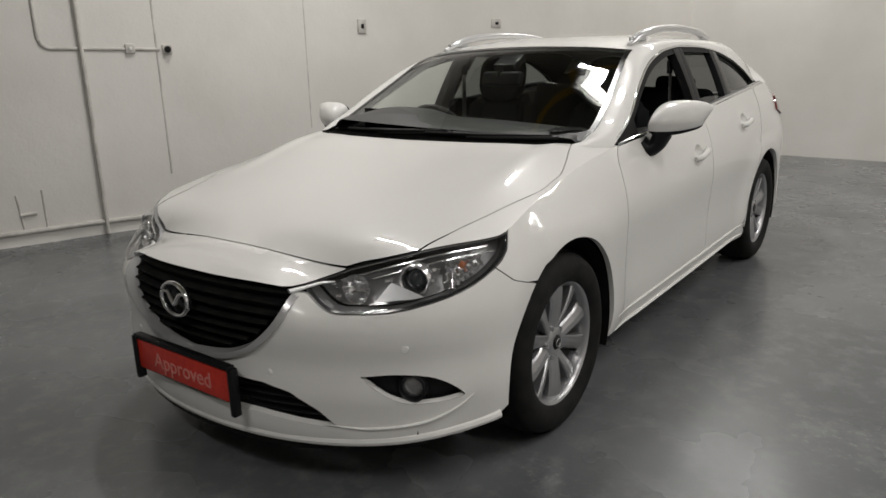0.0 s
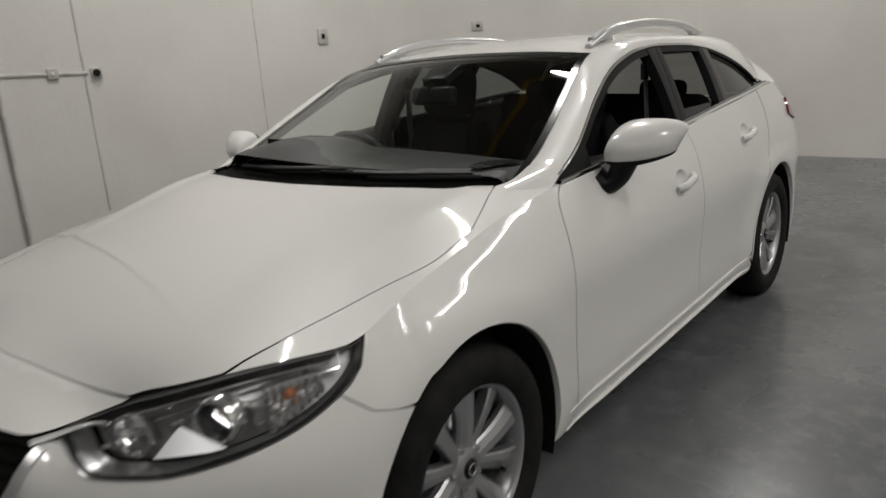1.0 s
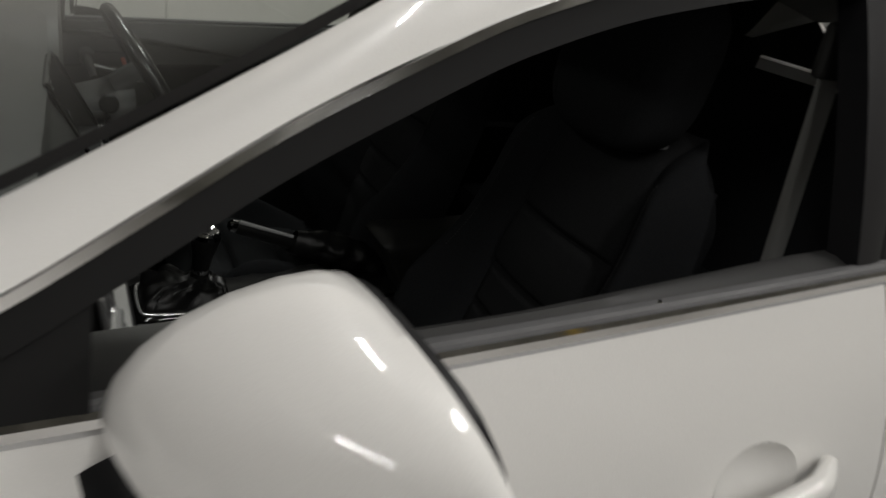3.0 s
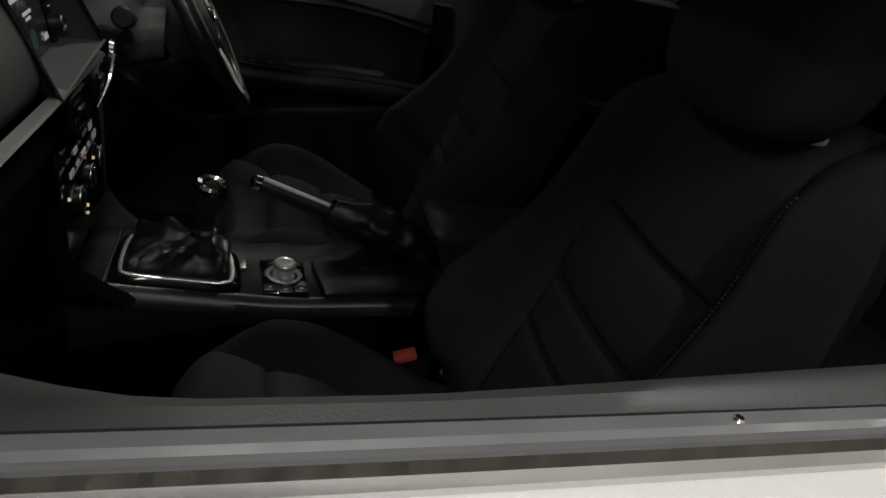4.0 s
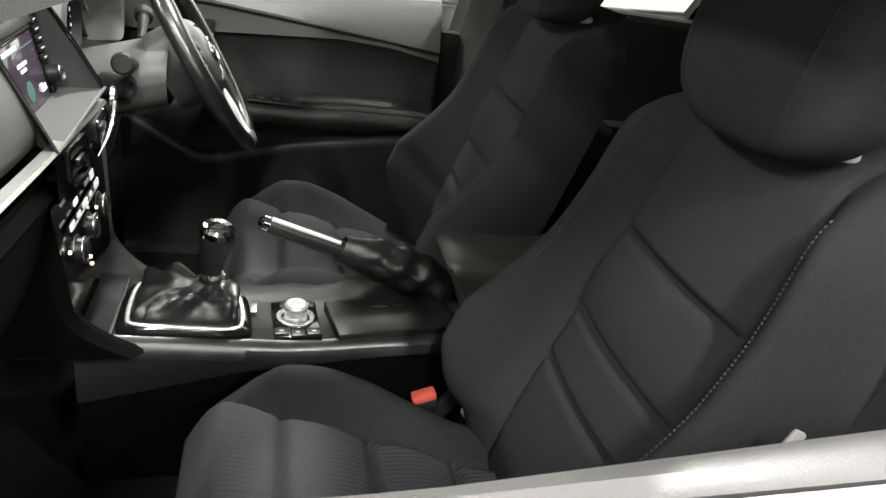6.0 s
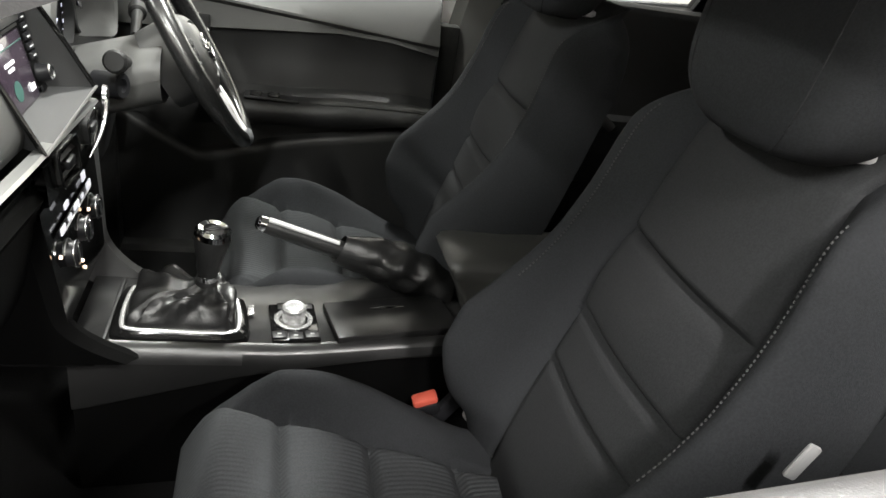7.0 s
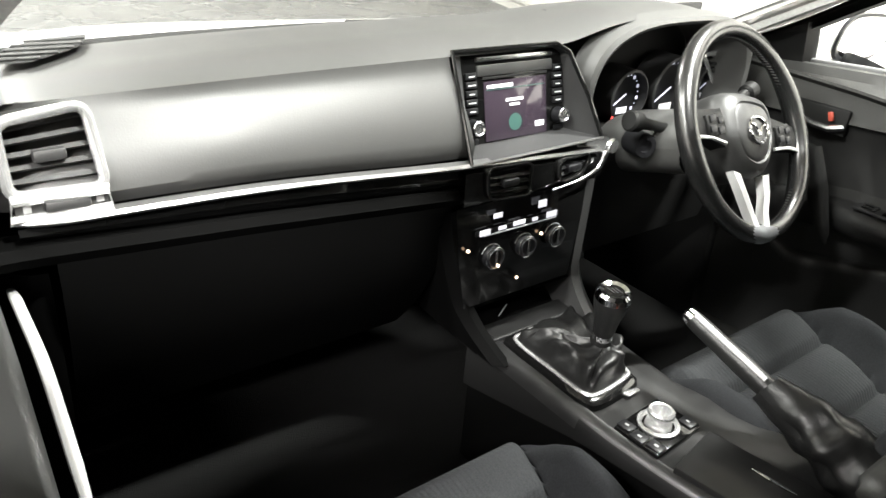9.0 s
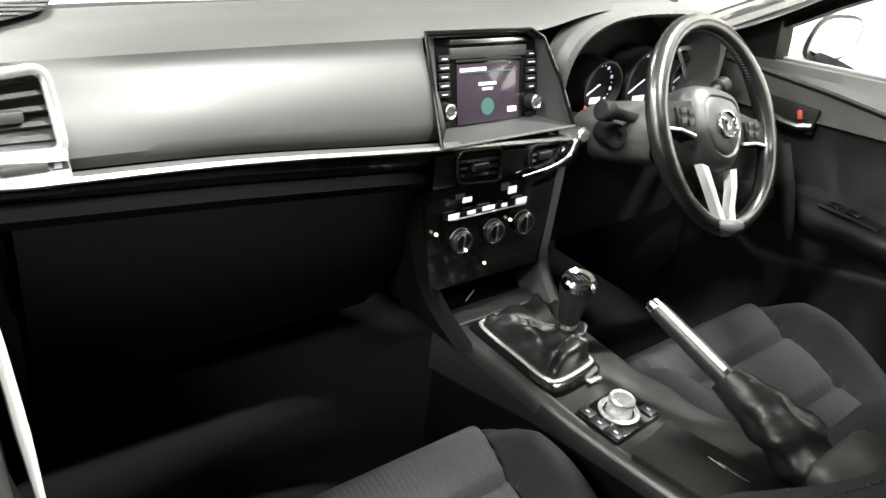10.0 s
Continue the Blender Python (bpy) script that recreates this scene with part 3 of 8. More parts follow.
def door(name, ring, handle):
    """Door skin with a scooped cup behind a pull handle."""
    y0, y1, z0, z1 = handle
    cy, cz = y0 + (y1 - y0) * 0.42, z0 + (z1 - z0) * 0.42
    cup = [(s_y(cy + 0.062 * math.cos(a)), cz + 0.006 + 0.044 * math.sin(a)) for a in np.linspace(0, 2 * math.pi, 36, endpoint=False)]
    bm = bmesh.new()
    skin(bm, ring, [cup], body, 0.032, 0.018)
    ob = part(name, bm, PAINT, car)
    for sgn in (1, -1):
        target = ob if sgn == 1 else flipped(ob, name, car)
        bm = bmesh.new()
        rows = []
        for w in (1.0, 0.93, 0.8, 0.6, 0.35, 0.1):
            ring3 = []
            for s, z in cup:
                p = body(s_y(cy) + (s - s_y(cy)) * w, cz + 0.006 + (z - cz - 0.006) * w)
                ring3.append(bm.verts.new((sgn * (p.x - 0.026 * (1 - w**2.5)), p.y, p.z)))
            rows.append(ring3)
        for a, b in zip(rows, rows[1:]):
            for k in range(36):
                bm.faces.new((a[k], a[(k + 1) % 36], b[(k + 1) % 36], b[k]))
        bm.faces.new(rows[-1])
        part("handle_cup", bm, PAINT, target)
        pts, rad = [], []
        for k in range(15):
            t = k / 14
            p = body(s_y(y0 + (y1 - y0) * t), z0 + (z1 - z0) * t)
            lift = 0.004 + 0.026 * min(1.0, math.sin(math.pi * (0.06 + 0.88 * t)) * 1.35)
            pts.append(Vector((sgn * (p.x + lift), p.y, p.z)))
            rad.append(0.0075 + 0.0055 * min(1.0, 1.6 * math.sin(math.pi * (0.05 + 0.9 * t))))
        bm = bmesh.new()
        tube(bm, pts, rad, 12, flat=1.3)
        part("door_handle", bm, PAINT, target, "body-coloured pull handle")
    return ob


FRONT_DOOR = side_poly([(1.483, 0.305), (2.0, 0.300), (2.557, 0.300)]) + side_poly(smooth_line([(2.557, 0.34), (2.561, 0.7), (2.554, 0.9), (2.542, 1.0)], 10))
FRONT_DOOR += list(reversed(belt_edge(1.548, 2.540, 24))) + side_poly(smooth_line([(1.514, 0.955), (1.488, 0.922), (1.469, 0.85), (1.462, 0.72), (1.473, 0.6), (1.483, 0.34)], 16))
REAR_DOOR = side_poly([(2.562, 0.300), (3.2, 0.300), (3.25, 0.32)]) + [(s_y(y), z) for y, z in arch(3.715, 178, 128, 10, 0.43)]
REAR_DOOR += side_poly(smooth_line([(3.50, 0.74), (3.56, 0.88), (3.58, 1.0), (3.57, 1.09)], 8))
REAR_DOOR += list(reversed(belt_edge(2.545, 3.565, 22))) + side_poly(smooth_line([(2.546, 1.0), (2.558, 0.9), (2.566, 0.7), (2.562, 0.34)], 10))
front_door = door("front_door", FRONT_DOOR, (2.275, 2.445, 0.838, 0.868))
rear_door = door("rear_door", REAR_DOOR, (3.115, 3.285, 0.925, 0.95))


def sill_and_quarter():
    bm = bmesh.new()
    ring = side_poly([(1.473, 0.232), (2.4, 0.228), (3.335, 0.232), (3.328, 0.262), (3.26, 0.312), (3.2, 0.294), (2.4, 0.294), (1.473, 0.299)])
    skin(bm, ring, [], body, 0.03, 0.02)
    ob = part("sill", bm, PAINT, car)
    flipped(ob, "sill", car)
    bm = bmesh.new()
    ring = [(s_y(y), z) for y, z in arch(3.715, 128, 187, 12, 0.426)][::-1]
    ring = [(s_y(y), z) for y, z in arch(3.715, 187, -16, 34)]
    ring += [(s_y(4.12), 0.215), (s_y(4.4), 0.23), (s_y(4.68), 0.24), (S_END - 0.004, 0.25)]
    ring += [(S_END - 0.004, 1.0)]
    ring += [(s, crest(s)) for s in np.linspace(S_END - 0.02, s_y(3.585), 26)]
    ring += side_poly(smooth_line([(3.582, 1.09), (3.592, 1.0), (3.572, 0.88), (3.512, 0.745)], 8))
    ring += [(s_y(y), z) for y, z in arch(3.715, 126, 180, 10, 0.418)]
    skin(bm, ring, [], body, 0.034, 0.02)
    ob = part("rear_quarter", bm, PAINT, car)
    flipped(ob, "rear_quarter", car)


sill_and_quarter()

# ---- cabin frame, roof and glass ----
WINDOW_TOP = [(1.515, 0.984), (1.60, 1.020), (1.69, 1.063), (1.78, 1.115), (1.87, 1.166), (1.96, 1.208), (2.09, 1.262), (2.25, 1.308), (2.47, 1.346), (2.70, 1.361), (3.00, 1.357), (3.24, 1.338), (3.50, 1.285), (3.70, 1.222), (3.82, 1.170), (3.90, 1.130)]


def window_top(y):
    return curve_at(WINDOW_TOP, y)


SCREEN_EDGE = [(0.722, 1.480, 0.996), (0.716, 1.58, 1.045), (0.697, 1.72, 1.117), (0.658, 1.91, 1.218), (0.618, 2.11, 1.326), (0.602, 2.20, 1.352)]
ROOF_EDGE = [(0.602, 2.20, 1.352), (0.600, 2.40, 1.390), (0.598, 2.70, 1.408), (0.595, 3.00, 1.408), (0.596, 3.35, 1.402), (0.598, 3.65, 1.384), (0.598, 3.90, 1.350), (0.585, 4.15, 1.292)]


def loft(bm, upper, lower, n_along, n_across, bulge=0.0):
    """A strip between two 3D curves, bowed outwards."""
    rows = []
    for i in range(n_along):
        t = i / (n_along - 1)
        a, b = Vector(path_at(upper, t)), Vector(path_at(lower, t))
        rows.append([bm.verts.new(a.lerp(b, w) + Vector((1, 0, 0.7)) * bulge * 4 * w * (1 - w)) for w in np.linspace(0, 1, n_across)])
    for p, q in zip(rows, rows[1:]):
        for k in range(n_across - 1):
            bm.faces.new((p[k], p[k + 1], q[k + 1], q[k]))
    return bm


def frame_strip():
    bm = bmesh.new()
    upper = [(0.704, 1.380, 0.990), (0.711, 1.425, 0.998), (0.716, 1.480, 1.010)] + SCREEN_EDGE[1:] + ROOF_EDGE[1:]
    ys = [1.54, 1.585, 1.63, 1.70, 1.78, 1.88, 1.98, 2.17, 2.30, 2.47, 2.74, 3.02, 3.34, 3.62, 3.82, 3.95]
    lower = []
    for y in ys:
        p = glass_side(y, window_top(y) + 0.012) + Vector((0.006, 0, 0))
        lower.append(tuple(p))
    lower[0] = (0.822, 1.540, 0.998)
    lower.insert(0, (0.820, 1.475, 0.958))
    loft(bm, upper, lower, 80, 7, 0.010)
    ob = part("roof_pillar_frame", bm, PAINT, car, angle=60)
    flipped(ob, "roof_pillar_frame", car)
    # rear pillar behind the last window
    bm = bmesh.new()
    a = [(0.585, 4.15, 1.292), (0.62, 4.32, 1.205), (0.64, 4.47, 1.11), (0.60, 4.62, 1.02)]
    b = [tuple(glass_side(3.95, window_top(3.95) + 0.012) + Vector((0.006, 0, 0))), tuple(crest_point(s_y(4.12))), tuple(crest_point(s_y(4.3))), tuple(crest_point(s_y(4.5)))]
    loft(bm, a, b, 24, 7, 0.012)
    ob = part("rear_pillar", bm, PAINT, car)
    flipped(ob, "rear_pillar", car)


frame_strip()
ROOF_MID = [(2.13, 1.380), (2.32, 1.409), (2.6, 1.436), (3.0, 1.448), (3.5, 1.438), (4.0, 1.404), (4.40, 1.345)]


def roof_z(x, y):
    edge_x = curve_at([(p[1], p[0]) for p in ROOF_EDGE], y)
    edge_z = curve_at([(p[1], p[2]) for p in ROOF_EDGE], y)
    mid = curve_at(ROOF_MID, y)
    w = min(1.0, abs(x) / edge_x)
    return mid + (edge_z - mid) * w**2.6


def roof_panel():
    bm = bmesh.new()
    half = [(x, 2.138 + 0.062 * (x / 0.605) ** 2) for x in np.linspace(0, 0.605, 12)] + [(p[0], p[1]) for p in smooth_line(ROOF_EDGE, 30)][1:]
    half += [(0.4, 4.33), (0.0, 4.42)]
    outer = half + [(-a, b) for a, b in reversed(half[1:-1])]
    skin(bm, outer, [], lambda x, y: Vector((x, y, roof_z(x, y))), 0.05, 0.02)
    part("roof", bm, PAINT, car)
    # headlining inside
    bm = bmesh.new()
    inner = [(a * 0.97, b) for a, b in outer]
    skin(bm, inner, [], lambda x, y: Vector((x, y, roof_z(x, y) - 0.035)), 0.08, 0.0)
    part("headlining", bm, HEADLINER, car, "pale grey roof lining")


HEADLINER = material("roof_lining_cloth", (0.34, 0.34, 0.33), 0.9)
vary(HEADLINER, 120, (0.31, 0.31, 0.30), (0.37, 0.37, 0.36))
roof_panel()


def screen_point(x, t):
    """Windscreen surface: t from the bottom edge (0) to the top (1)."""
    e = path_at(SCREEN_EDGE, t)
    w = x / e[0]
    y = e[1] - (1 - w * w) * (0.125 * (1 - t) + 0.062 * t)
    z = e[2] + (1 - w * w) * (0.030 * t + 0.012 * (1 - t))
    return Vector((x, y, z))


def windscreen():
    bm = bmesh.new()
    n, m = 28, 18
    rows = []
    for j in range(m + 1):
        t = j / m
        ex = path_at(SCREEN_EDGE, t)[0]
        rows.append([bm.verts.new(screen_point(ex * (2 * i / n - 1), t)) for i in range(n + 1)])
    for a, b in zip(rows, rows[1:]):
        for i in range(n):
            bm.faces.new((a[i], a[i + 1], b[i + 1], b[i]))
    ob = part("windscreen", bm, SCREEN_GLASS, car)
    # black printed border of the glass
    bm = bmesh.new()
    rows = []
    for i in range(121):
        k = i / 120
        if k < 0.35:
            t, side = k / 0.35, -1
            p = screen_point(-path_at(SCREEN_EDGE, t)[0], t)
            q = screen_point(-path_at(SCREEN_EDGE, t)[0] + 0.022, min(t, 0.93) if t < 0.93 else 0.93)
        elif k < 0.65:
            x = -path_at(SCREEN_EDGE, 1)[0] * (1 - 2 * (k - 0.35) / 0.30)
            p, q = screen_point(x, 1), screen_point(x * 0.965, 0.93)
        else:
            t = 1 - (k - 0.65) / 0.35
            p = screen_point(path_at(SCREEN_EDGE, t)[0], t)
            q = screen_point(path_at(SCREEN_EDGE, t)[0] - 0.022, min(t, 0.93))
        d = Vector((0, -0.002, 0.003))
        rows.append((bm.verts.new(p + d), bm.verts.new(q + d)))
    for a, b in zip(rows, rows[1:]):
        bm.faces.new((a[0], a[1], b[1], b[0]))
    part("screen_border", bm, BLACK_GLOSS, ob, "black printed glass border")
    # black band along the foot of the glass, wider at the corners
    bm = bmesh.new()
    rows = []
    ex = path_at(SCREEN_EDGE, 0.0)[0]
    for i in range(61):
        u = -1 + 2 * i / 60
        top = 0.055 + 0.12 * abs(u) ** 8
        rows.append([bm.verts.new(screen_point(ex * u * (1 - 0.02 * t), t) + Vector((0, -0.0015, 0.003))) for t in np.linspace(0, top, 6)])
    for a, b in zip(rows, rows[1:]):
        for k in range(5):
            bm.faces.new((a[k], a[k + 1], b[k + 1], b[k]))
    part("screen_foot_band", bm, BLACK_SATIN, ob, "black printed band at the glass foot")
    # small round sticker in the upper corner
    bm = bmesh.new()
    c, e1 = screen_point(0.52, 0.93), screen_point(0.53, 0.93)
    ax = (e1 - c).normalized()
    ay = (screen_point(0.52, 0.95) - c).normalized()
    for r0, r1, k in ((0.008, 0.013, 24),):
        a = [bm.verts.new(c + Vector((0, 0.002, -0.004)) + (ax * math.cos(q) + ay * math.sin(q)) * r0) for q in np.linspace(0, 2 * math.pi, k, endpoint=False)]
        b = [bm.verts.new(c + Vector((0, 0.002, -0.004)) + (ax * math.cos(q) + ay * math.sin(q)) * r1) for q in np.linspace(0, 2 * math.pi, k, endpoint=False)]
        for j in range(k):
            bm.faces.new((a[j], a[(j + 1) % k], b[(j + 1) % k], b[j]))
    part("screen_sticker", bm, WHITE_ENAMEL, ob, "small round pale sticker")
    # cowl panel under the screen
    bm = bmesh.new()
    rows = []
    for i in range(49):
        u = -1 + 2 * i / 48
        p = screen_point(0.724 * u, 0.03) + Vector((0, 0.004, -0.004))
        w = abs(u)
        hy = 1.20 + 0.175 * w**2.6
        r = Vector((0.705 * u, hy - 0.01, bonnet(0.70 * u, hy).z - 0.024))
        mid = p.lerp(r, 0.5) + Vector((0, 0, -0.042 * (1 - w**4)))
        rows.append([bm.verts.new(p), bm.verts.new(p.lerp(mid, 0.5) + Vector((0, 0, -0.008))), bm.verts.new(mid), bm.verts.new(r)])
    for a, b in zip(rows, rows[1:]):
        for k in range(3):
            bm.faces.new((a[k], a[k + 1], b[k + 1], b[k]))
    part("scuttle_panel", bm, DARK, car, "black plastic panel below the windscreen")
    return ob


windscreen()


def wiper(pivot, tip):
    """Arm with a blade along the lower glass, between two screen positions (x, t)."""
    n = 16
    line = [screen_point(pivot[0] + (tip[0] - pivot[0]) * k / n, pivot[1] + (tip[1] - pivot[1]) * k / n) + Vector((0, -0.010, 0.010)) for k in range(n + 1)]
    bm = bmesh.new()
    tube(bm, line, [0.0075 - 0.003 * k / n for k in range(n + 1)], 8)
    arm = part("wiper", bm, BLACK_MATT, car, "black wiper arm at rest")
    bm = bmesh.new()
    tube(bm, [p + Vector((0, 0.002, -0.009)) + Vector((0.03, 0, 0)) for p in line[5:]], 0.0055, 6, flat=1.5)
    part("wiper_blade", bm, RUBBER, arm)


wiper((-0.55, -0.03), (0.10, 0.035))
wiper((0.0, -0.03), (0.58, 0.03))


def belt_z(y):
    return crest(s_y(y))


def side_windows():
    """Chrome waist line, black frames, pillars and panes; the front passenger pane is wound down."""
    for sgn in (1, -1):
        def at(p):
            return Vector((p[0] * sgn, p[1], p[2]))

        # chrome waist strip with black rubber inside it
        bm = bmesh.new()
        rows = []
        for y in np.linspace(1.548, 3.885, 70):
            p = crest_point(s_y(y))
            z = p.z
            prof = [(0.003, -0.004), (0.005, 0.002), (0.003, 0.008), (-0.002, 0.0105), (-0.008, 0.008)]
            rows.append([bm.verts.new(at((p.x + a, y, z + b))) for a, b in prof])
        for a, b in zip(rows, rows[1:]):
            for k in range(len(a) - 1):
                bm.faces.new((a[k], a[k + 1], b[k + 1], b[k]))
        part("waist_strip", bm, CHROME, car, "bright chrome waist strip")
        bm = bmesh.new()
        rows = []
        for y in np.linspace(1.552, 3.88, 60):
            p = crest_point(s_y(y))
            prof = [(-0.0065, 0.006), (-0.0075, 0.012), (-0.0105, 0.0145), (-0.0195, 0.0140), (-0.0215, 0.0115), (-0.022, 0.002)]
            rows.append([bm.verts.new(at((p.x + a, y, p.z + b))) for a, b in prof])
        for a, b in zip(rows, rows[1:]):
            for k in range(len(a) - 1):
                bm.faces.new((a[k], a[k + 1], b[k + 1], b[k]))
        part("waist_seal", bm, SEAL, car, "dark grey satin window seal")
        bm = bmesh.new()
        lathe(bm, [(0.0, 0.0016), (0.0022, 0.0014), (0.003, 0.0)], "z", at(crest_point(s_y(2.22)) + Vector((-0.014, 0, 0.0143))), 12)
        part("seal_screw", bm, CHROME, car)
        # upper chrome line along the window arch, and black frame under it
        for name, mat, w0, w1, out in (("window_trim", CHROME, 0.003, 0.011, 0.009), ("window_frame", BLACK_MATT, -0.024, 0.003, 0.006)):
            bm = bmesh.new()
            rows = []
            for i in range(90):
                y = 1.55 + (3.93 - 1.55) * (i / 89)
                zt = window_top(y)
                base = belt_z(y) + 0.012
                drop = w0 if w0 > 0 or y < 3.10 else -0.024 + 0.012 * min(1, (y - 3.10) / 0.15)
                lo, hi = max(zt + drop, base - 0.004), max(zt + w1, base + 0.004)
                a, b = glass_side(y, lo), glass_side(y, hi)
                pa, pb = a + Vector((out, 0, 0)), b + Vector((out, 0, 0))
                rows.append([bm.verts.new(at(q)) for q in (a - Vector((0.035 if y < 3.1 else 0.016, 0, 0)), pa, pb, b)])
            for p, q in zip(rows, rows[1:]):
                for k in range(3):
                    bm.faces.new((p[k], p[k + 1], q[k + 1], q[k]))
            part(name, bm, mat, car)

        def upright(name, lowers, uppers, mat, out, label=""):
            """A pillar cover between two y positions at the waist and at the window arch."""
            bm = bmesh.new()
            rows = []
            for i in range(9):
                t = i / 8
                row = []
                for yl, yu in ((lowers[0], uppers[0]), (lowers[1], uppers[1])):
                    y = yl + (yu - yl) * t
                    z = belt_z(y) + 0.004 + (window_top(y) - belt_z(y) - 0.006) * t
                    p = glass_side(y, z)
                    row.append(p)
                rows.append([bm.verts.new(at(q)) for q in (row[0] - Vector((0.03, 0, 0)), row[0] + Vector((out, 0, 0)), row[0].lerp(row[1], 0.5) + Vector((out + 0.002, 0, 0)), row[1] + Vector((out, 0, 0)), row[1] - Vector((0.03, 0, 0)))])
            for p, q in zip(rows, rows[1:]):
                for k in range(4):
                    bm.faces.new((p[k], p[k + 1], q[k + 1], q[k]))
            part(name, bm, mat, car, label)

        upright("pillar_cover", (2.505, 2.545), (2.565, 2.650), BLACK_SATIN, 0.010, "black door pillar cover")
        upright("pillar_cover", (2.550, 2.620), (2.655, 2.705), BLACK_SATIN, 0.009, "black door pillar cover")
        upright("pillar_cover", (3.07, 3.125), (3.145, 3.185), BLACK_SATIN, 0.008, "black door pillar cover")
        upright("pillar_cover", (3.13, 3.205), (3.19, 3.255), BLACK_GLOSS, 0.008, "black rear window divider")

        def pane(name, y0, y1, top_limit=None, label="", lean=(0, 0)):
            bm = bmesh.new()
            rows = []
            for i in range(17):
                t = i / 16
                row = []
                for j in range(9):
                    w = j / 8
                    yy = (y0 + lean[0] * w) + ((y1 + lean[1] * w) - (y0 + lean[0] * w)) * t
                    zt = max(window_top(yy) - 0.005, belt_z(yy) + 0.008)
                    if top_limit:
                        zt = min(zt, top_limit)
                    zz = belt_z(yy) - 0.01 + (zt - belt_z(yy) + 0.01) * w
                    row.append(bm.verts.new(at(glass_side(yy, zz) - Vector((0.014, 0, 0)))))
                rows.append(row)
            for p, q in zip(rows, rows[1:]):
                for k in range(8):
                    bm.faces.new((p[k], p[k + 1], q[k + 1], q[k]))
            return part(name, bm, SIDE_GLASS if y0 < 2 else REAR_GLASS, car, label)

        if sgn == -1:
            pane("side_window", 1.70, 2.52, label="clear front door glass", lean=(0.0, 0.06))
        if sgn == 1:
            pane("side_window", 2.60, 3.10, top_limit=1.10, label="tinted rear door glass wound part down", lean=(0.02, 0.03))
        else:
            pane("side_window", 2.60, 3.10, label="tinted rear door glass", lean=(0.02, 0.03))
        pane("quarter_window", 3.19, 3.90, label="tinted rear quarter glass", lean=(0.05, 0))
        # black triangle ahead of the front window, with the mirror foot on it
        bm = bmesh.new()
        tri = [(1.56, belt_z(1.56) + 0.006), (1.74, belt_z(1.74) + 0.006), (1.745, window_top(1.745) - 0.01)]
        outer = [bm.verts.new(at(glass_side(*p) + Vector((0.004, 0, 0)))) for p in tri]
        inner = [bm.verts.new(at(glass_side(*p) - Vector((0.05, 0, 0)))) for p in tri]
        bm.faces.new(outer)
        bm.faces.new(inner[::-1])
        for k in range(3):
            bm.faces.new((outer[k], outer[(k + 1) % 3], inner[(k + 1) % 3], inner[k]))
        part("mirror_triangle", bm, BLACK_MATT, car, "black corner panel at the mirror")


side_windows()


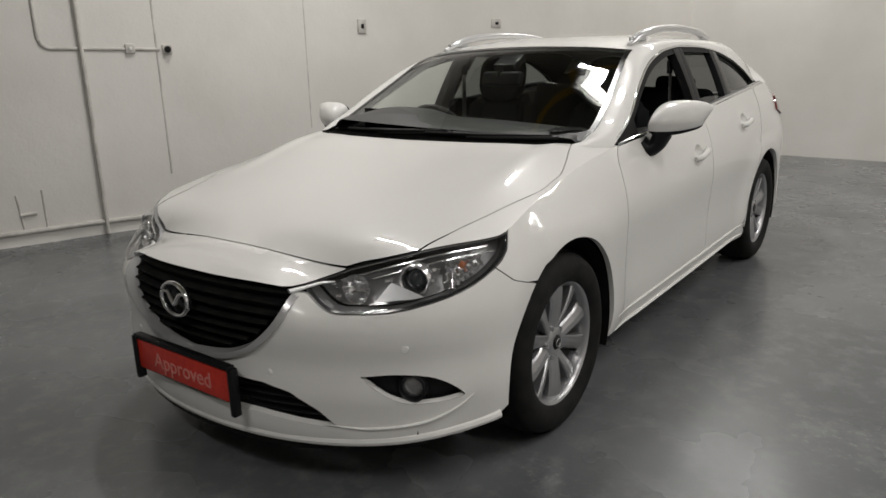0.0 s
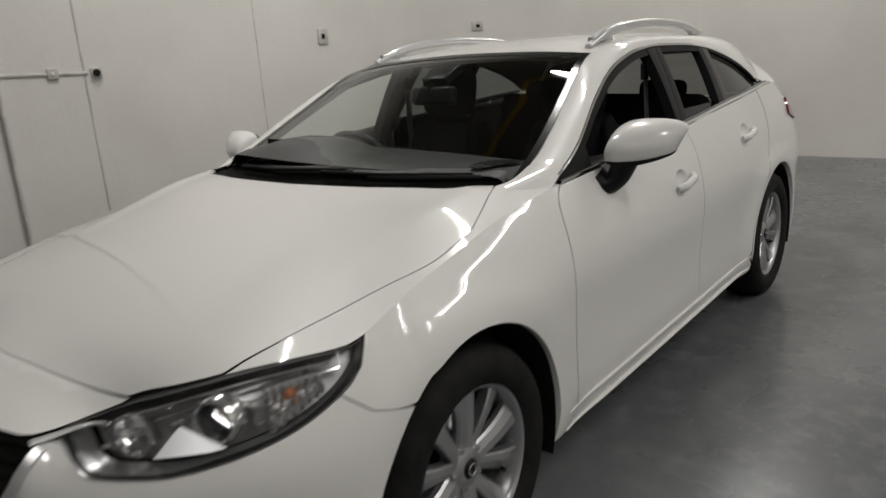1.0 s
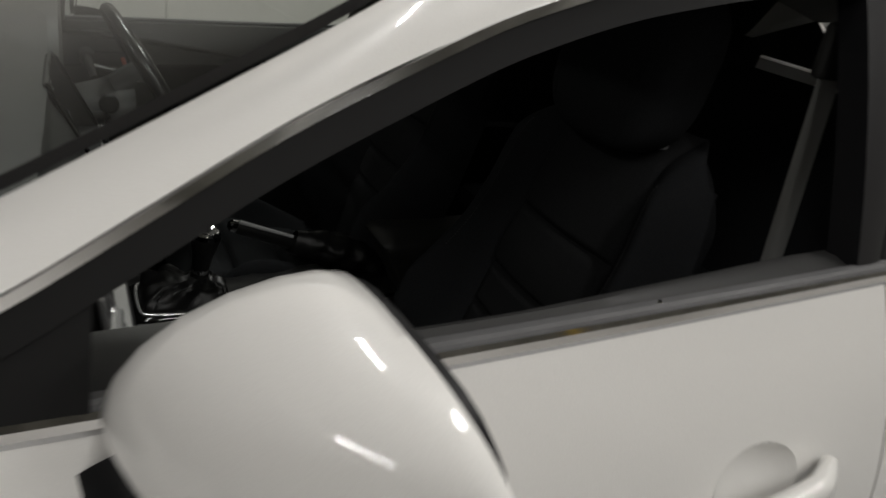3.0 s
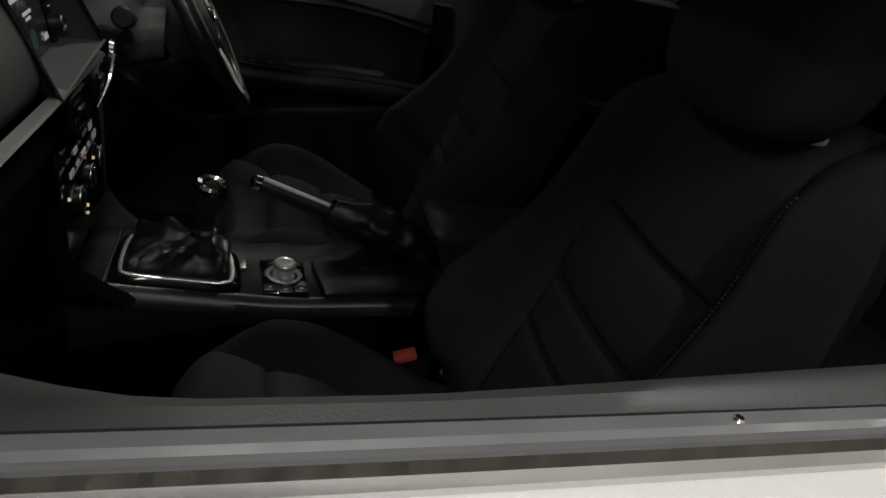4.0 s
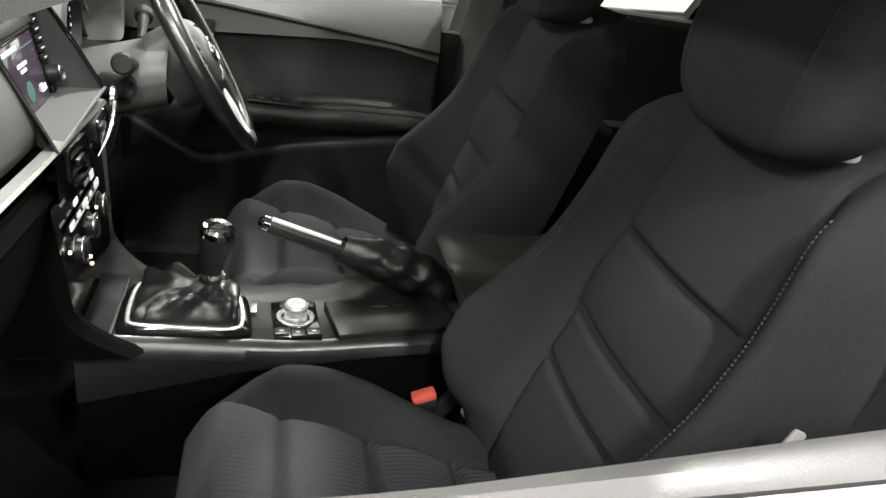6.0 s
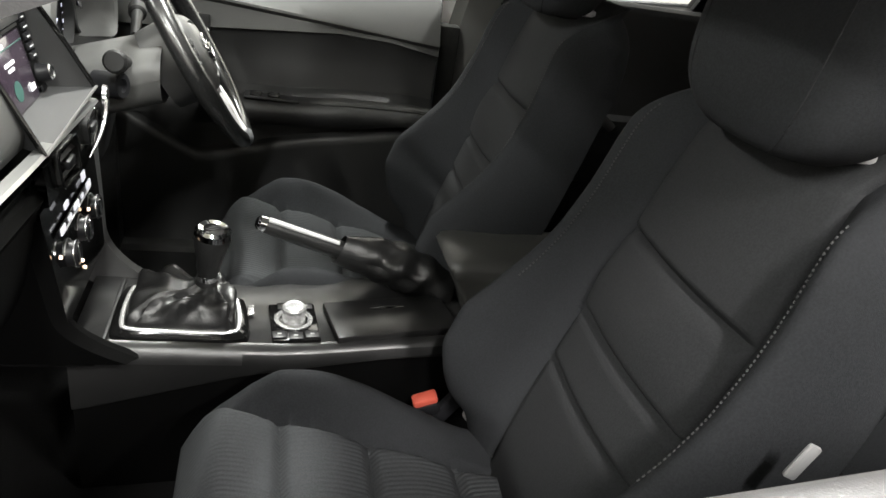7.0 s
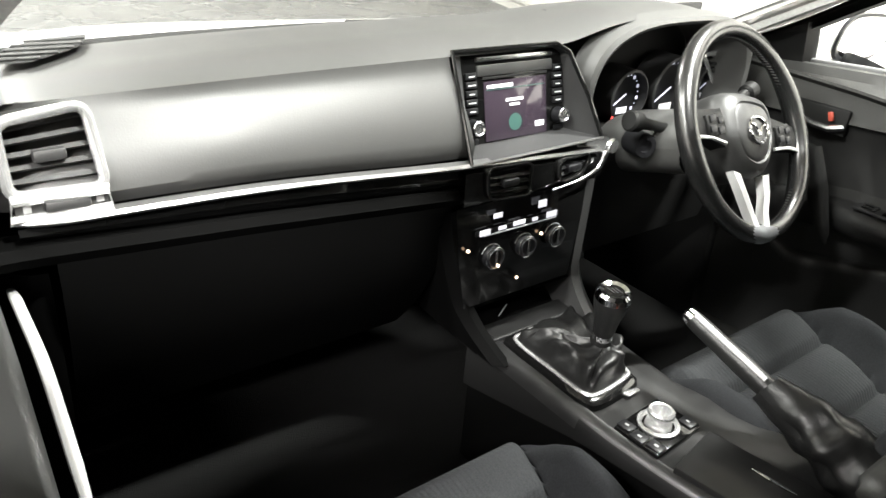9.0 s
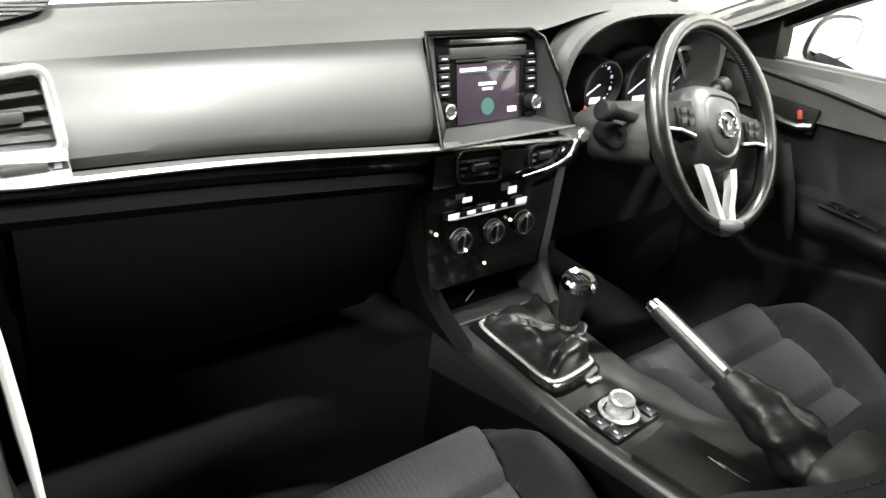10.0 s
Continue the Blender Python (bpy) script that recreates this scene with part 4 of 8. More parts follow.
def door_mirror(sgn):
    """Housing, black foot and base strip, glass."""
    # stations from the inner to the outer end: share, front, back, top, bottom
    secs = [(0.0, 1.790, 1.872, 1.098, 1.026), (0.04, 1.764, 1.874, 1.116, 1.019), (0.10, 1.748, 1.875, 1.127, 1.015), (0.25, 1.744, 1.876, 1.139, 1.013), (0.45, 1.754, 1.877, 1.143, 1.015), (0.65, 1.776, 1.878, 1.142, 1.021),
            (0.82, 1.806, 1.879, 1.137, 1.028), (0.93, 1.834, 1.880, 1.129, 1.035), (0.98, 1.852, 1.880, 1.121, 1.042), (1.0, 1.864, 1.878, 1.108, 1.055)]
    fine = [path_at(secs, i / 39) for i in range(40)]
    shape = [(1.0, 0.06), (1.0, 0.50), (1.0, 0.90), (0.96, 0.985), (0.86, 0.995), (0.70, 0.965), (0.50, 0.885), (0.30, 0.755), (0.14, 0.590), (0.04, 0.420), (0.0, 0.305), (0.012, 0.24), (0.040, 0.14), (0.08, 0.04), (0.14, 0.0), (0.35, 0.0), (0.70, 0.0), (0.94, 0.0)]
    n = len(shape)

    def across(t, v):
        inner, outer = 0.850 + 0.018 * v, 1.063 + 0.034 * v
        return inner + (outer - inner) * t

    bm = bmesh.new()
    rings = []
    for t, yf, yb, zt, zb in fine:
        rings.append([bm.verts.new((sgn * across(t, v), yf + (yb - yf) * u, zb + (zt - zb) * v)) for u, v in shape])
    for a, b in zip(rings, rings[1:]):
        for k in range(n):
            bm.faces.new((a[k], a[(k + 1) % n], b[(k + 1) % n], b[k]))
    bm.faces.new(rings[0])
    bm.faces.new(rings[-1][::-1])
    if sgn < 0:
        fine = [(t, yf - 0.12, yb - 0.12, zt - 0.028, zb - 0.028) for t, yf, yb, zt, zb in fine]
        for v in bm.verts:
            v.co += Vector((0, -0.12, -0.028))
    house = part("door_mirror", bm, PAINT, car, "white mirror housing with black base", angle=60)
    bm = bmesh.new()
    rings = []
    for t, yf, yb, zt, zb in fine[2:-5]:
        low = zb - 0.014 * math.sin(math.pi * min(1, max(0, t))) ** 0.5
        rings.append([bm.verts.new((sgn * across(t, 0.0), y, z)) for y, z in ((yf + 0.012, zb + 0.004), (yf + 0.022, low), (yb - 0.012, low), (yb - 0.002, zb + 0.004))])
    for a, b in zip(rings, rings[1:]):
        for k in range(3):
            bm.faces.new((a[k], a[k + 1], b[k + 1], b[k]))
    part("mirror_base", bm, BLACK_SATIN, house, "black mirror underside")
    bm = bmesh.new()
    foot = [(0.826, 1.775, 0.962), (0.860, 1.788, 0.938), (0.890, 1.805, 0.960), (0.912, 1.815, 1.010)]
    pts = smooth_line([(sgn * a, b, c) for a, b, c in foot], 12)
    tube(bm, pts, [0.040 - 0.006 * math.sin(math.pi * i / 11) for i in range(12)], 16, up=(0, 1, 0), flat=1.35)
    part("mirror_foot", bm, BLACK_SATIN, house, "black mirror foot")
    def oval(cx, hx, hz, out, swing):
        ring = []
        for k in range(30):
            a = 2 * math.pi * k / 30
            u = math.copysign(abs(math.cos(a)) ** 0.6, math.cos(a))
            v = math.copysign(abs(math.sin(a)) ** 0.7, math.sin(a))
            back, drop = (0.12, 0.028) if sgn < 0 else (0.0, 0.0)
            ring.append(bm.verts.new((sgn * (cx + hx * u + 0.014 * v), 1.881 + out + swing * u - back, 1.080 + hz * v - drop)))
        return ring

    bm = bmesh.new()
    sheet_rings = [oval(0.962, 0.102, 0.052, -0.004, 0.002), oval(0.962, 0.101, 0.051, 0.006, 0.004), oval(0.970, 0.092, 0.044, 0.006, 0.008), oval(0.970, 0.090, 0.042, 0.001, 0.008)]
    for a, b in zip(sheet_rings, sheet_rings[1:]):
        for k in range(30):
            bm.faces.new((a[k], a[(k + 1) % 30], b[(k + 1) % 30], b[k]))
    part("mirror_bezel", bm, BLACK_SATIN, house, "black shell round the mirror glass")
    bm = bmesh.new()
    bm.faces.new(oval(0.970, 0.0915, 0.0435, 0.004, 0.008))
    part("mirror_glass", bm, MIRROR, house, "mirror glass")


MIRROR = material("mirror_silver", (0.9, 0.9, 0.9), 0.01, 1.0)
door_mirror(1)
door_mirror(-1)


RAIL_SILVER = material("silver_rail_paint", (0.60, 0.60, 0.60), 0.3, 0.5, Coat_Weight=0.5)


def roof_rail(sgn):
    bm = bmesh.new()
    pts = smooth_line([(0.560, 2.265, 1.378), (0.556, 2.40, 1.422), (0.552, 2.60, 1.452), (0.550, 2.90, 1.466), (0.548, 3.20, 1.458), (0.546, 3.42, 1.430), (0.545, 3.55, 1.392)], 40)
    tube(bm, [(sgn * x, y, z) for x, y, z in pts], [0.014 + 0.013 * min(1, i / 6) * min(1, (39 - i) / 5) for i in range(40)], 14, flat=0.75)
    ob = part("roof_rail", bm, RAIL_SILVER, car, "silver roof rail with grey feet")
    for y0, y1 in ((2.27, 2.50), (3.36, 3.55)):
        bm = bmesh.new()
        box(bm, (sgn * 0.553, (y0 + y1) / 2, roof_z(0.553, (y0 + y1) / 2) + 0.012), (0.026, (y1 - y0) * 0.8, 0.020), bevel=0.008)
        part("rail_foot", bm, RAIL_SILVER, ob)


roof_rail(1)
roof_rail(-1)


def tail():
    """Tailgate, rear glass, lamps: hardly seen, but they close the car."""
    bm = bmesh.new()
    a = [(0.0, 4.42, 1.338), (0.3, 4.39, 1.330), (0.585, 4.16, 1.290)]
    b = [(0.0, 4.70, 1.02), (0.35, 4.68, 1.02), (0.60, 4.62, 1.02)]
    c = [(0.0, 4.70, 0.99), (0.35, 4.68, 0.99), (0.60, 4.60, 0.99)]
    for s in (1, -1):
        loft(bm, [(s * x, y, z) for x, y, z in a], [(s * x, y, z) for x, y, z in b], 14, 8, 0.0)
    bmesh.ops.remove_doubles(bm, verts=bm.verts, dist=1e-4)
    part("rear_window", bm, REAR_GLASS, car, "tinted rear glass")
    for s in (1, -1):
        bm = bmesh.new()
        ring = smooth_line([(s_y(4.02), 0.955), (s_y(4.10), 1.035), (s_y(4.22), 1.05), (s_y(4.5), 1.00), (s_y(4.62), 0.93), (s_y(4.4), 0.905), (s_y(4.15), 0.915)], 26)
        skin(bm, [(s * q, z) for q, z in ring], [], lambda q, z: body(q, z) + Vector((s * 0.012, 0.006, 0)), 0.03, 0.02)
        part("tail_lamp", bm, RED_LENS, car, "dark red tail lamp")
    bm = bmesh.new()
    box(bm, (0, 4.60, 0.99), (1.24, 0.2, 0.03), bevel=0.01)
    part("tailgate_ledge", bm, PAINT, car)


tail()


def wheel(y, sgn):
    """Tyre, ten-spoke alloy rim, hub cap, nuts, valve and brake disc."""
    hub = new("wheel")
    hub.parent = car
    hub.matrix_local = Matrix.Translation((sgn * 0.80, y, 0.335)) @ (Matrix() if sgn > 0 else pose(0, 0, 0, 0, 0, 180))
    o = 0.075
    bm = bmesh.new()
    prof = [(0.222, o + 0.010), (0.236, o + 0.024), (0.262, o + 0.034), (0.290, o + 0.034), (0.315, o + 0.022), (0.330, o - 0.004), (0.3345, o - 0.04), (0.336, o - 0.075),
            (0.336, -0.06), (0.3345, -0.09), (0.330, -0.115), (0.29, -0.135), (0.222, -0.12)]
    lathe(bm, prof, "x", (0, 0, 0), 72)
    tyre = part("tyre", bm, TYRE, hub, "black road tyre")
    bm = bmesh.new()
    for k in range(4):
        lathe(bm, [(0.3365, -0.075 + 0.04 * k), (0.3375, -0.072 + 0.04 * k), (0.3375, -0.050 + 0.04 * k), (0.3365, -0.047 + 0.04 * k)], "x", (0, 0, 0), 72)
    part("tread", bm, TYRE, tyre)
    bm = bmesh.new()
    lathe(bm, [(0.150, -0.11), (0.205, -0.10), (0.205, o - 0.03), (0.212, o - 0.004), (0.219, o + 0.010), (0.226, o + 0.014), (0.228, o + 0.006), (0.222, -0.11)], "x", (0, 0, 0), 72)
    rim = part("rim", bm, ALLOY, hub, "silver ten-spoke alloy rim")
    r0, r1 = 0.050, 0.213
    for k in range(10):
        pair = k // 2
        base = 2 * math.pi * pair / 5
        lean = (1 if k % 2 else -1)
        a0, a1 = base + lean * 0.30, base + lean * 0.335
        bm = bmesh.new()
        rings = []
        for i in range(9):
            t = i / 8
            r = r0 + (r1 - r0) * t
            a = a0 + (a1 - a0) * t
            w = 0.0245 - 0.002 * math.sin(math.pi * t) + 0.011 * t * t
            face = o - 0.016 + 0.020 * math.sin(math.pi * 0.55 * t) - 0.006 * t
            rad = Vector((0, math.cos(a), math.sin(a)))
            tan = Vector((0, -math.sin(a), math.cos(a)))
            sec = [(-w, -0.034), (-w, -0.005), (-w * 0.84, 0.0), (-w * 0.05, -0.003), (w * 0.72, -0.013), (w, -0.020), (w, -0.036)]
            if lean < 0:
                sec = [(-b, d) for b, d in reversed(sec)]
            rings.append([bm.verts.new(rad * r + tan * b + Vector((face + d, 0, 0))) for b, d in sec])
        for p, q in zip(rings, rings[1:]):
            for j in range(6):
                bm.faces.new((p[j], p[j + 1], q[j + 1], q[j]))
        part("spoke", bm, ALLOY, rim, angle=9)
    bm = bmesh.new()
    lathe(bm, [(0.0, o - 0.008), (0.030, o - 0.009), (0.052, o - 0.016), (0.068, o - 0.030), (0.075, o - 0.06)], "x", (0, 0, 0), 40)
    part("hub_centre", bm, ALLOY, rim)
    bm = bmesh.new()
    lathe(bm, [(0.0, o - 0.002), (0.022, o - 0.003), (0.028, o - 0.008)], "x", (0, 0, 0), 30)
    part("hub_cap", bm, BLACK_SATIN, rim, "dark centre cap with a silver badge")
    bm = bmesh.new()
    tube(bm, [(o - 0.0015, 0.015 * math.cos(a), 0.015 * math.sin(a)) for a in np.linspace(0, 2 * math.pi, 24, endpoint=False)], 0.002, 6, closed=True)
    part("cap_badge", bm, CHROME, rim)
    for k in range(5):
        a = 2 * math.pi * (k + 0.5) / 5
        bm = bmesh.new()
        lathe(bm, [(0.0, o - 0.014), (0.008, o - 0.014), (0.010, o - 0.018), (0.010, o - 0.05)], "x", (0, 0.057 * math.cos(a), 0.057 * math.sin(a)), 12)
        part("wheel_nut", bm, SATIN_METAL, rim)
    bm = bmesh.new()
    tube(bm, [(o - 0.035, 0.19 * math.cos(-0.5), 0.19 * math.sin(-0.5)), (o - 0.004, 0.168 * math.cos(-0.5), 0.168 * math.sin(-0.5))], 0.005, 8)
    part("valve", bm, BLACK_MATT, rim)
    bm = bmesh.new()
    lathe(bm, [(0.07, -0.012), (0.148, -0.012), (0.148, -0.036), (0.07, -0.036)], "x", (0, 0, 0), 48)
    part("brake_disc", bm, SATIN_METAL, hub, "steel brake disc")
    bm = bmesh.new()
    lathe(bm, [(0.10, -0.04), (0.155, -0.04), (0.158, -0.005), (0.10, 0.0)], "x", (0, 0, 0), 12, start=2.3, sweep=1.1)
    part("brake_caliper", bm, DARK, hub)
    # arch liner
    bm = bmesh.new()
    lathe(bm, [(0.385, 0.10), (0.385, -0.16), (0.30, -0.24), (0.0, -0.24)], "x", (0, 0, 0), 40, start=-0.35, sweep=math.pi + 0.7)
    part("arch_liner", bm, DARK, hub, "black wheel-arch liner")


for wy in (0.965, 3.715):
    for sgn in (1, -1):
        wheel(wy, sgn)

# underbody
bm = bmesh.new()
box(bm, (0, 2.35, 0.235), (1.50, 4.1, 0.06), bevel=0.02)
part("underbody", bm, DARK, car, "dark underbody")
bm = bmesh.new()
box(bm, (0, 0.72, 0.45), (1.02, 0.9, 0.44), bevel=0.05)
part("engine_block", bm, DARK, car, "dark engine bay")


# ---- nose details ----
def off_body(s, z, out):
    """A point lifted off (or sunk into, if negative) the nose surface."""
    p = body(s, z)
    a = abs(s)
    n = Vector((math.copysign(float(np.interp(a, PS, GY)), s), -float(np.interp(a, PS, GX)), 0.0))
    return p + n * out


def grille():
    side = GRILLE_SIDE[:-1] + [GRILLE_SIDE[-1]] + [(-a, b) for a, b in reversed(GRILLE_SIDE[:-1])]
    top = [(-s_x(0.435), 0.686), (-s_x(0.25), 0.698), (0.0, 0.702), (s_x(0.25), 0.698), (s_x(0.435), 0.686)]
    ring = side + top[1:-1]
    bm = bmesh.new()
    skin(bm, ring, [], lambda s, z: off_body(s, z, -0.055), 0.03, 0.0)
    core = part("grille", bm, BLACK_MATT, car, "black front grille with stacked fins")
    # fins bowed with the nose
    for k in range(7):
        z = 0.475 + 0.032 * k
        reach = float(np.interp(z, [0.442, 0.458, 0.490, 0.540, 0.610, 0.690], [0.02, s_x(0.16), s_x(0.26), s_x(0.335), s_x(0.40), s_x(0.43)])) - 0.012
        bm = bmesh.new()
        rows = []
        for s in np.linspace(-reach, reach, 40):
            zz = z + 0.012 * (1 - (s / 0.5) ** 2)
            rows.append([bm.verts.new(off_body(s, zz + dz, d)) for d, dz in ((-0.054, 0.007), (-0.022, 0.004), (-0.017, 0.0), (-0.022, -0.004), (-0.054, -0.006))])
        for a, b in zip(rows, rows[1:]):
            for j in range(4):
                bm.faces.new((a[j], a[j + 1], b[j + 1], b[j]))
        part("grille_fin", bm, DARK, core)
    # chrome wing: round the lower grille edge and out under each lamp
    lower = [(s, z) for s, z in side]
    line = [off_body(s, z - 0.004, 0.0) for s, z in lower]
    bm = bmesh.new()
    rows = []
    for i, (s, z) in enumerate(lower):
        w = 0.011 + 0.018 * abs(s) / s_x(0.435)
        ds = math.copysign(w * 0.55, s) if abs(s) > 0.05 else w * 0.55 * s / 0.05
        dz = -w * (1.0 - 0.55 * abs(s) / s_x(0.435))
        rows.append([bm.verts.new(off_body(s - ds * 0.3, z - dz * 0.3, -0.030)), bm.verts.new(off_body(s, z, 0.009)), bm.verts.new(off_body(s + ds, z + dz, 0.010)), bm.verts.new(off_body(s + ds * 1.1, z + dz * 1.1, -0.006))])
    for a, b in zip(rows, rows[1:]):
        for j in range(3):
            bm.faces.new((a[j], a[j + 1], b[j + 1], b[j]))
    part("grille_surround", bm, RAIL_SILVER, core, "bright metal wing round the grille")
    for sg in (1, -1):
        bm = bmesh.new()
        pts = [off_body(sg * s_x(0.425), 0.681, 0.006), off_body(sg * s_x(0.46), 0.684, 0.006), off_body(sg * s_x(0.50), 0.689, 0.004), off_body(sg * s_x(0.54), 0.692, 0.0)]
        tube(bm, [Vector(path_at([tuple(p) for p in pts], i / 11)) for i in range(12)], [0.011 - 0.006 * i / 11 for i in range(12)], 8, flat=0.6)
        part("grille_wing", bm, RAIL_SILVER, core)
    # badge: an oval ring with a winged stroke, plain shapes
    c = off_body(0.0, 0.617, 0.012)
    bm = bmesh.new()
    ring = [c + Vector((0.068 * math.cos(a), -0.004, 0.054 * math.sin(a))) for a in np.linspace(0, 2 * math.pi, 40, endpoint=False)]
    tube(bm, ring, 0.0085, 10, closed=True, flat=0.8)
    badge = part("badge", bm, CHROME, core, "chrome oval badge")
    bm = bmesh.new()
    stroke = [c + Vector((x, -0.006, z)) for x, z in ((-0.060, 0.022), (-0.034, 0.020), (-0.014, -0.002), (0.0, -0.016), (0.014, -0.002), (0.034, 0.020), (0.060, 0.022))]
    tube(bm, [Vector(path_at([tuple(p) for p in stroke], i / 24)) for i in range(25)], [0.004 + 0.005 * math.sin(math.pi * i / 24) for i in range(25)], 8)
    part("badge_stroke", bm, CHROME, badge)
    bm = bmesh.new()
    lathe(bm, [(0.0, 0.0), (0.064, 0.0)], "y", (0, 0, 0), 36)
    for v in bm.verts:
        v.co = c + Vector((v.co.x, 0.012, v.co.z * 0.8))
    part("badge_back", bm, BLACK_GLOSS, badge)


grille()


def number_plate():
    """Plate with a black holder frame and a red dealer panel."""
    y = 0.016
    z0, z1 = 0.318, 0.438
    bm = bmesh.new()
    box(bm, (0, y, 0.378), (0.525, 0.012, 0.120), bevel=0.004)
    plate = part("number_plate", bm, BLACK_SATIN, car, "red dealer panel in a black plate holder")
    bm = bmesh.new()
    box(bm, (0, y - 0.0075, 0.376), (0.508, 0.004, 0.104), bevel=0.0015)
    part("plate_panel", bm, PLATE_RED, plate, "red panel with pale lettering")
    for sx in (-1, 1):
        bm = bmesh.new()
        box(bm, (sx * 0.262, y - 0.004, 0.362), (0.022, 0.030, 0.160), bevel=0.005)
        part("plate_clip", bm, BLACK_SATIN, plate)
    bm = bmesh.new()
    box(bm, (0, y - 0.004, 0.442), (0.52, 0.028, 0.016), bevel=0.005)
    part("plate_bar", bm, BLACK_SATIN, plate)
    words = bpy.data.curves.new("lettering", "FONT")
    words.body, words.size, words.align_x, words.align_y, words.extrude = "Approved", 0.078, "CENTER", "CENTER", 0.0006
    ob = new("lettering", words)
    ob.matrix_world = Matrix.Translation((0.0, y - 0.0105, 0.372)) @ pose(0, 0, 0, 90, 0, 0)
    words.materials.append(PLATE_GREY)
    ob.parent = plate


number_plate()


def intake_and_fogs():
    bm = bmesh.new()
    ring = INTAKE + [(-a, b) for a, b in reversed(INTAKE[:-1])] + [(-a, b) for a, b in reversed(INTAKE_LOW[1:])] + INTAKE_LOW
    skin(bm, ring, [], lambda s, z: off_body(s, z, -0.06), 0.03, 0.0)
    low = part("lower_intake", bm, BLACK_MATT, car, "black lower intake with mesh bars")
    for k in range(4):
        z = 0.292 + 0.026 * k
        reach = float(np.interp(z, [0.262, 0.322, 0.372, 0.392], [s_x(0.55), s_x(0.49), s_x(0.41), s_x(0.32)]))
        bm = bmesh.new()
        tube(bm, [off_body(s, z, -0.028) for s in np.linspace(-reach, reach, 30)], 0.006, 8, flat=0.7)
        part("intake_bar", bm, BLACK_SATIN, low)
    for sg in (1, -1):
        bm = bmesh.new()
        skin(bm, [(sg * a, b) for a, b in FOG], [], lambda s, z: off_body(s, z, -0.035), 0.025, 0.0)
        pocket = part("fog_pocket", bm, BLACK_SATIN, car, "black fog lamp recess")
        bm = bmesh.new()
        rows = []
        for s, z in FOG:
            rows.append([bm.verts.new(off_body(sg * s, z, 0.001)), bm.verts.new(off_body(sg * s, z, -0.036))])
        for a, b in zip(rows, rows[1:] + rows[:1]):
            bm.faces.new((a[0], a[1], b[1], b[0]))
        part("pocket_wall", bm, BLACK_SATIN, pocket)
        c = off_body(sg * s_x(0.752), 0.388, -0.030)
        face = (off_body(sg * s_x(0.752), 0.388, 0.0) - c).normalized()
        turn = face.lerp(Vector((0, -1, 0)), 0.55).normalized().to_track_quat("Z", "Y").to_matrix().to_4x4()
        m = Matrix.Translation(c) @ turn
        bm = bmesh.new()
        lathe(bm, [(0.046, 0.0), (0.046, 0.022), (0.040, 0.026), (0.036, 0.022), (0.030, 0.004), (0.0, -0.004)], "z", (0, 0, 0), 30, matrix=m)
        lamp = part("fog_lamp", bm, BLACK_SATIN, pocket)
        bm = bmesh.new()
        lathe(bm, [(0.0, 0.020), (0.018, 0.018), (0.033, 0.010)], "z", (0, 0, 0), 30, matrix=m)
        part("fog_lens", bm, FOG_GLASS, lamp, "clear fog lamp lens")
        # crease fin under the recess
        bm = bmesh.new()
        pts = [off_body(sg * s, z, 0.002) for s, z in ((s_x(0.52), 0.272), (s_x(0.64), 0.262), (s_x(0.76), 0.272), (s_x(0.83), 0.305), (s_x(0.862), 0.345))]
        tube(bm, [Vector(path_at([tuple(p) for p in pts], i / 19)) for i in range(20)], [0.002 + 0.005 * math.sin(math.pi * i / 19) for i in range(20)], 8, flat=0.7)
        part("bumper_blade", bm, PAINT, car)
        for x, z in ((0.355, 0.425), (0.735, 0.520)):
            p = off_body(sg * s_x(x), z, 0.0005)
            q = off_body(sg * s_x(x), z, 0.02)
            m2 = Matrix.Translation(p) @ (q - p).to_track_quat("Z", "Y").to_matrix().to_4x4()
            bm = bmesh.new()
            lathe(bm, [(0.0, 0.0025), (0.008, 0.0025), (0.009, 0.001), (0.0115, 0.0015), (0.012, -0.004)], "z", (0, 0, 0), 20, matrix=m2)
            part("parking_sensor", bm, PAINT, car)


FOG_GLASS = material("fog_lens_glass", (0.25, 0.25, 0.25), 0.08, 0.6)
intake_and_fogs()

LAMP_BLACK = material("lamp_bezel_black", (0.02, 0.02, 0.021), 0.2)
LAMP_CHROME = material("lamp_reflector", (0.85, 0.85, 0.86), 0.16, 0.9)
LAMP_DARK = material("lamp_smoke_bezel", (0.32, 0.32, 0.325), 0.25, 0.6)
LAMP_SATIN = material("lamp_satin_bezel", (0.62, 0.62, 0.63), 0.38, 0.55)


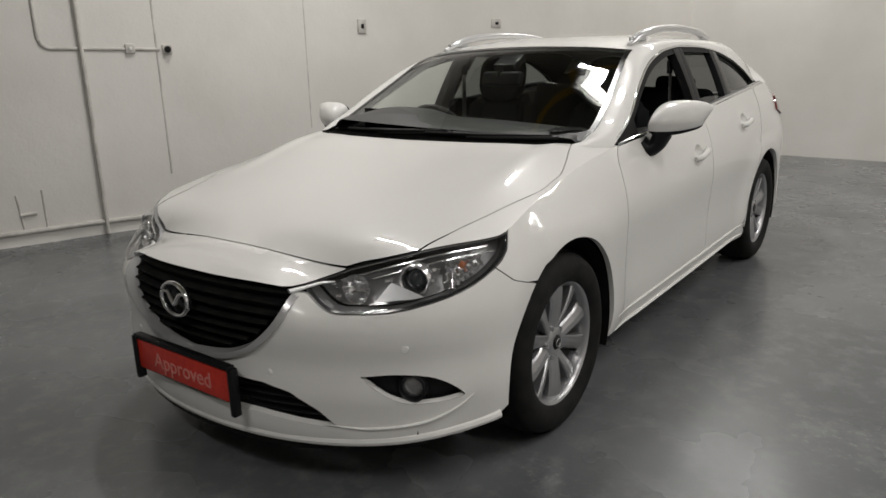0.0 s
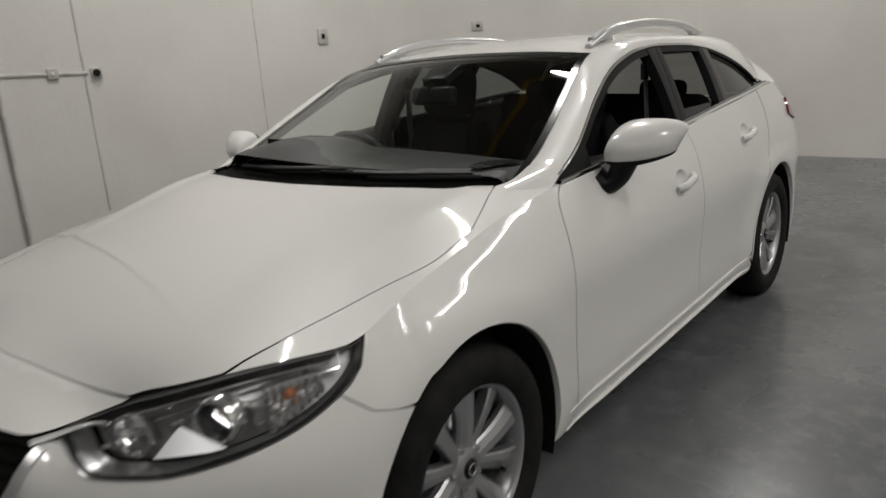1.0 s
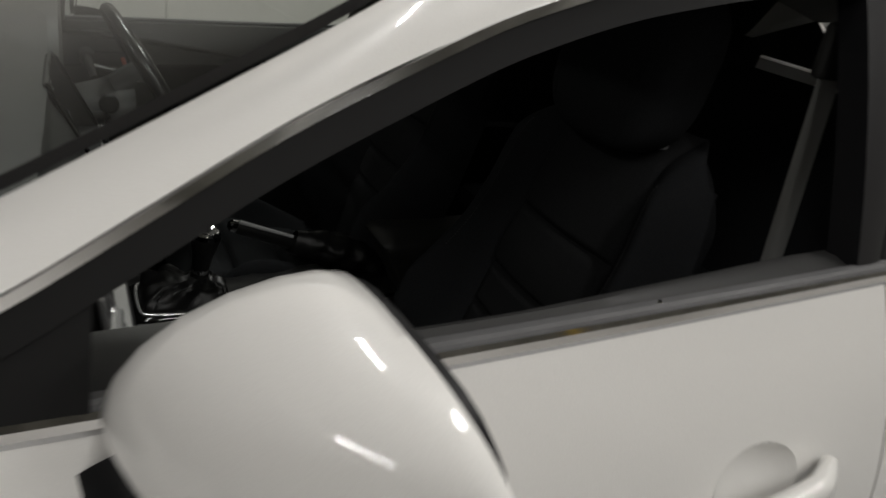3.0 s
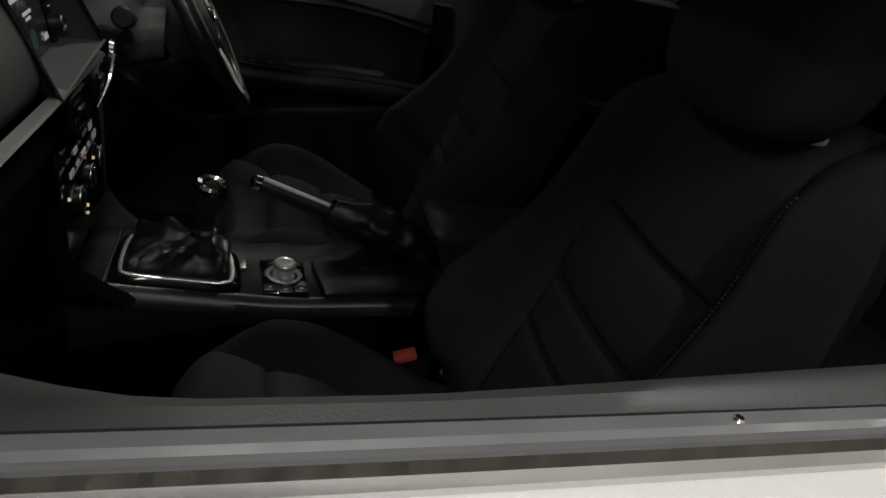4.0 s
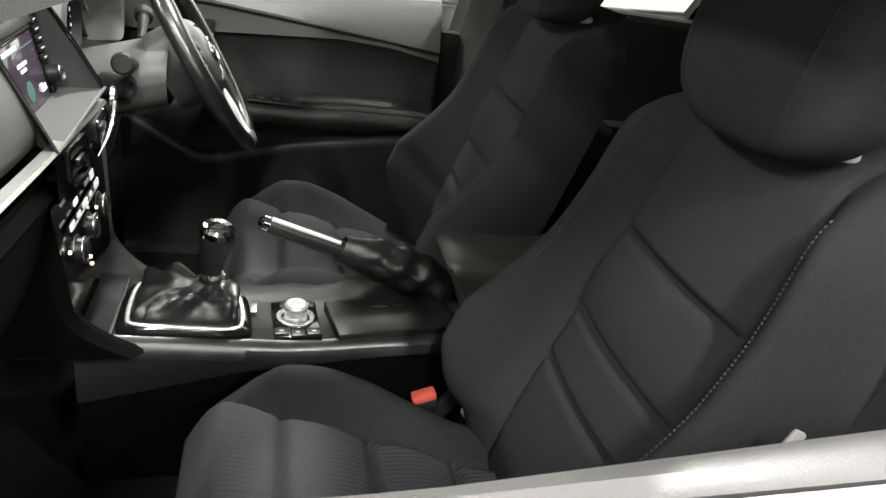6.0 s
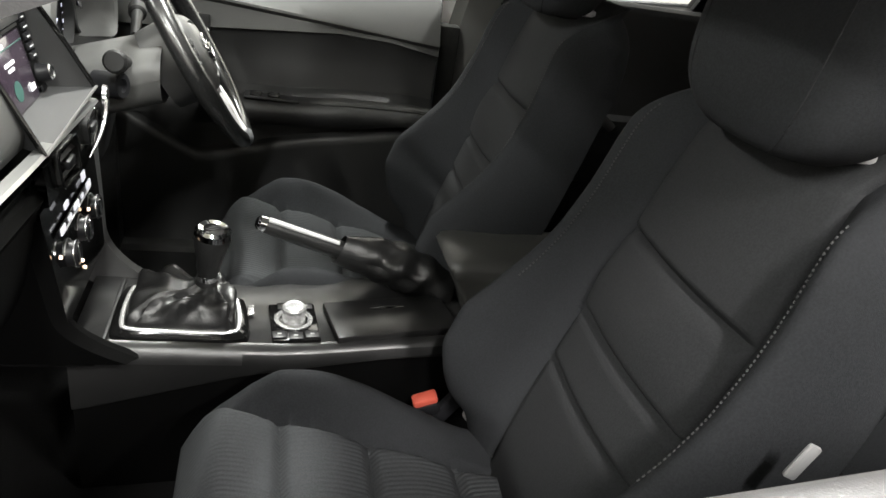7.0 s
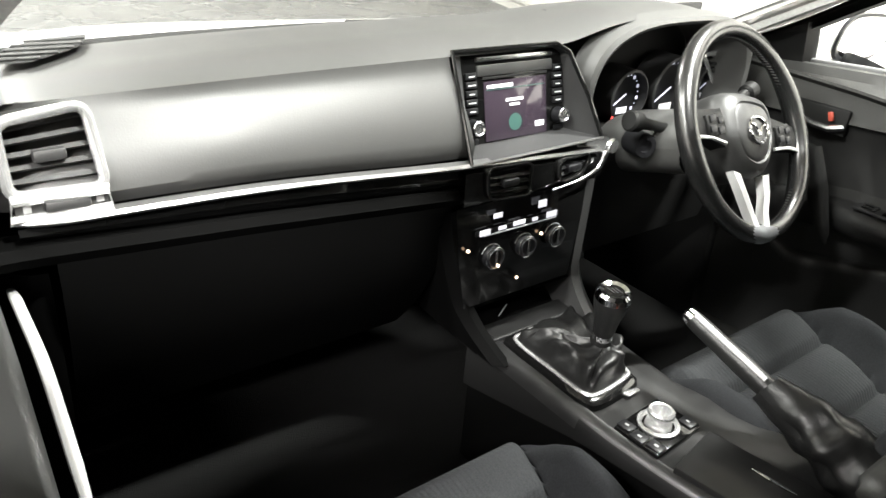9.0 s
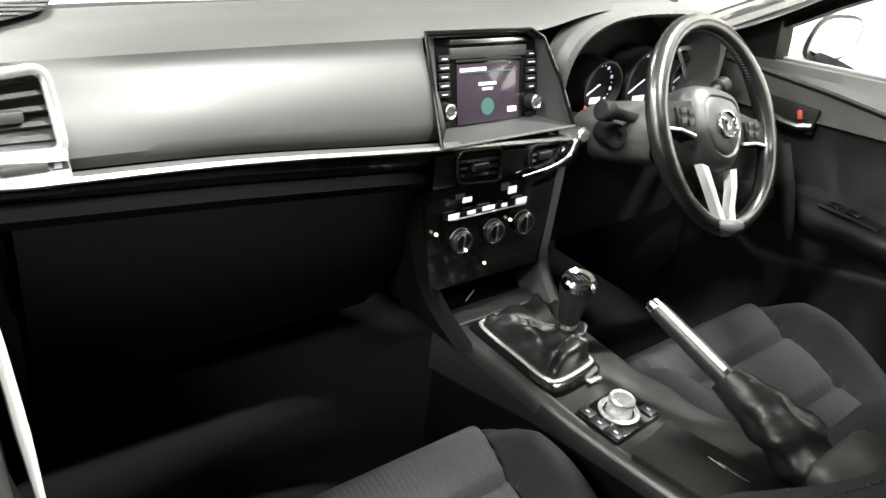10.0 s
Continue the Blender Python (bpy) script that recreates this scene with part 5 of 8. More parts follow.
def headlamp(sg):
    """Lens over a dark pod with a projector, an inner reflector, an indicator and trims."""
    bm = bmesh.new()
    ring = [(sg * a, b) for a, b in HEADLAMP]
    skin(bm, ring, [], lambda s, z: off_body(s, z, 0.002), 0.028, 0.0)
    lens = part("headlamp", bm, LAMP_GLASS, car, "clear headlamp with projector and chrome reflectors")
    bm = bmesh.new()
    edge = dense(HEADLAMP, 0.02)
    rows = [[bm.verts.new(off_body(sg * s, z, 0.003)), bm.verts.new(off_body(sg * s, z, -0.045) + Vector((0, 0.02, 0)))] for s, z in edge]
    for a, b in zip(rows, rows[1:] + rows[:1]):
        bm.faces.new((a[0], a[1], b[1], b[0]))
    part("lamp_wall", bm, LAMP_DARK, lens)
    bm = bmesh.new()
    skin(bm, ring, [], lambda s, z: off_body(s, z, -0.05) + Vector((0, 0.03, 0)), 0.04, 0.0)
    part("lamp_back", bm, LAMP_DARK, lens)
    # black border under the lens
    bm = bmesh.new()
    rows = []
    cs = sum(s for s, _ in edge) / len(edge)
    cz = sum(z for _, z in edge) / len(edge)
    for s, z in edge:
        ds, dz = cs - s, cz - z
        d = math.hypot(ds, dz)
        k = 0.006 / max(d, 0.05)
        rows.append([bm.verts.new(off_body(sg * s, z, 0.0005)), bm.verts.new(off_body(sg * (s + ds * k * 1.6), z + dz * k, -0.008))])
    for a, b in zip(rows, rows[1:] + rows[:1]):
        bm.faces.new((a[0], a[1], b[1], b[0]))
    part("lamp_border", bm, LAMP_BLACK, lens, "black lamp border")

    def facing(s, z, depth, tilt=0.6):
        c = off_body(sg * s, z, -depth)
        n = (off_body(sg * s, z, 0.0) - c).normalized().lerp(Vector((0, -1, 0.05)), tilt).normalized()
        return Matrix.Translation(c) @ n.to_track_quat("Z", "Y").to_matrix().to_4x4()

    m = facing(s_x(0.705) + 0.095, 0.702, 0.045)
    bm = bmesh.new()
    lathe(bm, [(0.050, -0.02), (0.050, 0.018), (0.045, 0.026), (0.040, 0.022), (0.036, 0.006), (0.036, -0.02)], "z", (0, 0, 0), 40, matrix=m)
    ring_ob = part("projector_ring", bm, LAMP_CHROME, lens, "chrome projector ring")
    bm = bmesh.new()
    lathe(bm, [(0.0, 0.022), (0.012, 0.021), (0.024, 0.015), (0.033, 0.002), (0.036, -0.01)], "z", (0, 0, 0), 36, matrix=m)
    part("projector_lens", bm, PROJ_GLASS, ring_ob, "dark glass projector lens")
    # inner high-beam bowl
    m = facing(s_x(0.575) + 0.05, 0.676, 0.045)
    bm = bmesh.new()
    prof = [(0.048 * math.sin(a), -0.02 + 0.045 * (1 - math.cos(a))) for a in np.linspace(0.0, 1.45, 14)]
    lathe(bm, prof, "z", (0, 0, 0), 14, matrix=m)
    part("reflector_bowl", bm, LAMP_CHROME, lens, "faceted chrome bowl", angle=8)
    bm = bmesh.new()
    lathe(bm, [(0.0, 0.012), (0.007, 0.010), (0.008, -0.02)], "z", (0, 0, 0), 12, matrix=m)
    part("bulb", bm, LAMP_SATIN, lens)
    # satin blade between the bowls
    bm = bmesh.new()
    pts = [(s_x(0.61) + 0.07, 0.650), (s_x(0.645) + 0.07, 0.690), (s_x(0.655) + 0.07, 0.699), (s_x(0.69) + 0.09, 0.657), (s_x(0.72) + 0.09, 0.661)]
    vs = [bm.verts.new(off_body(sg * s, z, -0.022)) for s, z in pts]
    bm.faces.new((vs[0], vs[1], vs[3]))
    bm.faces.new((vs[1], vs[2], vs[3]))
    bm.faces.new((vs[2], vs[4], vs[3]))
    part("lamp_blade", bm, LAMP_SATIN, lens, "satin silver blade")
    # outer indicator: ribbed chrome with a faint amber bulb
    for k in range(7):
        s = s_y(0.40) + 0.020 * k
        zc = float(np.interp(s, [s_y(0.40), s_y(0.60)], [0.715, 0.768]))
        h = 0.040 - 0.0035 * k
        bm = bmesh.new()
        grid = []
        for i in range(5):
            z = zc - h + 2 * h * i / 4
            grid.append([bm.verts.new(off_body(sg * (s + ds), z, d - 0.028 + 0.010 * math.sin(i * 2.4))) for ds, d in ((0.0, 0.0), (0.009, 0.010), (0.018, 0.0))])
        for a, b in zip(grid, grid[1:]):
            for j in range(2):
                bm.faces.new((a[j], a[j + 1], b[j + 1], b[j]))
        part("reflector_rib", bm, LAMP_CHROME, lens, angle=10)
    m = facing(s_y(0.455), 0.735, 0.030)
    bm = bmesh.new()
    lathe(bm, [(0.0, 0.022), (0.008, 0.020), (0.011, 0.008), (0.011, -0.01)], "z", (0, 0, 0), 14, matrix=m)
    part("indicator_bulb", bm, ORANGE_LENS, lens, "pale amber bulb")
    # loose chrome facets round the bowls
    rnd = random.Random(7)
    for k in range(40):
        s = s_x(0.53) + (s_y(0.53) - s_x(0.53)) * (k + 0.5) / 40
        lo = float(np.interp(s, [s_x(0.53), s_x(0.62), s_y(0.40), s_y(0.53)], [0.655, 0.642, 0.682, 0.735])) + 0.004
        hi = crest(s) - 0.020
        z = lo + (hi - lo) * rnd.choice((0.12, 0.25, 0.8, 0.9, 0.55))
        if s_x(0.60) + 0.05 < s < s_x(0.72) + 0.10 and z < 0.70:
            continue
        c = off_body(sg * s, z, -0.026)
        n = (off_body(sg * s, z, 0.0) - c).normalized() + Vector((rnd.uniform(-0.5, 0.5), rnd.uniform(-0.2, 0.2), rnd.uniform(-0.1, 0.9)))
        bm = bmesh.new()
        box(bm, c, (rnd.uniform(0.006, 0.018), rnd.uniform(0.005, 0.012), 0.003), n.normalized().to_track_quat("Z", "Y").to_matrix().to_4x4(), bevel=0.001, segments=1)
        part("reflector_facet", bm, LAMP_CHROME, lens)
    # bright strips along the top of the pod
    for s0, s1, dz, d in ((s_x(0.56), s_y(0.55), 0.022, -0.012), (s_x(0.66), s_y(0.57), 0.040, -0.02)):
        bm = bmesh.new()
        tube(bm, [off_body(sg * s, crest(s) - dz, d) for s in np.linspace(s0, s1, 20)], 0.0035, 6)
        part("lamp_strip", bm, LAMP_CHROME, lens)


PROJ_GLASS = material("projector_glass", (0.03, 0.035, 0.04), 0.02, 0.0, Coat_Weight=1.0)
headlamp(1)
headlamp(-1)


# ---- wall fittings ----
def wall_box(s, z, w, h, d, label, detail):
    top = new("wall_box")
    m = Matrix.Translation(on_wall(s, z)) @ pose(0, 0, 0, 0, 0, math.degrees(math.atan2(WALL_N.y, WALL_N.x)))
    top.matrix_world = m
    bm = bmesh.new()
    box(bm, (d / 2, 0, 0), (d, w, h), bevel=0.006)
    part("case", bm, PIPE_PAINT, top)
    bm = bmesh.new()
    if detail == "knob":
        lathe(bm, [(0.0, 0.025), (0.024, 0.023), (0.028, 0.0)], "x", (d, 0, 0), 20)
        part("socket_cap", bm, BLACK_SATIN, top, "black socket face")
    else:
        box(bm, (d + 0.004, 0, 0.0), (0.010, w * 0.3, h * 0.3), bevel=0.002)
        part("switch", bm, BLACK_SATIN if detail == "dark" else WHITE_ENAMEL, top)
    return tagged(top, label, "electrical box", "wall boxes")


conduit("conduit", bent([(0.47, CEIL - 0.05, 0.025), (0.46, 1.485, 0.025), (1.34, 1.465, 0.025)], 0.10), 0.015, "white painted conduit bent along the wall to a socket")
conduit("conduit", [(1.315, CEIL - 0.05, 0.02), (1.32, 0.44, 0.02)], 0.012, "white painted conduit hanging down the wall")
conduit("conduit", [(0.75, CEIL - 0.05, 0.050), (0.75, 0.01, 0.050)], 0.016, "white painted service pipe from roof to floor")
conduit("conduit", [(2.655, CEIL - 0.05, 0.02), (2.655, 0.73, 0.02)], 0.012, "white painted conduit hanging down the wall")
conduit("conduit", [(3.22, CEIL - 0.05, 0.012), (3.24, 1.72, 0.012)], 0.008, "thin white painted cable conduit above a switch box")
conduit("conduit", [(4.90, CEIL - 0.05, 0.012), (4.91, 1.74, 0.012)], 0.008, "thin white painted cable conduit above a switch box")
conduit("conduit", [(4.52, CEIL - 0.05, 0.02), (4.52, 0.4, 0.02)], 0.010, "white painted conduit hanging down the wall")
conduit("floor_pipe", [(-8.0, 0.13, 0.035), (0.02, 0.105, 0.035), (0.62, 0.108, 0.035), (1.01, 0.10, 0.035), (2.2, 0.10, 0.035), (8.0, 0.08, 0.035)], 0.020, "white painted pipe running along the wall foot")
conduit("conduit", [(0.14, 0.40, 0.02), (0.16, 0.13, 0.02)], 0.010, "short painted bracket pipe near the floor")
conduit("conduit", [(0.32, 0.42, 0.02), (0.32, 0.11, 0.02)], 0.010, "short painted bracket pipe near the floor")
conduit("conduit", [(0.15, 0.24, 0.03), (0.26, 0.245, 0.03)], 0.014, "short painted bracket pipe near the floor")
wall_box(1.40, 1.465, 0.075, 0.075, 0.05, "painted socket box with a black face on the wall", "knob")
wall_box(3.25, 1.655, 0.09, 0.13, 0.05, "white switch box on the blockwork wall", "dark")
wall_box(4.93, 1.69, 0.13, 0.09, 0.05, "white switch box on the blockwork wall", "dark")
wall_box(1.11, 1.475, 0.075, 0.075, 0.05, "round-cornered painted junction box on the conduit", "plain")
# skirting fillet of rough mortar along the wall foot
bm = bmesh.new()
rows = []
for i in range(241):
    s = -9.4 + 17.7 * i / 240
    j = 0.012 * noise.noise(Vector((s * 2.2, 0.3, 0)))
    rows.append([bm.verts.new(on_wall(s, 0.085 + j, 0.001)), bm.verts.new(on_wall(s, 0.07 + j, 0.022)), bm.verts.new(on_wall(s, -0.01, 0.030 + j))])
for a, b in zip(rows, rows[1:]):
    for k in range(2):
        bm.faces.new((a[k], a[k + 1], b[k + 1], b[k]))
tagged(part("skirting", bm, WALL_PAINT), "rough painted mortar skirting at the wall foot", "skirting", kind="structure")

# a strip of reddish scrap on the floor
bm = bmesh.new()
for k in range(3):
    box(bm, (3.02 + 0.05 * k, 2.12 - 0.02 * k, 0.004), (0.10, 0.022, 0.006), pose(0, 0, 0, 0, 2, 12 * k - 18), bevel=0.002)
tagged(part("scrap_strip", bm, RED_DEBRIS), "small reddish-brown scrap lying on the floor", "debris")


# creases along the sills
for sg in (1, -1):
    for name, z, r in (("sill_crease", 0.300, 0.007), ("sill_edge", 0.235, 0.010)):
        bm = bmesh.new()
        line = [off_body(sg * s_y(y), z + 0.010 * (y - 1.4), 0.001) for y in np.linspace(1.42, 3.30, 40)]
        tube(bm, line, [r * min(1.0, 0.25 + 6 * min(i, 39 - i) / 39) for i in range(40)], 8, flat=0.7)
        part(name, bm, PAINT, car)


# ---- cabin ----
SOFT = material("soft_dash_plastic", (0.029, 0.029, 0.0283), 0.5)
bump(SOFT, 500, 0.2, 0.0006)
vary(SOFT, 3, 0.42, 0.54, target="Roughness")
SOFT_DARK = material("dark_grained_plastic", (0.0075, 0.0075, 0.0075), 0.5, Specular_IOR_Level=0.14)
bump(SOFT_DARK, 700, 0.4, 0.0006)
PIANO = material("piano_black", (0.004, 0.004, 0.004), 0.12, 0.0, Specular_IOR_Level=0.25, Coat_Weight=0.25)
CARPET = material("black_carpet", (0.007, 0.007, 0.007), 1.0, Specular_IOR_Level=0.05)
bump(CARPET, 500, 0.8, 0.003)
CLOTH = material("black_seat_cloth", (0.014, 0.0145, 0.015), 0.95, 0.0, Specular_IOR_Level=0.08)
vary(CLOTH, 420, (0.0122, 0.0128, 0.0137), (0.0176, 0.0185, 0.0199), 3.0)
bump(CLOTH, 900, 0.5, 0.0008)
RIBBED = material("ribbed_seat_cloth", (0.040, 0.041, 0.042), 0.95, 0.0, Specular_IOR_Level=0.12)
vary(RIBBED, 420, (0.0215, 0.0227, 0.0240), (0.0310, 0.0328, 0.0345), 3.0)
INSERT = material("plain_seat_insert_cloth", (0.017, 0.0175, 0.018), 0.95, 0.0, Specular_IOR_Level=0.1)
vary(INSERT, 420, (0.0128, 0.0132, 0.0138), (0.0183, 0.0189, 0.0197), 3.0)
bump(INSERT, 700, 0.4, 0.0008)
bump(RIBBED, 700, 0.4, 0.0008)
bump(RIBBED, 40, 0.5, 0.0012, kind="ShaderNodeTexWave")
LEATHER = material("black_leather", (0.007, 0.007, 0.007), 0.40, Specular_IOR_Level=0.35)
bump(LEATHER, 240, 0.35, 0.001)
STITCH = material("grey_stitching", (0.020, 0.020, 0.020), 0.8)
# Black plastic taken darker than it is, to carry the footwell's shade.
SHADED_BLACK = material("shaded_black_plastic", (0.0020, 0.0020, 0.0020), 0.7, Specular_IOR_Level=0.03)
bump(SHADED_BLACK, 700, 0.3, 0.0006)
STRIP_METAL = material("dark_satin_metal", (0.30, 0.30, 0.30), 0.3, 0.9)
RING = material("bright_satin_metal", (0.62, 0.62, 0.62), 0.26, 0.75)
CONSOLE = material("satin_console_plastic", (0.011, 0.011, 0.011), 0.34, Specular_IOR_Level=0.45)
vary(CONSOLE, 40, 0.30, 0.40, target="Roughness")
RIM_LEATHER = material("polished_rim_leather", (0.008, 0.008, 0.008), 0.27, Specular_IOR_Level=0.6)
bump(RIM_LEATHER, 300, 0.2, 0.0006)
PULL_SILVER = material("silver_painted_plastic", (0.55, 0.55, 0.55), 0.35, 0.4)
KEY_GREY = material("pale_key_print", (0.25, 0.25, 0.25), 0.6)
GREY_TRIM = material("grey_upper_door_trim", (0.032, 0.032, 0.0315), 0.42)
bump(GREY_TRIM, 700, 0.35, 0.0006)
HUB = material("dark_hub_plastic", (0.024, 0.024, 0.024), 0.45)
bump(HUB, 700, 0.35, 0.0006)
BUCKLE_RED = material("red_buckle_button", (0.40, 0.07, 0.045), 0.4)
SCREEN_ON = material("lit_display", (0.02, 0.015, 0.02), 0.1, 0.0, Emission_Color=(0.20, 0.15, 0.22, 1), Emission_Strength=0.007)
GLOW_WHITE = material("lit_legend_white", (0.5, 0.5, 0.5), 0.5, 0.0, Emission_Color=(0.92, 0.92, 1.0, 1), Emission_Strength=0.055)
GLOW_GREEN = material("lit_display_green", (0.02, 0.06, 0.05), 0.5, 0.0, Emission_Color=(0.10, 0.30, 0.28, 1), Emission_Strength=0.0022)
GLOW_AMBER = material("lit_indicator_amber", (0.5, 0.3, 0.2), 0.5, 0.0, Emission_Color=(1.0, 0.75, 0.5, 1), Emission_Strength=0.28)
GLOW_RED = material("lit_needle_red", (0.5, 0.05, 0.05), 0.5, 0.0, Emission_Color=(1.0, 0.08, 0.06, 1), Emission_Strength=0.1)
SHIFT = Matrix.Translation((0.015, -0.06, 0))


def ipart(name, bm, mat, parent, label="", angle=35):
    bmesh.ops.transform(bm, matrix=CABIN @ SHIFT, verts=bm.verts)
    return part(name, bm, mat, parent, label, angle=angle)


def cpart(name, bm, mat, parent, label="", angle=35):
    bmesh.ops.transform(bm, matrix=CABIN, verts=bm.verts)
    return part(name, bm, mat, parent, label, angle=angle)


def sheet(bm, rows, wrap=False):
    """Faces over a grid of points."""
    vs = [[bm.verts.new(p) for p in row] for row in rows]
    for a, b in zip(vs, vs[1:]):
        for k in range(len(a) - 1):
            bm.faces.new((a[k], a[k + 1], b[k + 1], b[k]))
    return bm


def plate(bm, centre, w, h, d, normal, up=(0, 0, 1), bevel=0.002):
    """A small block facing along normal."""
    n = Vector(normal).normalized()
    u = (Vector(up) - n * Vector(up).dot(n)).normalized()
    r = u.cross(n)
    m = Matrix((r, u, n)).transposed().to_4x4()
    return box(bm, centre, (w, h, d), m, bevel=bevel)


# inner sills
for sg in (1, -1):
    bm = bmesh.new()
    box(bm, (sg * 0.765, 2.36, 0.31), (0.13, 2.3, 0.16), bevel=0.01)
    part("inner_sill", bm, DARK, car, "dark inner sill")
# floor pan, tunnel and carpets
bm = bmesh.new()
box(bm, (0, 2.3, 0.30), (1.42, 2.4, 0.05), bevel=0.01)
box(bm, (0, 1.42, 0.55), (1.44, 0.06, 0.80), pose(0, 0, 0, -18), bevel=0.01)
ipart("carpet", bm, CARPET, car, "black carpeted footwell")
bm = bmesh.new()
box(bm, (0, 3.55, 0.55), (1.36, 1.5, 0.10), bevel=0.02)
box(bm, (0, 4.36, 0.60), (1.30, 0.06, 0.75), bevel=0.02)
ipart("boot_floor", bm, CARPET, car, "black boot floor")
# inner shell behind the door panels, to keep daylight out
for sg in (1, -1):
    bm = bmesh.new()
    box(bm, (sg * 0.755, 3.35, 0.68), (0.06, 1.46, 0.72), bevel=0.02)
    ipart("rear_side_lining", bm, SOFT_DARK, car, "dark rear side lining")

for sg in (1, -1):
    bm = bmesh.new()
    box(bm, (sg * 0.715, 1.46, 0.54), (0.05, 0.60, 0.56), bevel=0.01)
    ipart("kick_panel", bm, SOFT_DARK, car, "dark footwell side panel")

STRIP = [(0.70, 0.918), (0.46, 0.912), (0.142, 0.889), (-0.151, 0.870)]


def strip_z(x):
    return curve_at([(-a, b) for a, b in STRIP], -x)


def dash_top_z(x, y):
    crown = 1.041 - 0.020 * (x / 0.7) ** 2
    back = float(np.interp(y, [1.46, 1.50, 1.57, 1.70, 1.76, 1.80], [0.962, 0.980, 0.996, 0.998, 0.988, 0.972])) - 1.0
    hump = 0.034 * math.exp(-(((x + 0.37) / 0.22) ** 4)) * min(1, max(0, (y - 1.50) / 0.15))
    return crown + back + hump


def dashboard():
    bm = bmesh.new()
    xs = np.linspace(-0.70, 0.70, 61)
    rows = []
    for x in xs:
        end = 1.755 + 0.018 * (1 - (x / 0.7) ** 2) - 0.05 * max(0, (abs(x) - 0.62) / 0.08) ** 2
        rows.append([(x, y, dash_top_z(x, y) - 0.05 * max(0, (abs(x) - 0.64) / 0.06) ** 2) for y in np.linspace(1.465 + 0.05 * (x / 0.7) ** 2, end, 16)])
    sheet(bm, rows)
    dash = ipart("dashboard", bm, SOFT, car, "dark soft-touch dashboard with chrome strip")
    # passenger face: from the crease down to the chrome strip
    bm = bmesh.new()
    rows = []
    for x in np.linspace(0.118, 0.70, 32):
        y0 = 1.755 + 0.018 * (1 - (x / 0.7) ** 2) - 0.05 * max(0, (x - 0.62) / 0.08) ** 2
        z0 = dash_top_z(x, y0) - 0.05 * max(0, (x - 0.64) / 0.06) ** 2
        z1 = strip_z(x) + 0.005
        row = []
        lip = 0.006 * min(1.0, max(0.0, (0.62 - x) / 0.12))
        for k in range(15):
            t = k / 14
            y = y0 - lip * min(1.0, 10 * t) + (1.828 - y0 + lip) * t ** 1.1 + 0.012 * math.sin(math.pi * t)
            row.append((x - 0.022 * t * max(0.0, min(1.0, (0.2 - x) / 0.06)), y - 0.03 * max(0, (x - 0.62) / 0.08) ** 2 - 0.010 * max(0.0, (t - 0.85) / 0.15), z0 - 0.003 * min(1.0, 10 * t) + (z1 - z0) * t))
        rows.append(row)
    sheet(bm, rows)
    ipart("passenger_panel", bm, SOFT, dash)
    # chrome strip
    bm = bmesh.new()
    rows = []
    for x in np.linspace(-0.150, 0.672, 60):
        z = strip_z(x)
        h = 0.0048
        y = 1.843 - 0.03 * max(0, (x - 0.62) / 0.08) ** 2
        rows.append([(x, y - 0.012, z + h), (x, y, z + h * 0.8), (x, y + 0.003, z), (x, y, z - h * 0.8), (x, y - 0.012, z - h)])
    sheet(bm, rows)
    ipart("chrome_strip", bm, STRIP_METAL, dash, "bright satin strip along the dashboard")
    # gloss band below it, widening to the middle
    bm = bmesh.new()
    rows = []
    for x in np.linspace(0.105, 0.672, 30):
        z = strip_z(x) - 0.006
        zl = float(np.interp(x, [0.105, 0.17, 0.434, 0.672], [0.853, 0.859, 0.882, 0.899]))
        rows.append([(x, 1.833, z), (x, 1.837, z - (z - zl) * 0.5), (x, 1.831, zl), (x, 1.80, zl - 0.006)])
    sheet(bm, rows)
    ipart("gloss_band", bm, PIANO, dash, "piano black band")
    # roll under the band and glovebox face, footwell shade in their colour
    bm = bmesh.new()
    rows = []
    for x in np.linspace(0.13, 0.70, 26):
        zl = float(np.interp(x, [0.105, 0.17, 0.434, 0.672], [0.851, 0.857, 0.880, 0.897]))
        rows.append([(x, 1.81, zl), (x, 1.836, zl - 0.004), (x, 1.842, zl - 0.014), (x, 1.836, zl - 0.026)])
    sheet(bm, rows)
    ipart("lower_roll", bm, SHADED_BLACK, dash)
    bm = bmesh.new()
    rows = []
    for x in np.linspace(0.14, 0.645, 20):
        zl = float(np.interp(x, [0.105, 0.17, 0.434, 0.672], [0.826, 0.832, 0.856, 0.872]))
        rows.append([(x, 1.836 - 0.02 * t - 0.11 * t * t, zl + (0.56 - zl) * t) for t in np.linspace(0, 1, 10)] + [(x, 1.62, 0.545)])
    sheet(bm, rows)
    ipart("glovebox_lid", bm, SHADED_BLACK, dash, "glovebox lid, darkened for footwell shade")
    bm = bmesh.new()
    rows = []
    for x in np.linspace(0.652, 0.70, 5):
        rows.append([(x, 1.815 - 0.10 * t * t - 0.03 * ((x - 0.65) / 0.05) ** 2, 0.85 + (0.50 - 0.85) * t) for t in np.linspace(0, 1, 8)])
    sheet(bm, rows)
    ipart("dash_end", bm, SHADED_BLACK, dash)
    return dash


dash = dashboard()


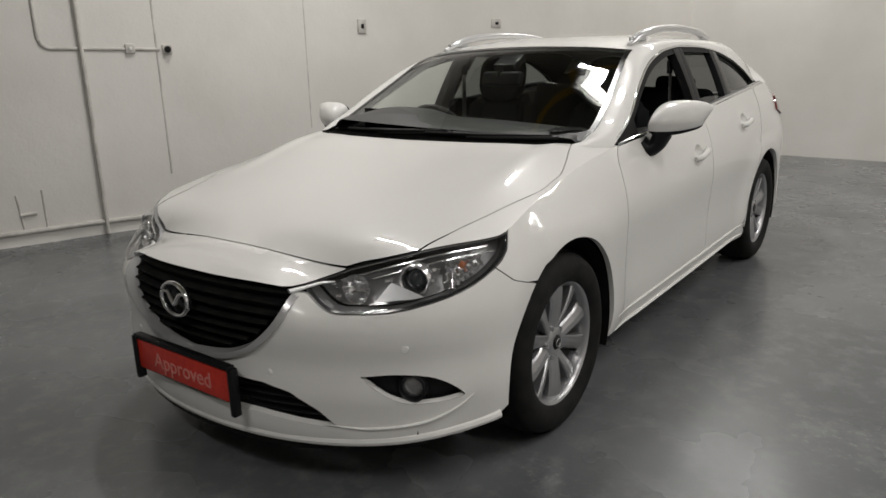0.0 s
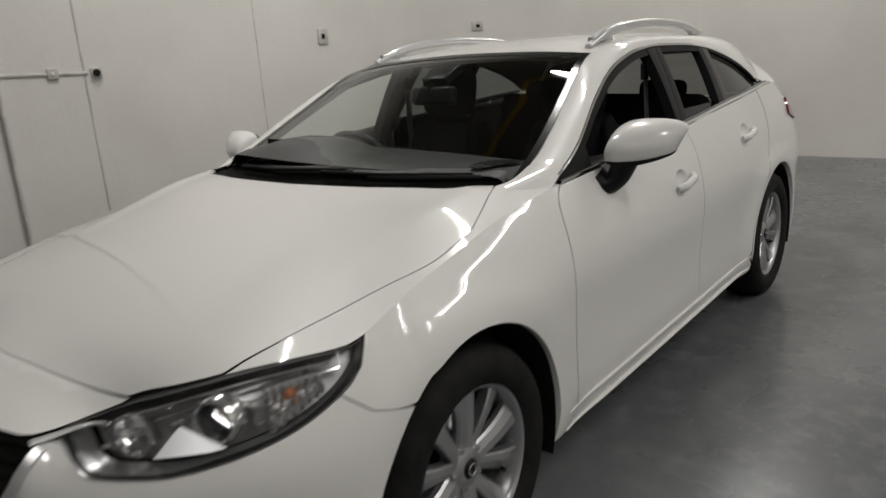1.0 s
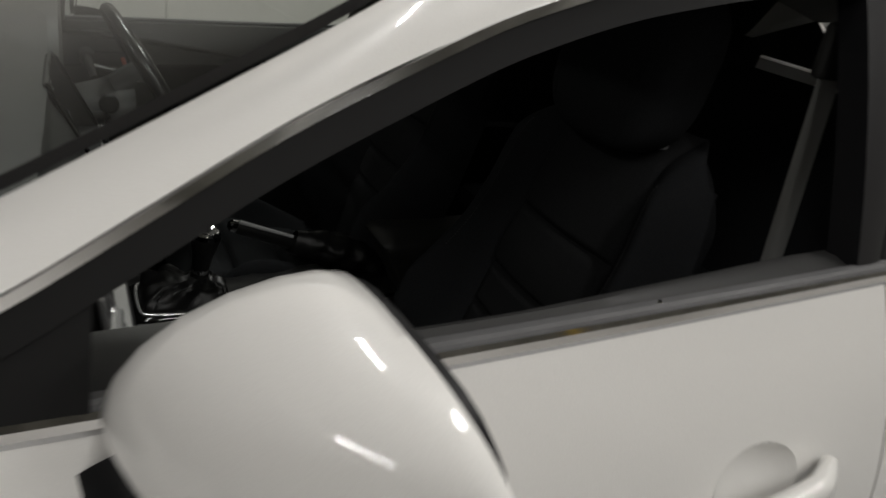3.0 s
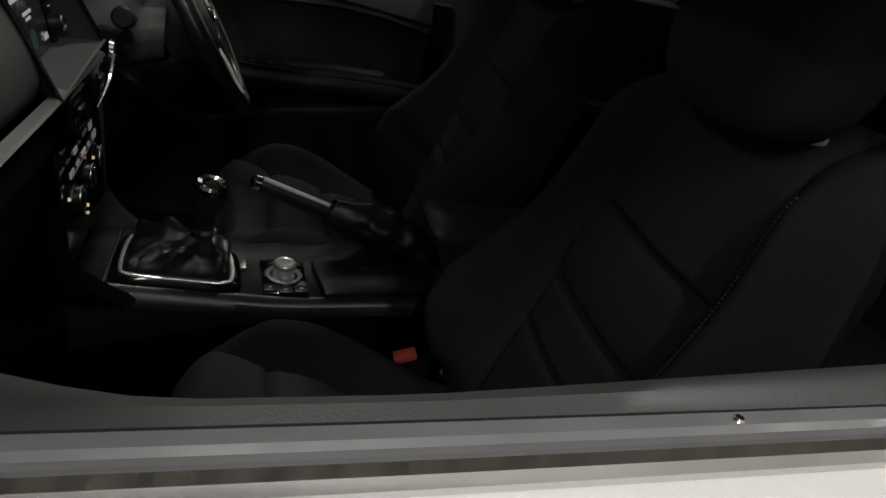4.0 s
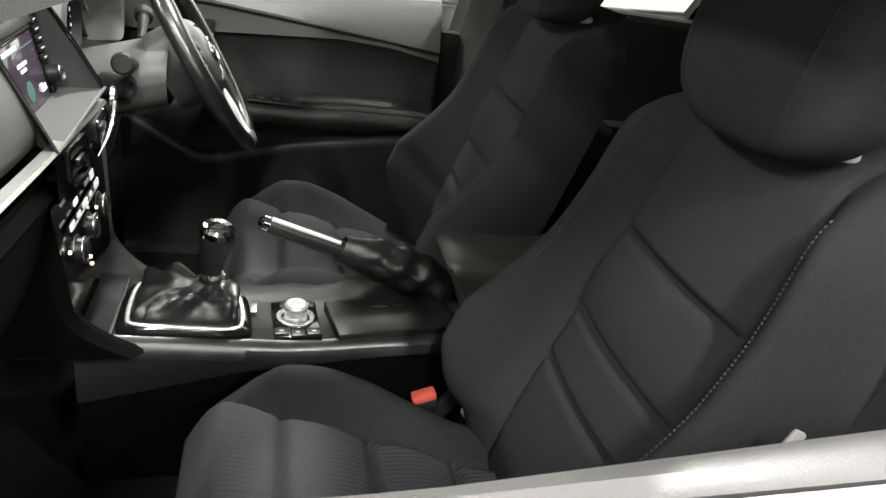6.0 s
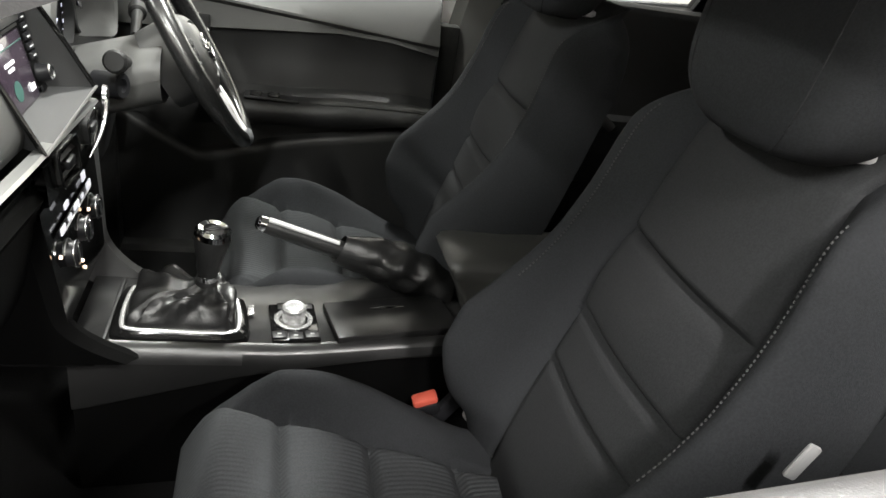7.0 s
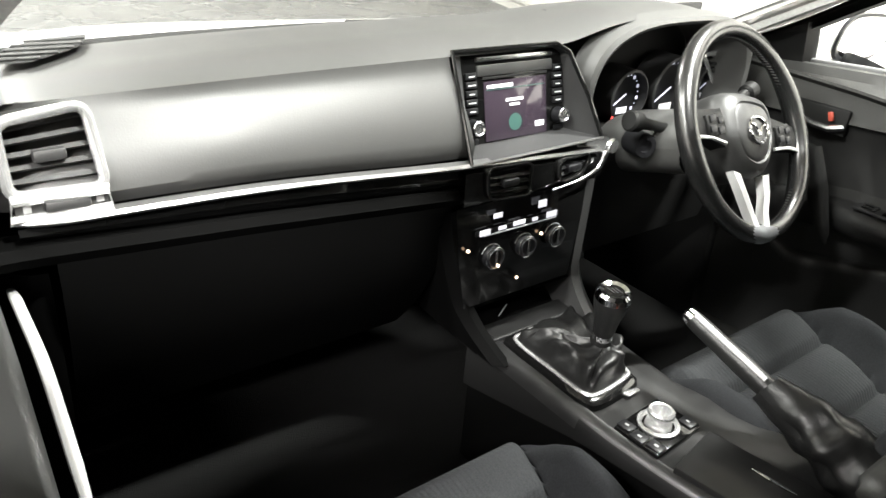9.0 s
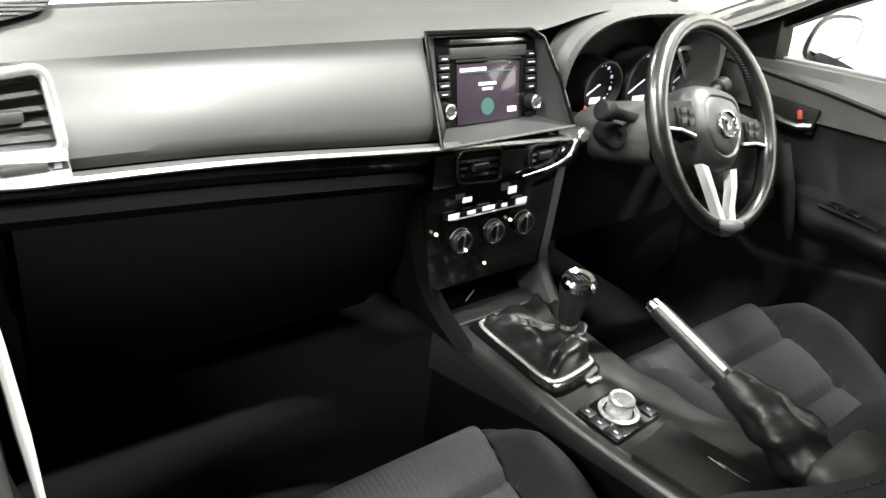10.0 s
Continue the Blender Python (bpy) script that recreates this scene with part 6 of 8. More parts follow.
def louvre_vent(outline, depth_dir, count, name_parent, frame_r, slat_mat, frame_mat, slant=0.0):
    """A framed air vent with slats; outline corners (top-left, top-right, bottom-right, bottom-left) in space."""
    tl, tr, br, bl = (Vector(p) for p in outline)
    d = Vector(depth_dir)
    corner = []
    for a, b, c in ((bl, tl, tr), (tl, tr, br), (tr, br, bl), (br, bl, tl)):
        r = 0.014
        p, q = b + (a - b).normalized() * r, b + (c - b).normalized() * r
        corner += [p * (1 - t) ** 2 + b * 2 * t * (1 - t) + q * t * t for t in np.linspace(0, 1, 6)]
    bm = bmesh.new()
    tube(bm, corner, frame_r, 10, closed=True, flat=0.7, up=tuple(-d))
    vent = ipart("air_vent", bm, frame_mat, name_parent, "slatted air vent with bright frame")
    bm = bmesh.new()
    inner = [c + d * 0.055 for c in corner]
    a = [bm.verts.new(c) for c in corner]
    b = [bm.verts.new(c) for c in inner]
    n = len(a)
    for k in range(n):
        bm.faces.new((a[k], a[(k + 1) % n], b[(k + 1) % n], b[k]))
    bm.faces.new(b)
    ipart("vent_well", bm, BLACK_MATT, vent)
    for k in range(count):
        t = (k + 0.7) / (count + 0.6)
        l, r = tl.lerp(bl, t), tr.lerp(br, t)
        l, r = l.lerp(r, 0.03), r.lerp(l, 0.03)
        up = (tl - bl).normalized()
        bm = bmesh.new()
        sheet(bm, [[l + d * 0.008 + up * 0.004, l + d * 0.004, l + d * 0.010 - up * 0.003, l + d * 0.034 - up * 0.004], [r + d * 0.008 + up * 0.004, r + d * 0.004, r + d * 0.010 - up * 0.003, r + d * 0.034 - up * 0.004]])
        ipart("vent_slat", bm, slat_mat, vent)
    mid = (tl + tr + br + bl) / 4
    bm = bmesh.new()
    plate(bm, mid + d * 0.004 - (tl - bl) * 0.02, 0.030, 0.012, 0.014, -d, bevel=0.003)
    ipart("vent_tab", bm, slat_mat, vent)
    return vent


louvre_vent([(0.672, 1.812, 1.012), (0.592, 1.808, 1.021), (0.585, 1.826, 0.940), (0.672, 1.820, 0.940)], (0.05, -0.99, -0.15), 5, dash, 0.0058, HUB, RING)
bm = bmesh.new()
tube(bm, [Vector(q) for q in ((0.672, 1.826, 0.938), (0.585, 1.830, 0.938), (0.584, 1.834, 0.920), (0.676, 1.830, 0.920))], 0.0052, 8, closed=True)
ipart("vent_frame", bm, RING, dash, "bright lower vent frame")
bm = bmesh.new()
plate(bm, (0.628, 1.824, 0.929), 0.086, 0.018, 0.006, (0, 1, 0.15))
ipart("vent_plate", bm, SOFT, dash)
bm = bmesh.new()
plate(bm, (0.624, 1.830, 0.929), 0.042, 0.011, 0.010, (0, 1, 0.15), bevel=0.003)
ipart("vent_wheel", bm, HUB, dash, "ribbed vent wheel")
for sx in (-0.032, 0.034):
    bm = bmesh.new()
    plate(bm, (0.626 + sx, 1.8285, 0.929), 0.007, 0.007, 0.001, (0, 1, 0.15), bevel=0)
    ipart("vent_mark", bm, KEY_GREY, dash)
louvre_vent([(0.092, 1.850, 0.882), (0.008, 1.852, 0.879), (0.004, 1.854, 0.826), (0.086, 1.852, 0.832)], (0, -1, 0), 4, dash, 0.002, BLACK_SATIN, PIANO)
louvre_vent([(-0.050, 1.852, 0.872), (-0.122, 1.848, 0.872), (-0.112, 1.850, 0.842), (-0.056, 1.854, 0.833)], (0, -1, 0), 3, dash, 0.002, BLACK_SATIN, PIANO)
bm = bmesh.new()
rows = []
for x in np.linspace(0.128, -0.150, 24):
    zt = strip_z(x) - 0.007
    zb = 0.822 + 0.034 * max(0, (-0.04 - x) / 0.11) ** 1.5
    rows.append([(x, 1.825, zt), (x, 1.844, zt - 0.004), (x, 1.846, zb + 0.006), (x, 1.815, zb)])
sheet(bm, rows)
ipart("centre_vent_panel", bm, PIANO, dash, "piano black vent panel")
bm = bmesh.new()
tube(bm, [Vector(path_at([(-0.040, 1.854, 0.826), (-0.10, 1.854, 0.832), (-0.138, 1.855, 0.848), (-0.148, 1.856, 0.874)], i / 15)) for i in range(16)], [0.0012 + 0.0045 * i / 15 for i in range(16)], 8)
ipart("chrome_hook", bm, SATIN_METAL, dash, "bright end of the vent trim")
# side vent in the dash top corner
bm = bmesh.new()
rows = []
well = smooth_line([(0.648, 1.665), (0.622, 1.590), (0.560, 1.525), (0.528, 1.535), (0.548, 1.610), (0.612, 1.672)], 24)
vs = [bm.verts.new((x, y, dash_top_z(x, y) + 0.009)) for x, y in well]
bm.faces.new(vs)
top_vent = ipart("demister_vent", bm, BLACK_MATT, dash, "slotted demister vent")
for k in range(8):
    t = (k + 0.5) / 8
    a, b = Vector(path_at(well[:12], t)), Vector(path_at(well[12:][::-1], t))
    bm = bmesh.new()
    tube(bm, [Vector((a.x, a.y, dash_top_z(a.x, a.y) + 0.011)), Vector((b.x, b.y, dash_top_z(b.x, b.y) + 0.011))], 0.0018, 6)
    ipart("vent_bar", bm, SOFT, top_vent)


def head_unit():
    """Display unit in a leaning recess with a ledge below it, buttons and knobs."""
    outer = [(0.128, 1.712, 1.030), (-0.070, 1.715, 1.030), (-0.092, 1.722, 1.018), (-0.118, 1.752, 0.955), (-0.132, 1.783, 0.892), (0.134, 1.784, 0.888)]
    inner = [(0.104, 1.699, 1.020), (-0.078, 1.699, 1.020), (-0.094, 1.702, 1.010), (-0.098, 1.714, 0.955), (-0.100, 1.728, 0.896), (0.104, 1.728, 0.893)]
    bm = bmesh.new()
    o = [bm.verts.new(p) for p in outer]
    i = [bm.verts.new(p) for p in inner]
    for k in range(6):
        bm.faces.new((o[k], o[(k + 1) % 6], i[(k + 1) % 6], i[k]))
    well = cpart("display_recess", bm, RECESS, dash, "dark recess round the display", angle=20)
    bm = bmesh.new()
    tube(bm, [Vector(outer[5])] + [Vector(p) for p in outer[:5]], 0.0035, 8)
    cpart("recess_trim", bm, PIANO, well, "gloss black recess edge")
    bm = bmesh.new()
    tube(bm, [Vector(outer[5]) + Vector((0, 0.002, 0.001)), Vector(outer[4]) + Vector((0, 0.002, 0.001))], 0.0022, 6)
    cpart("ledge_edge", bm, STRIP_METAL, well)
    n = Vector((0, 0.976, 0.218)).normalized()
    up = Vector((0, -0.218, 0.976)).normalized()
    c = Vector((0.003, 1.714, 0.956))

    def at(x, z, d=0.0):
        return c + Vector((x, 0, 0)) + up * z + n * d

    bm = bmesh.new()
    plate(bm, at(0, 0, -0.012), 0.204, 0.130, 0.026, n, bevel=0.004)
    unit = cpart("head_unit", bm, PIANO, well, "black head unit with lit display")
    bm = bmesh.new()
    plate(bm, at(0, 0.058, 0.003), 0.150, 0.007, 0.004, n, bevel=0.001)
    cpart("top_gleam_strip", bm, SATIN_METAL, unit)
    bm = bmesh.new()
    plate(bm, at(0.0, 0.042, 0.003), 0.150, 0.016, 0.004, n, bevel=0.002)
    cpart("disc_door", bm, HUB, unit)
    bm = bmesh.new()
    plate(bm, at(0.0, 0.031, 0.003), 0.128, 0.004, 0.002, n, bevel=0.0005)
    cpart("disc_slot", bm, BLACK_MATT, unit)
    bm = bmesh.new()
    plate(bm, at(0.0, -0.018, 0.0025), 0.124, 0.088, 0.002, n, bevel=0.0006)
    screen = cpart("display", bm, SCREEN_ON, unit, "lit purple-grey display")
    for x, z, w, h, mat in ((0.032, 0.018, 0.050, 0.005, GLOW_WHITE), (0.0, 0.0135, 0.118, 0.0010, GLOW_GREEN), (0.004, -0.004, 0.034, 0.0042, GLOW_WHITE), (0.004, -0.0115, 0.020, 0.0036, GLOW_WHITE), (-0.046, -0.046, 0.018, 0.008, GLOW_WHITE)):
        bm = bmesh.new()
        plate(bm, at(x, z, 0.0040), w, h, 0.0008, n, bevel=0)
        cpart("display_bar", bm, mat, screen)
    bm = bmesh.new()
    lathe(bm, [(0.0, 0.0), (0.013, 0.0)], "z", (0, 0, 0), 24, matrix=Matrix.Translation(at(0.004, -0.038, 0.0042)) @ n.to_track_quat("Z", "Y").to_matrix().to_4x4())
    cpart("display_disc", bm, GLOW_GREEN, screen)
    for sx in (1, -1):
        for k in range(5):
            bm = bmesh.new()
            plate(bm, at(sx * 0.086, 0.036 - 0.0125 * k, 0.003), 0.021, 0.0095, 0.004, n, bevel=0.001)
            b = cpart("button", bm, BLACK_SATIN, unit)
            bm = bmesh.new()
            plate(bm, at(sx * 0.086, 0.0355 - 0.0125 * k, 0.0054), 0.010 + 0.004 * (k % 2), 0.0015, 0.0006, n, bevel=0)
            cpart("button_legend", bm, GLOW_DIM, b)
        m = Matrix.Translation(at(sx * 0.086, -0.038, 0.002)) @ n.to_track_quat("Z", "Y").to_matrix().to_4x4()
        bm = bmesh.new()
        lathe(bm, [(0.0095, 0.017), (0.0112, 0.016), (0.0118, 0.006), (0.0128, 0.003), (0.0128, 0.0)], "z", (0, 0, 0), 28, matrix=m)
        k = cpart("radio_knob", bm, BLACK_SATIN, unit, "black rotary knob with silver rim")
        bm = bmesh.new()
        lathe(bm, [(0.0, 0.0165), (0.0075, 0.0165), (0.0095, 0.0182), (0.0112, 0.0165)], "z", (0, 0, 0), 24, matrix=m)
        cpart("knob_face", bm, SATIN_METAL, k)
        bm = bmesh.new()
        plate(bm, at(sx * 0.086, -0.058, 0.003), 0.018, 0.008, 0.003, n, bevel=0.001)
        cpart("button", bm, BLACK_SATIN, unit)


RECESS = material("dark_recess_plastic", (0.017, 0.017, 0.0175), 0.55, Specular_IOR_Level=0.3)
bump(RECESS, 700, 0.3, 0.0006)
GLOW_DIM = material("lit_legend_dim", (0.5, 0.5, 0.5), 0.5, 0.0, Emission_Color=(0.9, 0.95, 1.0, 1), Emission_Strength=0.011)
head_unit()


def climate():
    """Heater panel: three dials, lit legends and warning dots."""
    bm = bmesh.new()
    rows = []
    for x0, x1, y, z in ((0.150, -0.125, 1.760, 0.828), (0.148, -0.122, 1.776, 0.820), (0.142, -0.110, 1.784, 0.74), (0.128, -0.096, 1.790, 0.655), (0.120, -0.090, 1.760, 0.640)):
        rows.append([(x0 + (x1 - x0) * t, y, z) for t in np.linspace(0, 1, 12)])
    sheet(bm, rows)
    panel = cpart("climate_panel", bm, PIANO, dash, "black heater panel with three dials")
    bm = bmesh.new()
    plate(bm, (0.028, 1.7835, 0.7765), 0.172, 0.009, 0.003, (0, 1, 0.08))
    bar = cpart("legend_bar", bm, BLACK_SATIN, panel, "lit legend strip")
    for x, z, w, h, mat in ((0.097, 0.777, 0.020, 0.009, GLOW_WHITE), (0.063, 0.778, 0.015, 0.006, GLOW_WHITE), (0.029, 0.779, 0.024, 0.007, GLOW_WHITE), (-0.004, 0.778, 0.011, 0.006, GLOW_WHITE), (-0.040, 0.779, 0.022, 0.010, GLOW_WHITE), (0.0235, 0.7715, 0.150, 0.0016, GLOW_DIM), (0.075, 0.801, 0.017, 0.008, GLOW_WHITE), (-0.016, 0.802, 0.017, 0.012, GLOW_WHITE)):
        bm = bmesh.new()
        plate(bm, (x, 1.786, z), w, h, 0.002, (0, 1, 0.08), bevel=0.0005)
        cpart("legend", bm, mat, bar)
    for x, z in ((0.079, 0.733), (0.013, 0.736), (-0.051, 0.739)):
        m = Matrix.Translation((x, 1.782, z)) @ Vector((0, 1, 0.06)).to_track_quat("Z", "Y").to_matrix().to_4x4()
        bm = bmesh.new()
        lathe(bm, [(0.0, 0.012), (0.011, 0.013), (0.0145, 0.016), (0.0160, 0.014), (0.0178, 0.0)], "z", (0, 0, 0), 32, matrix=m)
        dial = cpart("heater_dial", bm, BLACK_SATIN, panel, "black dial with chrome ring")
        bm = bmesh.new()
        tube(bm, [m @ Vector((0.0172 * math.cos(a), 0.0172 * math.sin(a), 0.013)) for a in np.linspace(0, 2 * math.pi, 30, endpoint=False)], 0.0016, 6, closed=True)
        cpart("dial_ring", bm, SATIN_METAL, dial)
        bm = bmesh.new()
        plate(bm, m @ Vector((0.0, 0.0, 0.014)), 0.0045, 0.026, 0.006, (0, 1, 0.06))
        cpart("dial_grip", bm, SATIN_METAL, dial)
        bm = bmesh.new()
        tube(bm, [m @ Vector((0.0195 * math.cos(a), 0.0195 * math.sin(a), 0.003)) for a in np.linspace(0.4, 2.8, 16)], 0.0010, 5)
        cpart("dial_scale", bm, KEY_GREY, dial)
    for x, z in ((0.129, 0.755), (-0.020, 0.750), (0.076, 0.722), (0.022, 0.681)):
        bm = bmesh.new()
        lathe(bm, [(0.0, 0.003), (0.0022, 0.003), (0.0026, 0.0)], "y", (x, 1.7985 if abs(x - 0.076) < 0.01 else 1.7875, z), 12)
        cpart("warning_dot", bm, GLOW_AMBER, panel)


climate()


def lower_stack():
    """Sides of the centre stack and the cubby behind the gear lever."""
    # Shade is in the colour: passenger-side wing near black, driver's side lighter.
    for sx, top, foot, mat in ((1, 0.152, 0.090, SHADED_BLACK), (-1, -0.128, -0.108, HUB)):
        bm = bmesh.new()
        rows = []
        for t in np.linspace(0, 1, 18):
            z = 0.820 - 0.238 * t
            x = top + (foot - top) * t**1.3
            y = 1.780 + 0.012 * t + 0.075 * max(0, (t - 0.62) / 0.38) ** 2
            w = 0.024
            rows.append([(x - sx * 0.006, y - 0.10, z), (x - sx * 0.006, y - 0.004, z), (x + sx * w * 0.35, y, z), (x + sx * w, y - 0.014, z), (x + sx * w, y - 0.20, z)])
        sheet(bm, rows)
        cpart("stack_wing", bm, mat, dash)
    bm = bmesh.new()
    sheet(bm, [[(0.112, y, z), (-0.112, y, z)] for y, z in ((1.785, 0.645), (1.700, 0.640), (1.690, 0.60), (1.700, 0.577), (1.812, 0.577))])
    cubby = cpart("cubby", bm, PIANO, dash, "gloss black cubby under the heater panel")
    bm = bmesh.new()
    box(bm, (0.0, 1.818, 0.594), (0.178, 0.006, 0.010), bevel=0.002)
    cpart("cubby_lip", bm, RECESS, cubby)
    bm = bmesh.new()
    lathe(bm, [(0.0, 0.012), (0.010, 0.012), (0.013, 0.009), (0.014, 0.0)], "z", (0.045, 1.775, 0.578), 24)
    tube(bm, [Vector((0.060 + 0.012 * math.cos(a), 1.780 + 0.012 * math.sin(a), 0.582)) for a in np.linspace(0, 2 * math.pi, 16, endpoint=False)], 0.0017, 6, closed=True)
    tube(bm, [Vector((0.030, 1.765, 0.596)), Vector((0.000, 1.750, 0.602))], 0.003, 6)
    cpart("power_socket", bm, CHROME, cubby, "chrome socket cover in the cubby")


lower_stack()


def deck(y):
    """Height of the console's top along the car."""
    return float(np.interp(y, [1.78, 1.86, 2.00, 2.06, 2.12, 2.40], [0.598, 0.594, 0.584, 0.577, 0.575, 0.578]))


def console():
    """Centre console with gear lever, rotary control, lid and handbrake."""
    bm = bmesh.new()
    rows = []
    for y in np.linspace(1.775, 2.60, 44):
        zt = deck(y)
        crease = float(np.interp(y, [1.78, 1.83, 2.0, 2.31, 2.6], [0.492, 0.503, 0.538, 0.556, 0.560]))
        xl = float(np.interp(y, [1.78, 1.85, 2.0, 2.1, 2.23, 2.35, 2.6], [0.088, 0.084, 0.072, 0.059, 0.044, 0.034, 0.02]))
        xr = float(np.interp(y, [1.78, 1.95, 2.03, 2.10, 2.20, 2.6], [-0.118, -0.118, -0.122, -0.160, -0.172, -0.180]))
        rows.append([(xl + 0.002, y, 0.33), (xl + 0.002, y, crease - 0.008), (xl + 0.012, y, crease), (xl + 0.012, y, zt - 0.026), (xl + 0.006, y, zt - 0.010), (xl - 0.004, y, zt - 0.001), (xl - 0.010, y, zt), (xl - 0.014, y, zt - 0.003),
                     (-0.06, y, zt - 0.003), (xr + 0.02, y, zt - 0.003), (xr + 0.006, y, zt - 0.008), (xr, y, zt - 0.03), (xr, y, 0.33)])
    sheet(bm, rows)
    # The flank's shade is painted on, deeper towards the floor.
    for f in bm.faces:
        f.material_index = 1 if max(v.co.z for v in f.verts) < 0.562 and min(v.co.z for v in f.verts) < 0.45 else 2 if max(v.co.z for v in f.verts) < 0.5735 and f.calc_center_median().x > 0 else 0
    base = cpart("centre_console", bm, [CONSOLE, SHADED_BLACK, SOFT_DARK], car, "dark centre console between the seats", angle=40)
    # raised surround and chrome ring round the gear boot
    ring_pts = [(0.062, 1.850), (0.040, 1.836), (-0.036, 1.836), (-0.058, 1.852), (-0.054, 1.92), (-0.046, 1.976), (-0.032, 1.992), (0.036, 1.998), (0.054, 1.982), (0.059, 1.92)]
    loop = []
    n = len(ring_pts)
    for k in range(n):
        p0, p1, p2, p3 = (Vector(ring_pts[(k + j) % n]) for j in (-1, 0, 1, 2))
        for t in np.linspace(0, 1, 6, endpoint=False):
            loop.append(0.5 * ((2 * p1) + (p2 - p0) * t + (2 * p0 - 5 * p1 + 4 * p2 - p3) * t * t + (-p0 + 3 * p1 - 3 * p2 + p3) * t**3))
    mid = Vector((0.004, 1.918))

    def rim(y):
        return deck(y) + 0.009

    bm = bmesh.new()
    rows = []
    for w, dz in ((1.20, -0.010), (1.17, -0.002), (1.06, 0.004), (0.97, 0.004), (0.90, -0.010)):
        rows.append([Vector((*(mid + (q - mid) * w), rim(q.y) + dz - 0.003)) for q in loop + loop[:1]])
    sheet(bm, rows)
    gate = cpart("gear_plate", bm, PIANO, base, "piano black gear surround")
    bm = bmesh.new()
    tube(bm, [Vector((q.x, q.y, rim(q.y) + 0.002)) for q in loop], 0.0036, 8, closed=True, flat=0.7)
    cpart("gear_ring", bm, RING, gate, "chrome ring")
    # bright tab behind the ring
    bm = bmesh.new()
    box(bm, (-0.024, 2.014, deck(2.014) + 0.002), (0.026, 0.010, 0.004), pose(0, 0, 0, 10), bevel=0.0015)
    cpart("gear_plate_tab", bm, RING, gate)
    # gaiter: crumpled cloth-like leather drawn up to the lever
    bm = bmesh.new()
    tip = Vector((-0.016, 1.946, 0.640))
    rows = []
    for i in range(13):
        t = i / 12
        row = []
        for k, q in enumerate(loop + loop[:1]):
            kk = k % len(loop)
            foot = Vector((mid.x + (q.x - mid.x) * 0.95, mid.y + (q.y - mid.y) * 0.95, rim(q.y) - 0.002))
            d = Vector((q.x - mid.x, q.y - mid.y, 0)).normalized()
            shrink = 0.014 / max((q - mid).length, 0.02)
            w = t ** 1.5
            pt = foot.lerp(tip + Vector(((q.x - mid.x) * shrink, (q.y - mid.y) * shrink, 0)), w)
            pt.z += 0.022 * math.sin(math.pi * min(1.0, t * 1.15)) ** 0.8
            fold = math.sin(math.pi * t) * (0.0065 * noise.noise(Vector((kk * 0.32, t * 3.0, 1.7))) * 2 + 0.004 * math.sin(kk * 0.9 + 5 * t))
            row.append(pt + d * fold + Vector((0, 0, 1.1 * fold)))
        rows.append(row)
    sheet(bm, rows)
    cpart("gear_boot", bm, LEATHER, gate, "creased black leather gaiter", angle=80)
    top, low = Vector((-0.009, 1.957, 0.734)), Vector((-0.016, 1.946, 0.632))
    axis = (top - low).normalized()
    m = Matrix.Translation(low) @ axis.to_track_quat("Z", "Y").to_matrix().to_4x4()
    h = (top - low).length
    bm = bmesh.new()
    lathe(bm, [(0.016, -0.01), (0.0165, 0.010), (0.0145, 0.016), (0.0140, 0.024), (0.017, 0.034), (0.0185, 0.050), (0.0245, 0.074), (0.0268, h - 0.014), (0.0258, h - 0.006)], "z", (0, 0, 0), 32, matrix=m)
    knob = cpart("gear_knob", bm, LEATHER, gate, "leather gear knob with chrome cap")
    bm = bmesh.new()
    lathe(bm, [(0.0268, h - 0.011), (0.0258, h - 0.002), (0.0215, h + 0.0025), (0.0150, h + 0.0005)], "z", (0, 0, 0), 32, matrix=m)
    cpart("knob_ring", bm, CHROME, knob, "chrome knob ring")
    bm = bmesh.new()
    lathe(bm, [(0.0, h + 0.001), (0.0155, h + 0.0005)], "z", (0, 0, 0), 28, matrix=m)
    cpart("knob_cap", bm, PIANO, knob)
    for w in (-0.006, 0.0, 0.006):
        bm = bmesh.new()
        plate(bm, m @ Vector((w, 0, h + 0.0016)), 0.0012, 0.014, 0.0006, axis, up=(0, 1, 0), bevel=0)
        cpart("shift_mark", bm, STITCH, knob)
    bm = bmesh.new()
    lathe(bm, [(0.0150, 0.014), (0.0160, 0.019), (0.0150, 0.024)], "z", (0, 0, 0), 24, matrix=m)
    cpart("knob_collar", bm, CHROME, knob)
    # rotary control
    turn_z = pose(0, 0, 0, 0, 0, 4)
    bm = bmesh.new()
    box(bm, (-0.001, 2.081, 0.577), (0.104, 0.074, 0.008), turn_z, bevel=0.003)
    pad = cpart("control_panel", bm, PIANO, base, "black rotary control panel")
    m = Matrix.Translation((-0.003, 2.080, 0.580))
    bm = bmesh.new()
    lathe(bm, [(0.022, 0.0), (0.0295, 0.002), (0.0300, 0.005), (0.0255, 0.007), (0.0225, 0.003)], "z", (0, 0, 0), 36, matrix=m)
    cpart("control_ring", bm, RING, pad, "chrome ring")
    bm = bmesh.new()
    lathe(bm, [(0.0, 0.0270), (0.0135, 0.0270), (0.0165, 0.0285), (0.0188, 0.026), (0.0192, 0.022), (0.0178, 0.019), (0.0182, 0.004), (0.0200, 0.0)], "z", (0, 0, 0), 36, matrix=m)
    turn = cpart("control_dial", bm, RING, pad, "knurled silver dial")
    bm = bmesh.new()
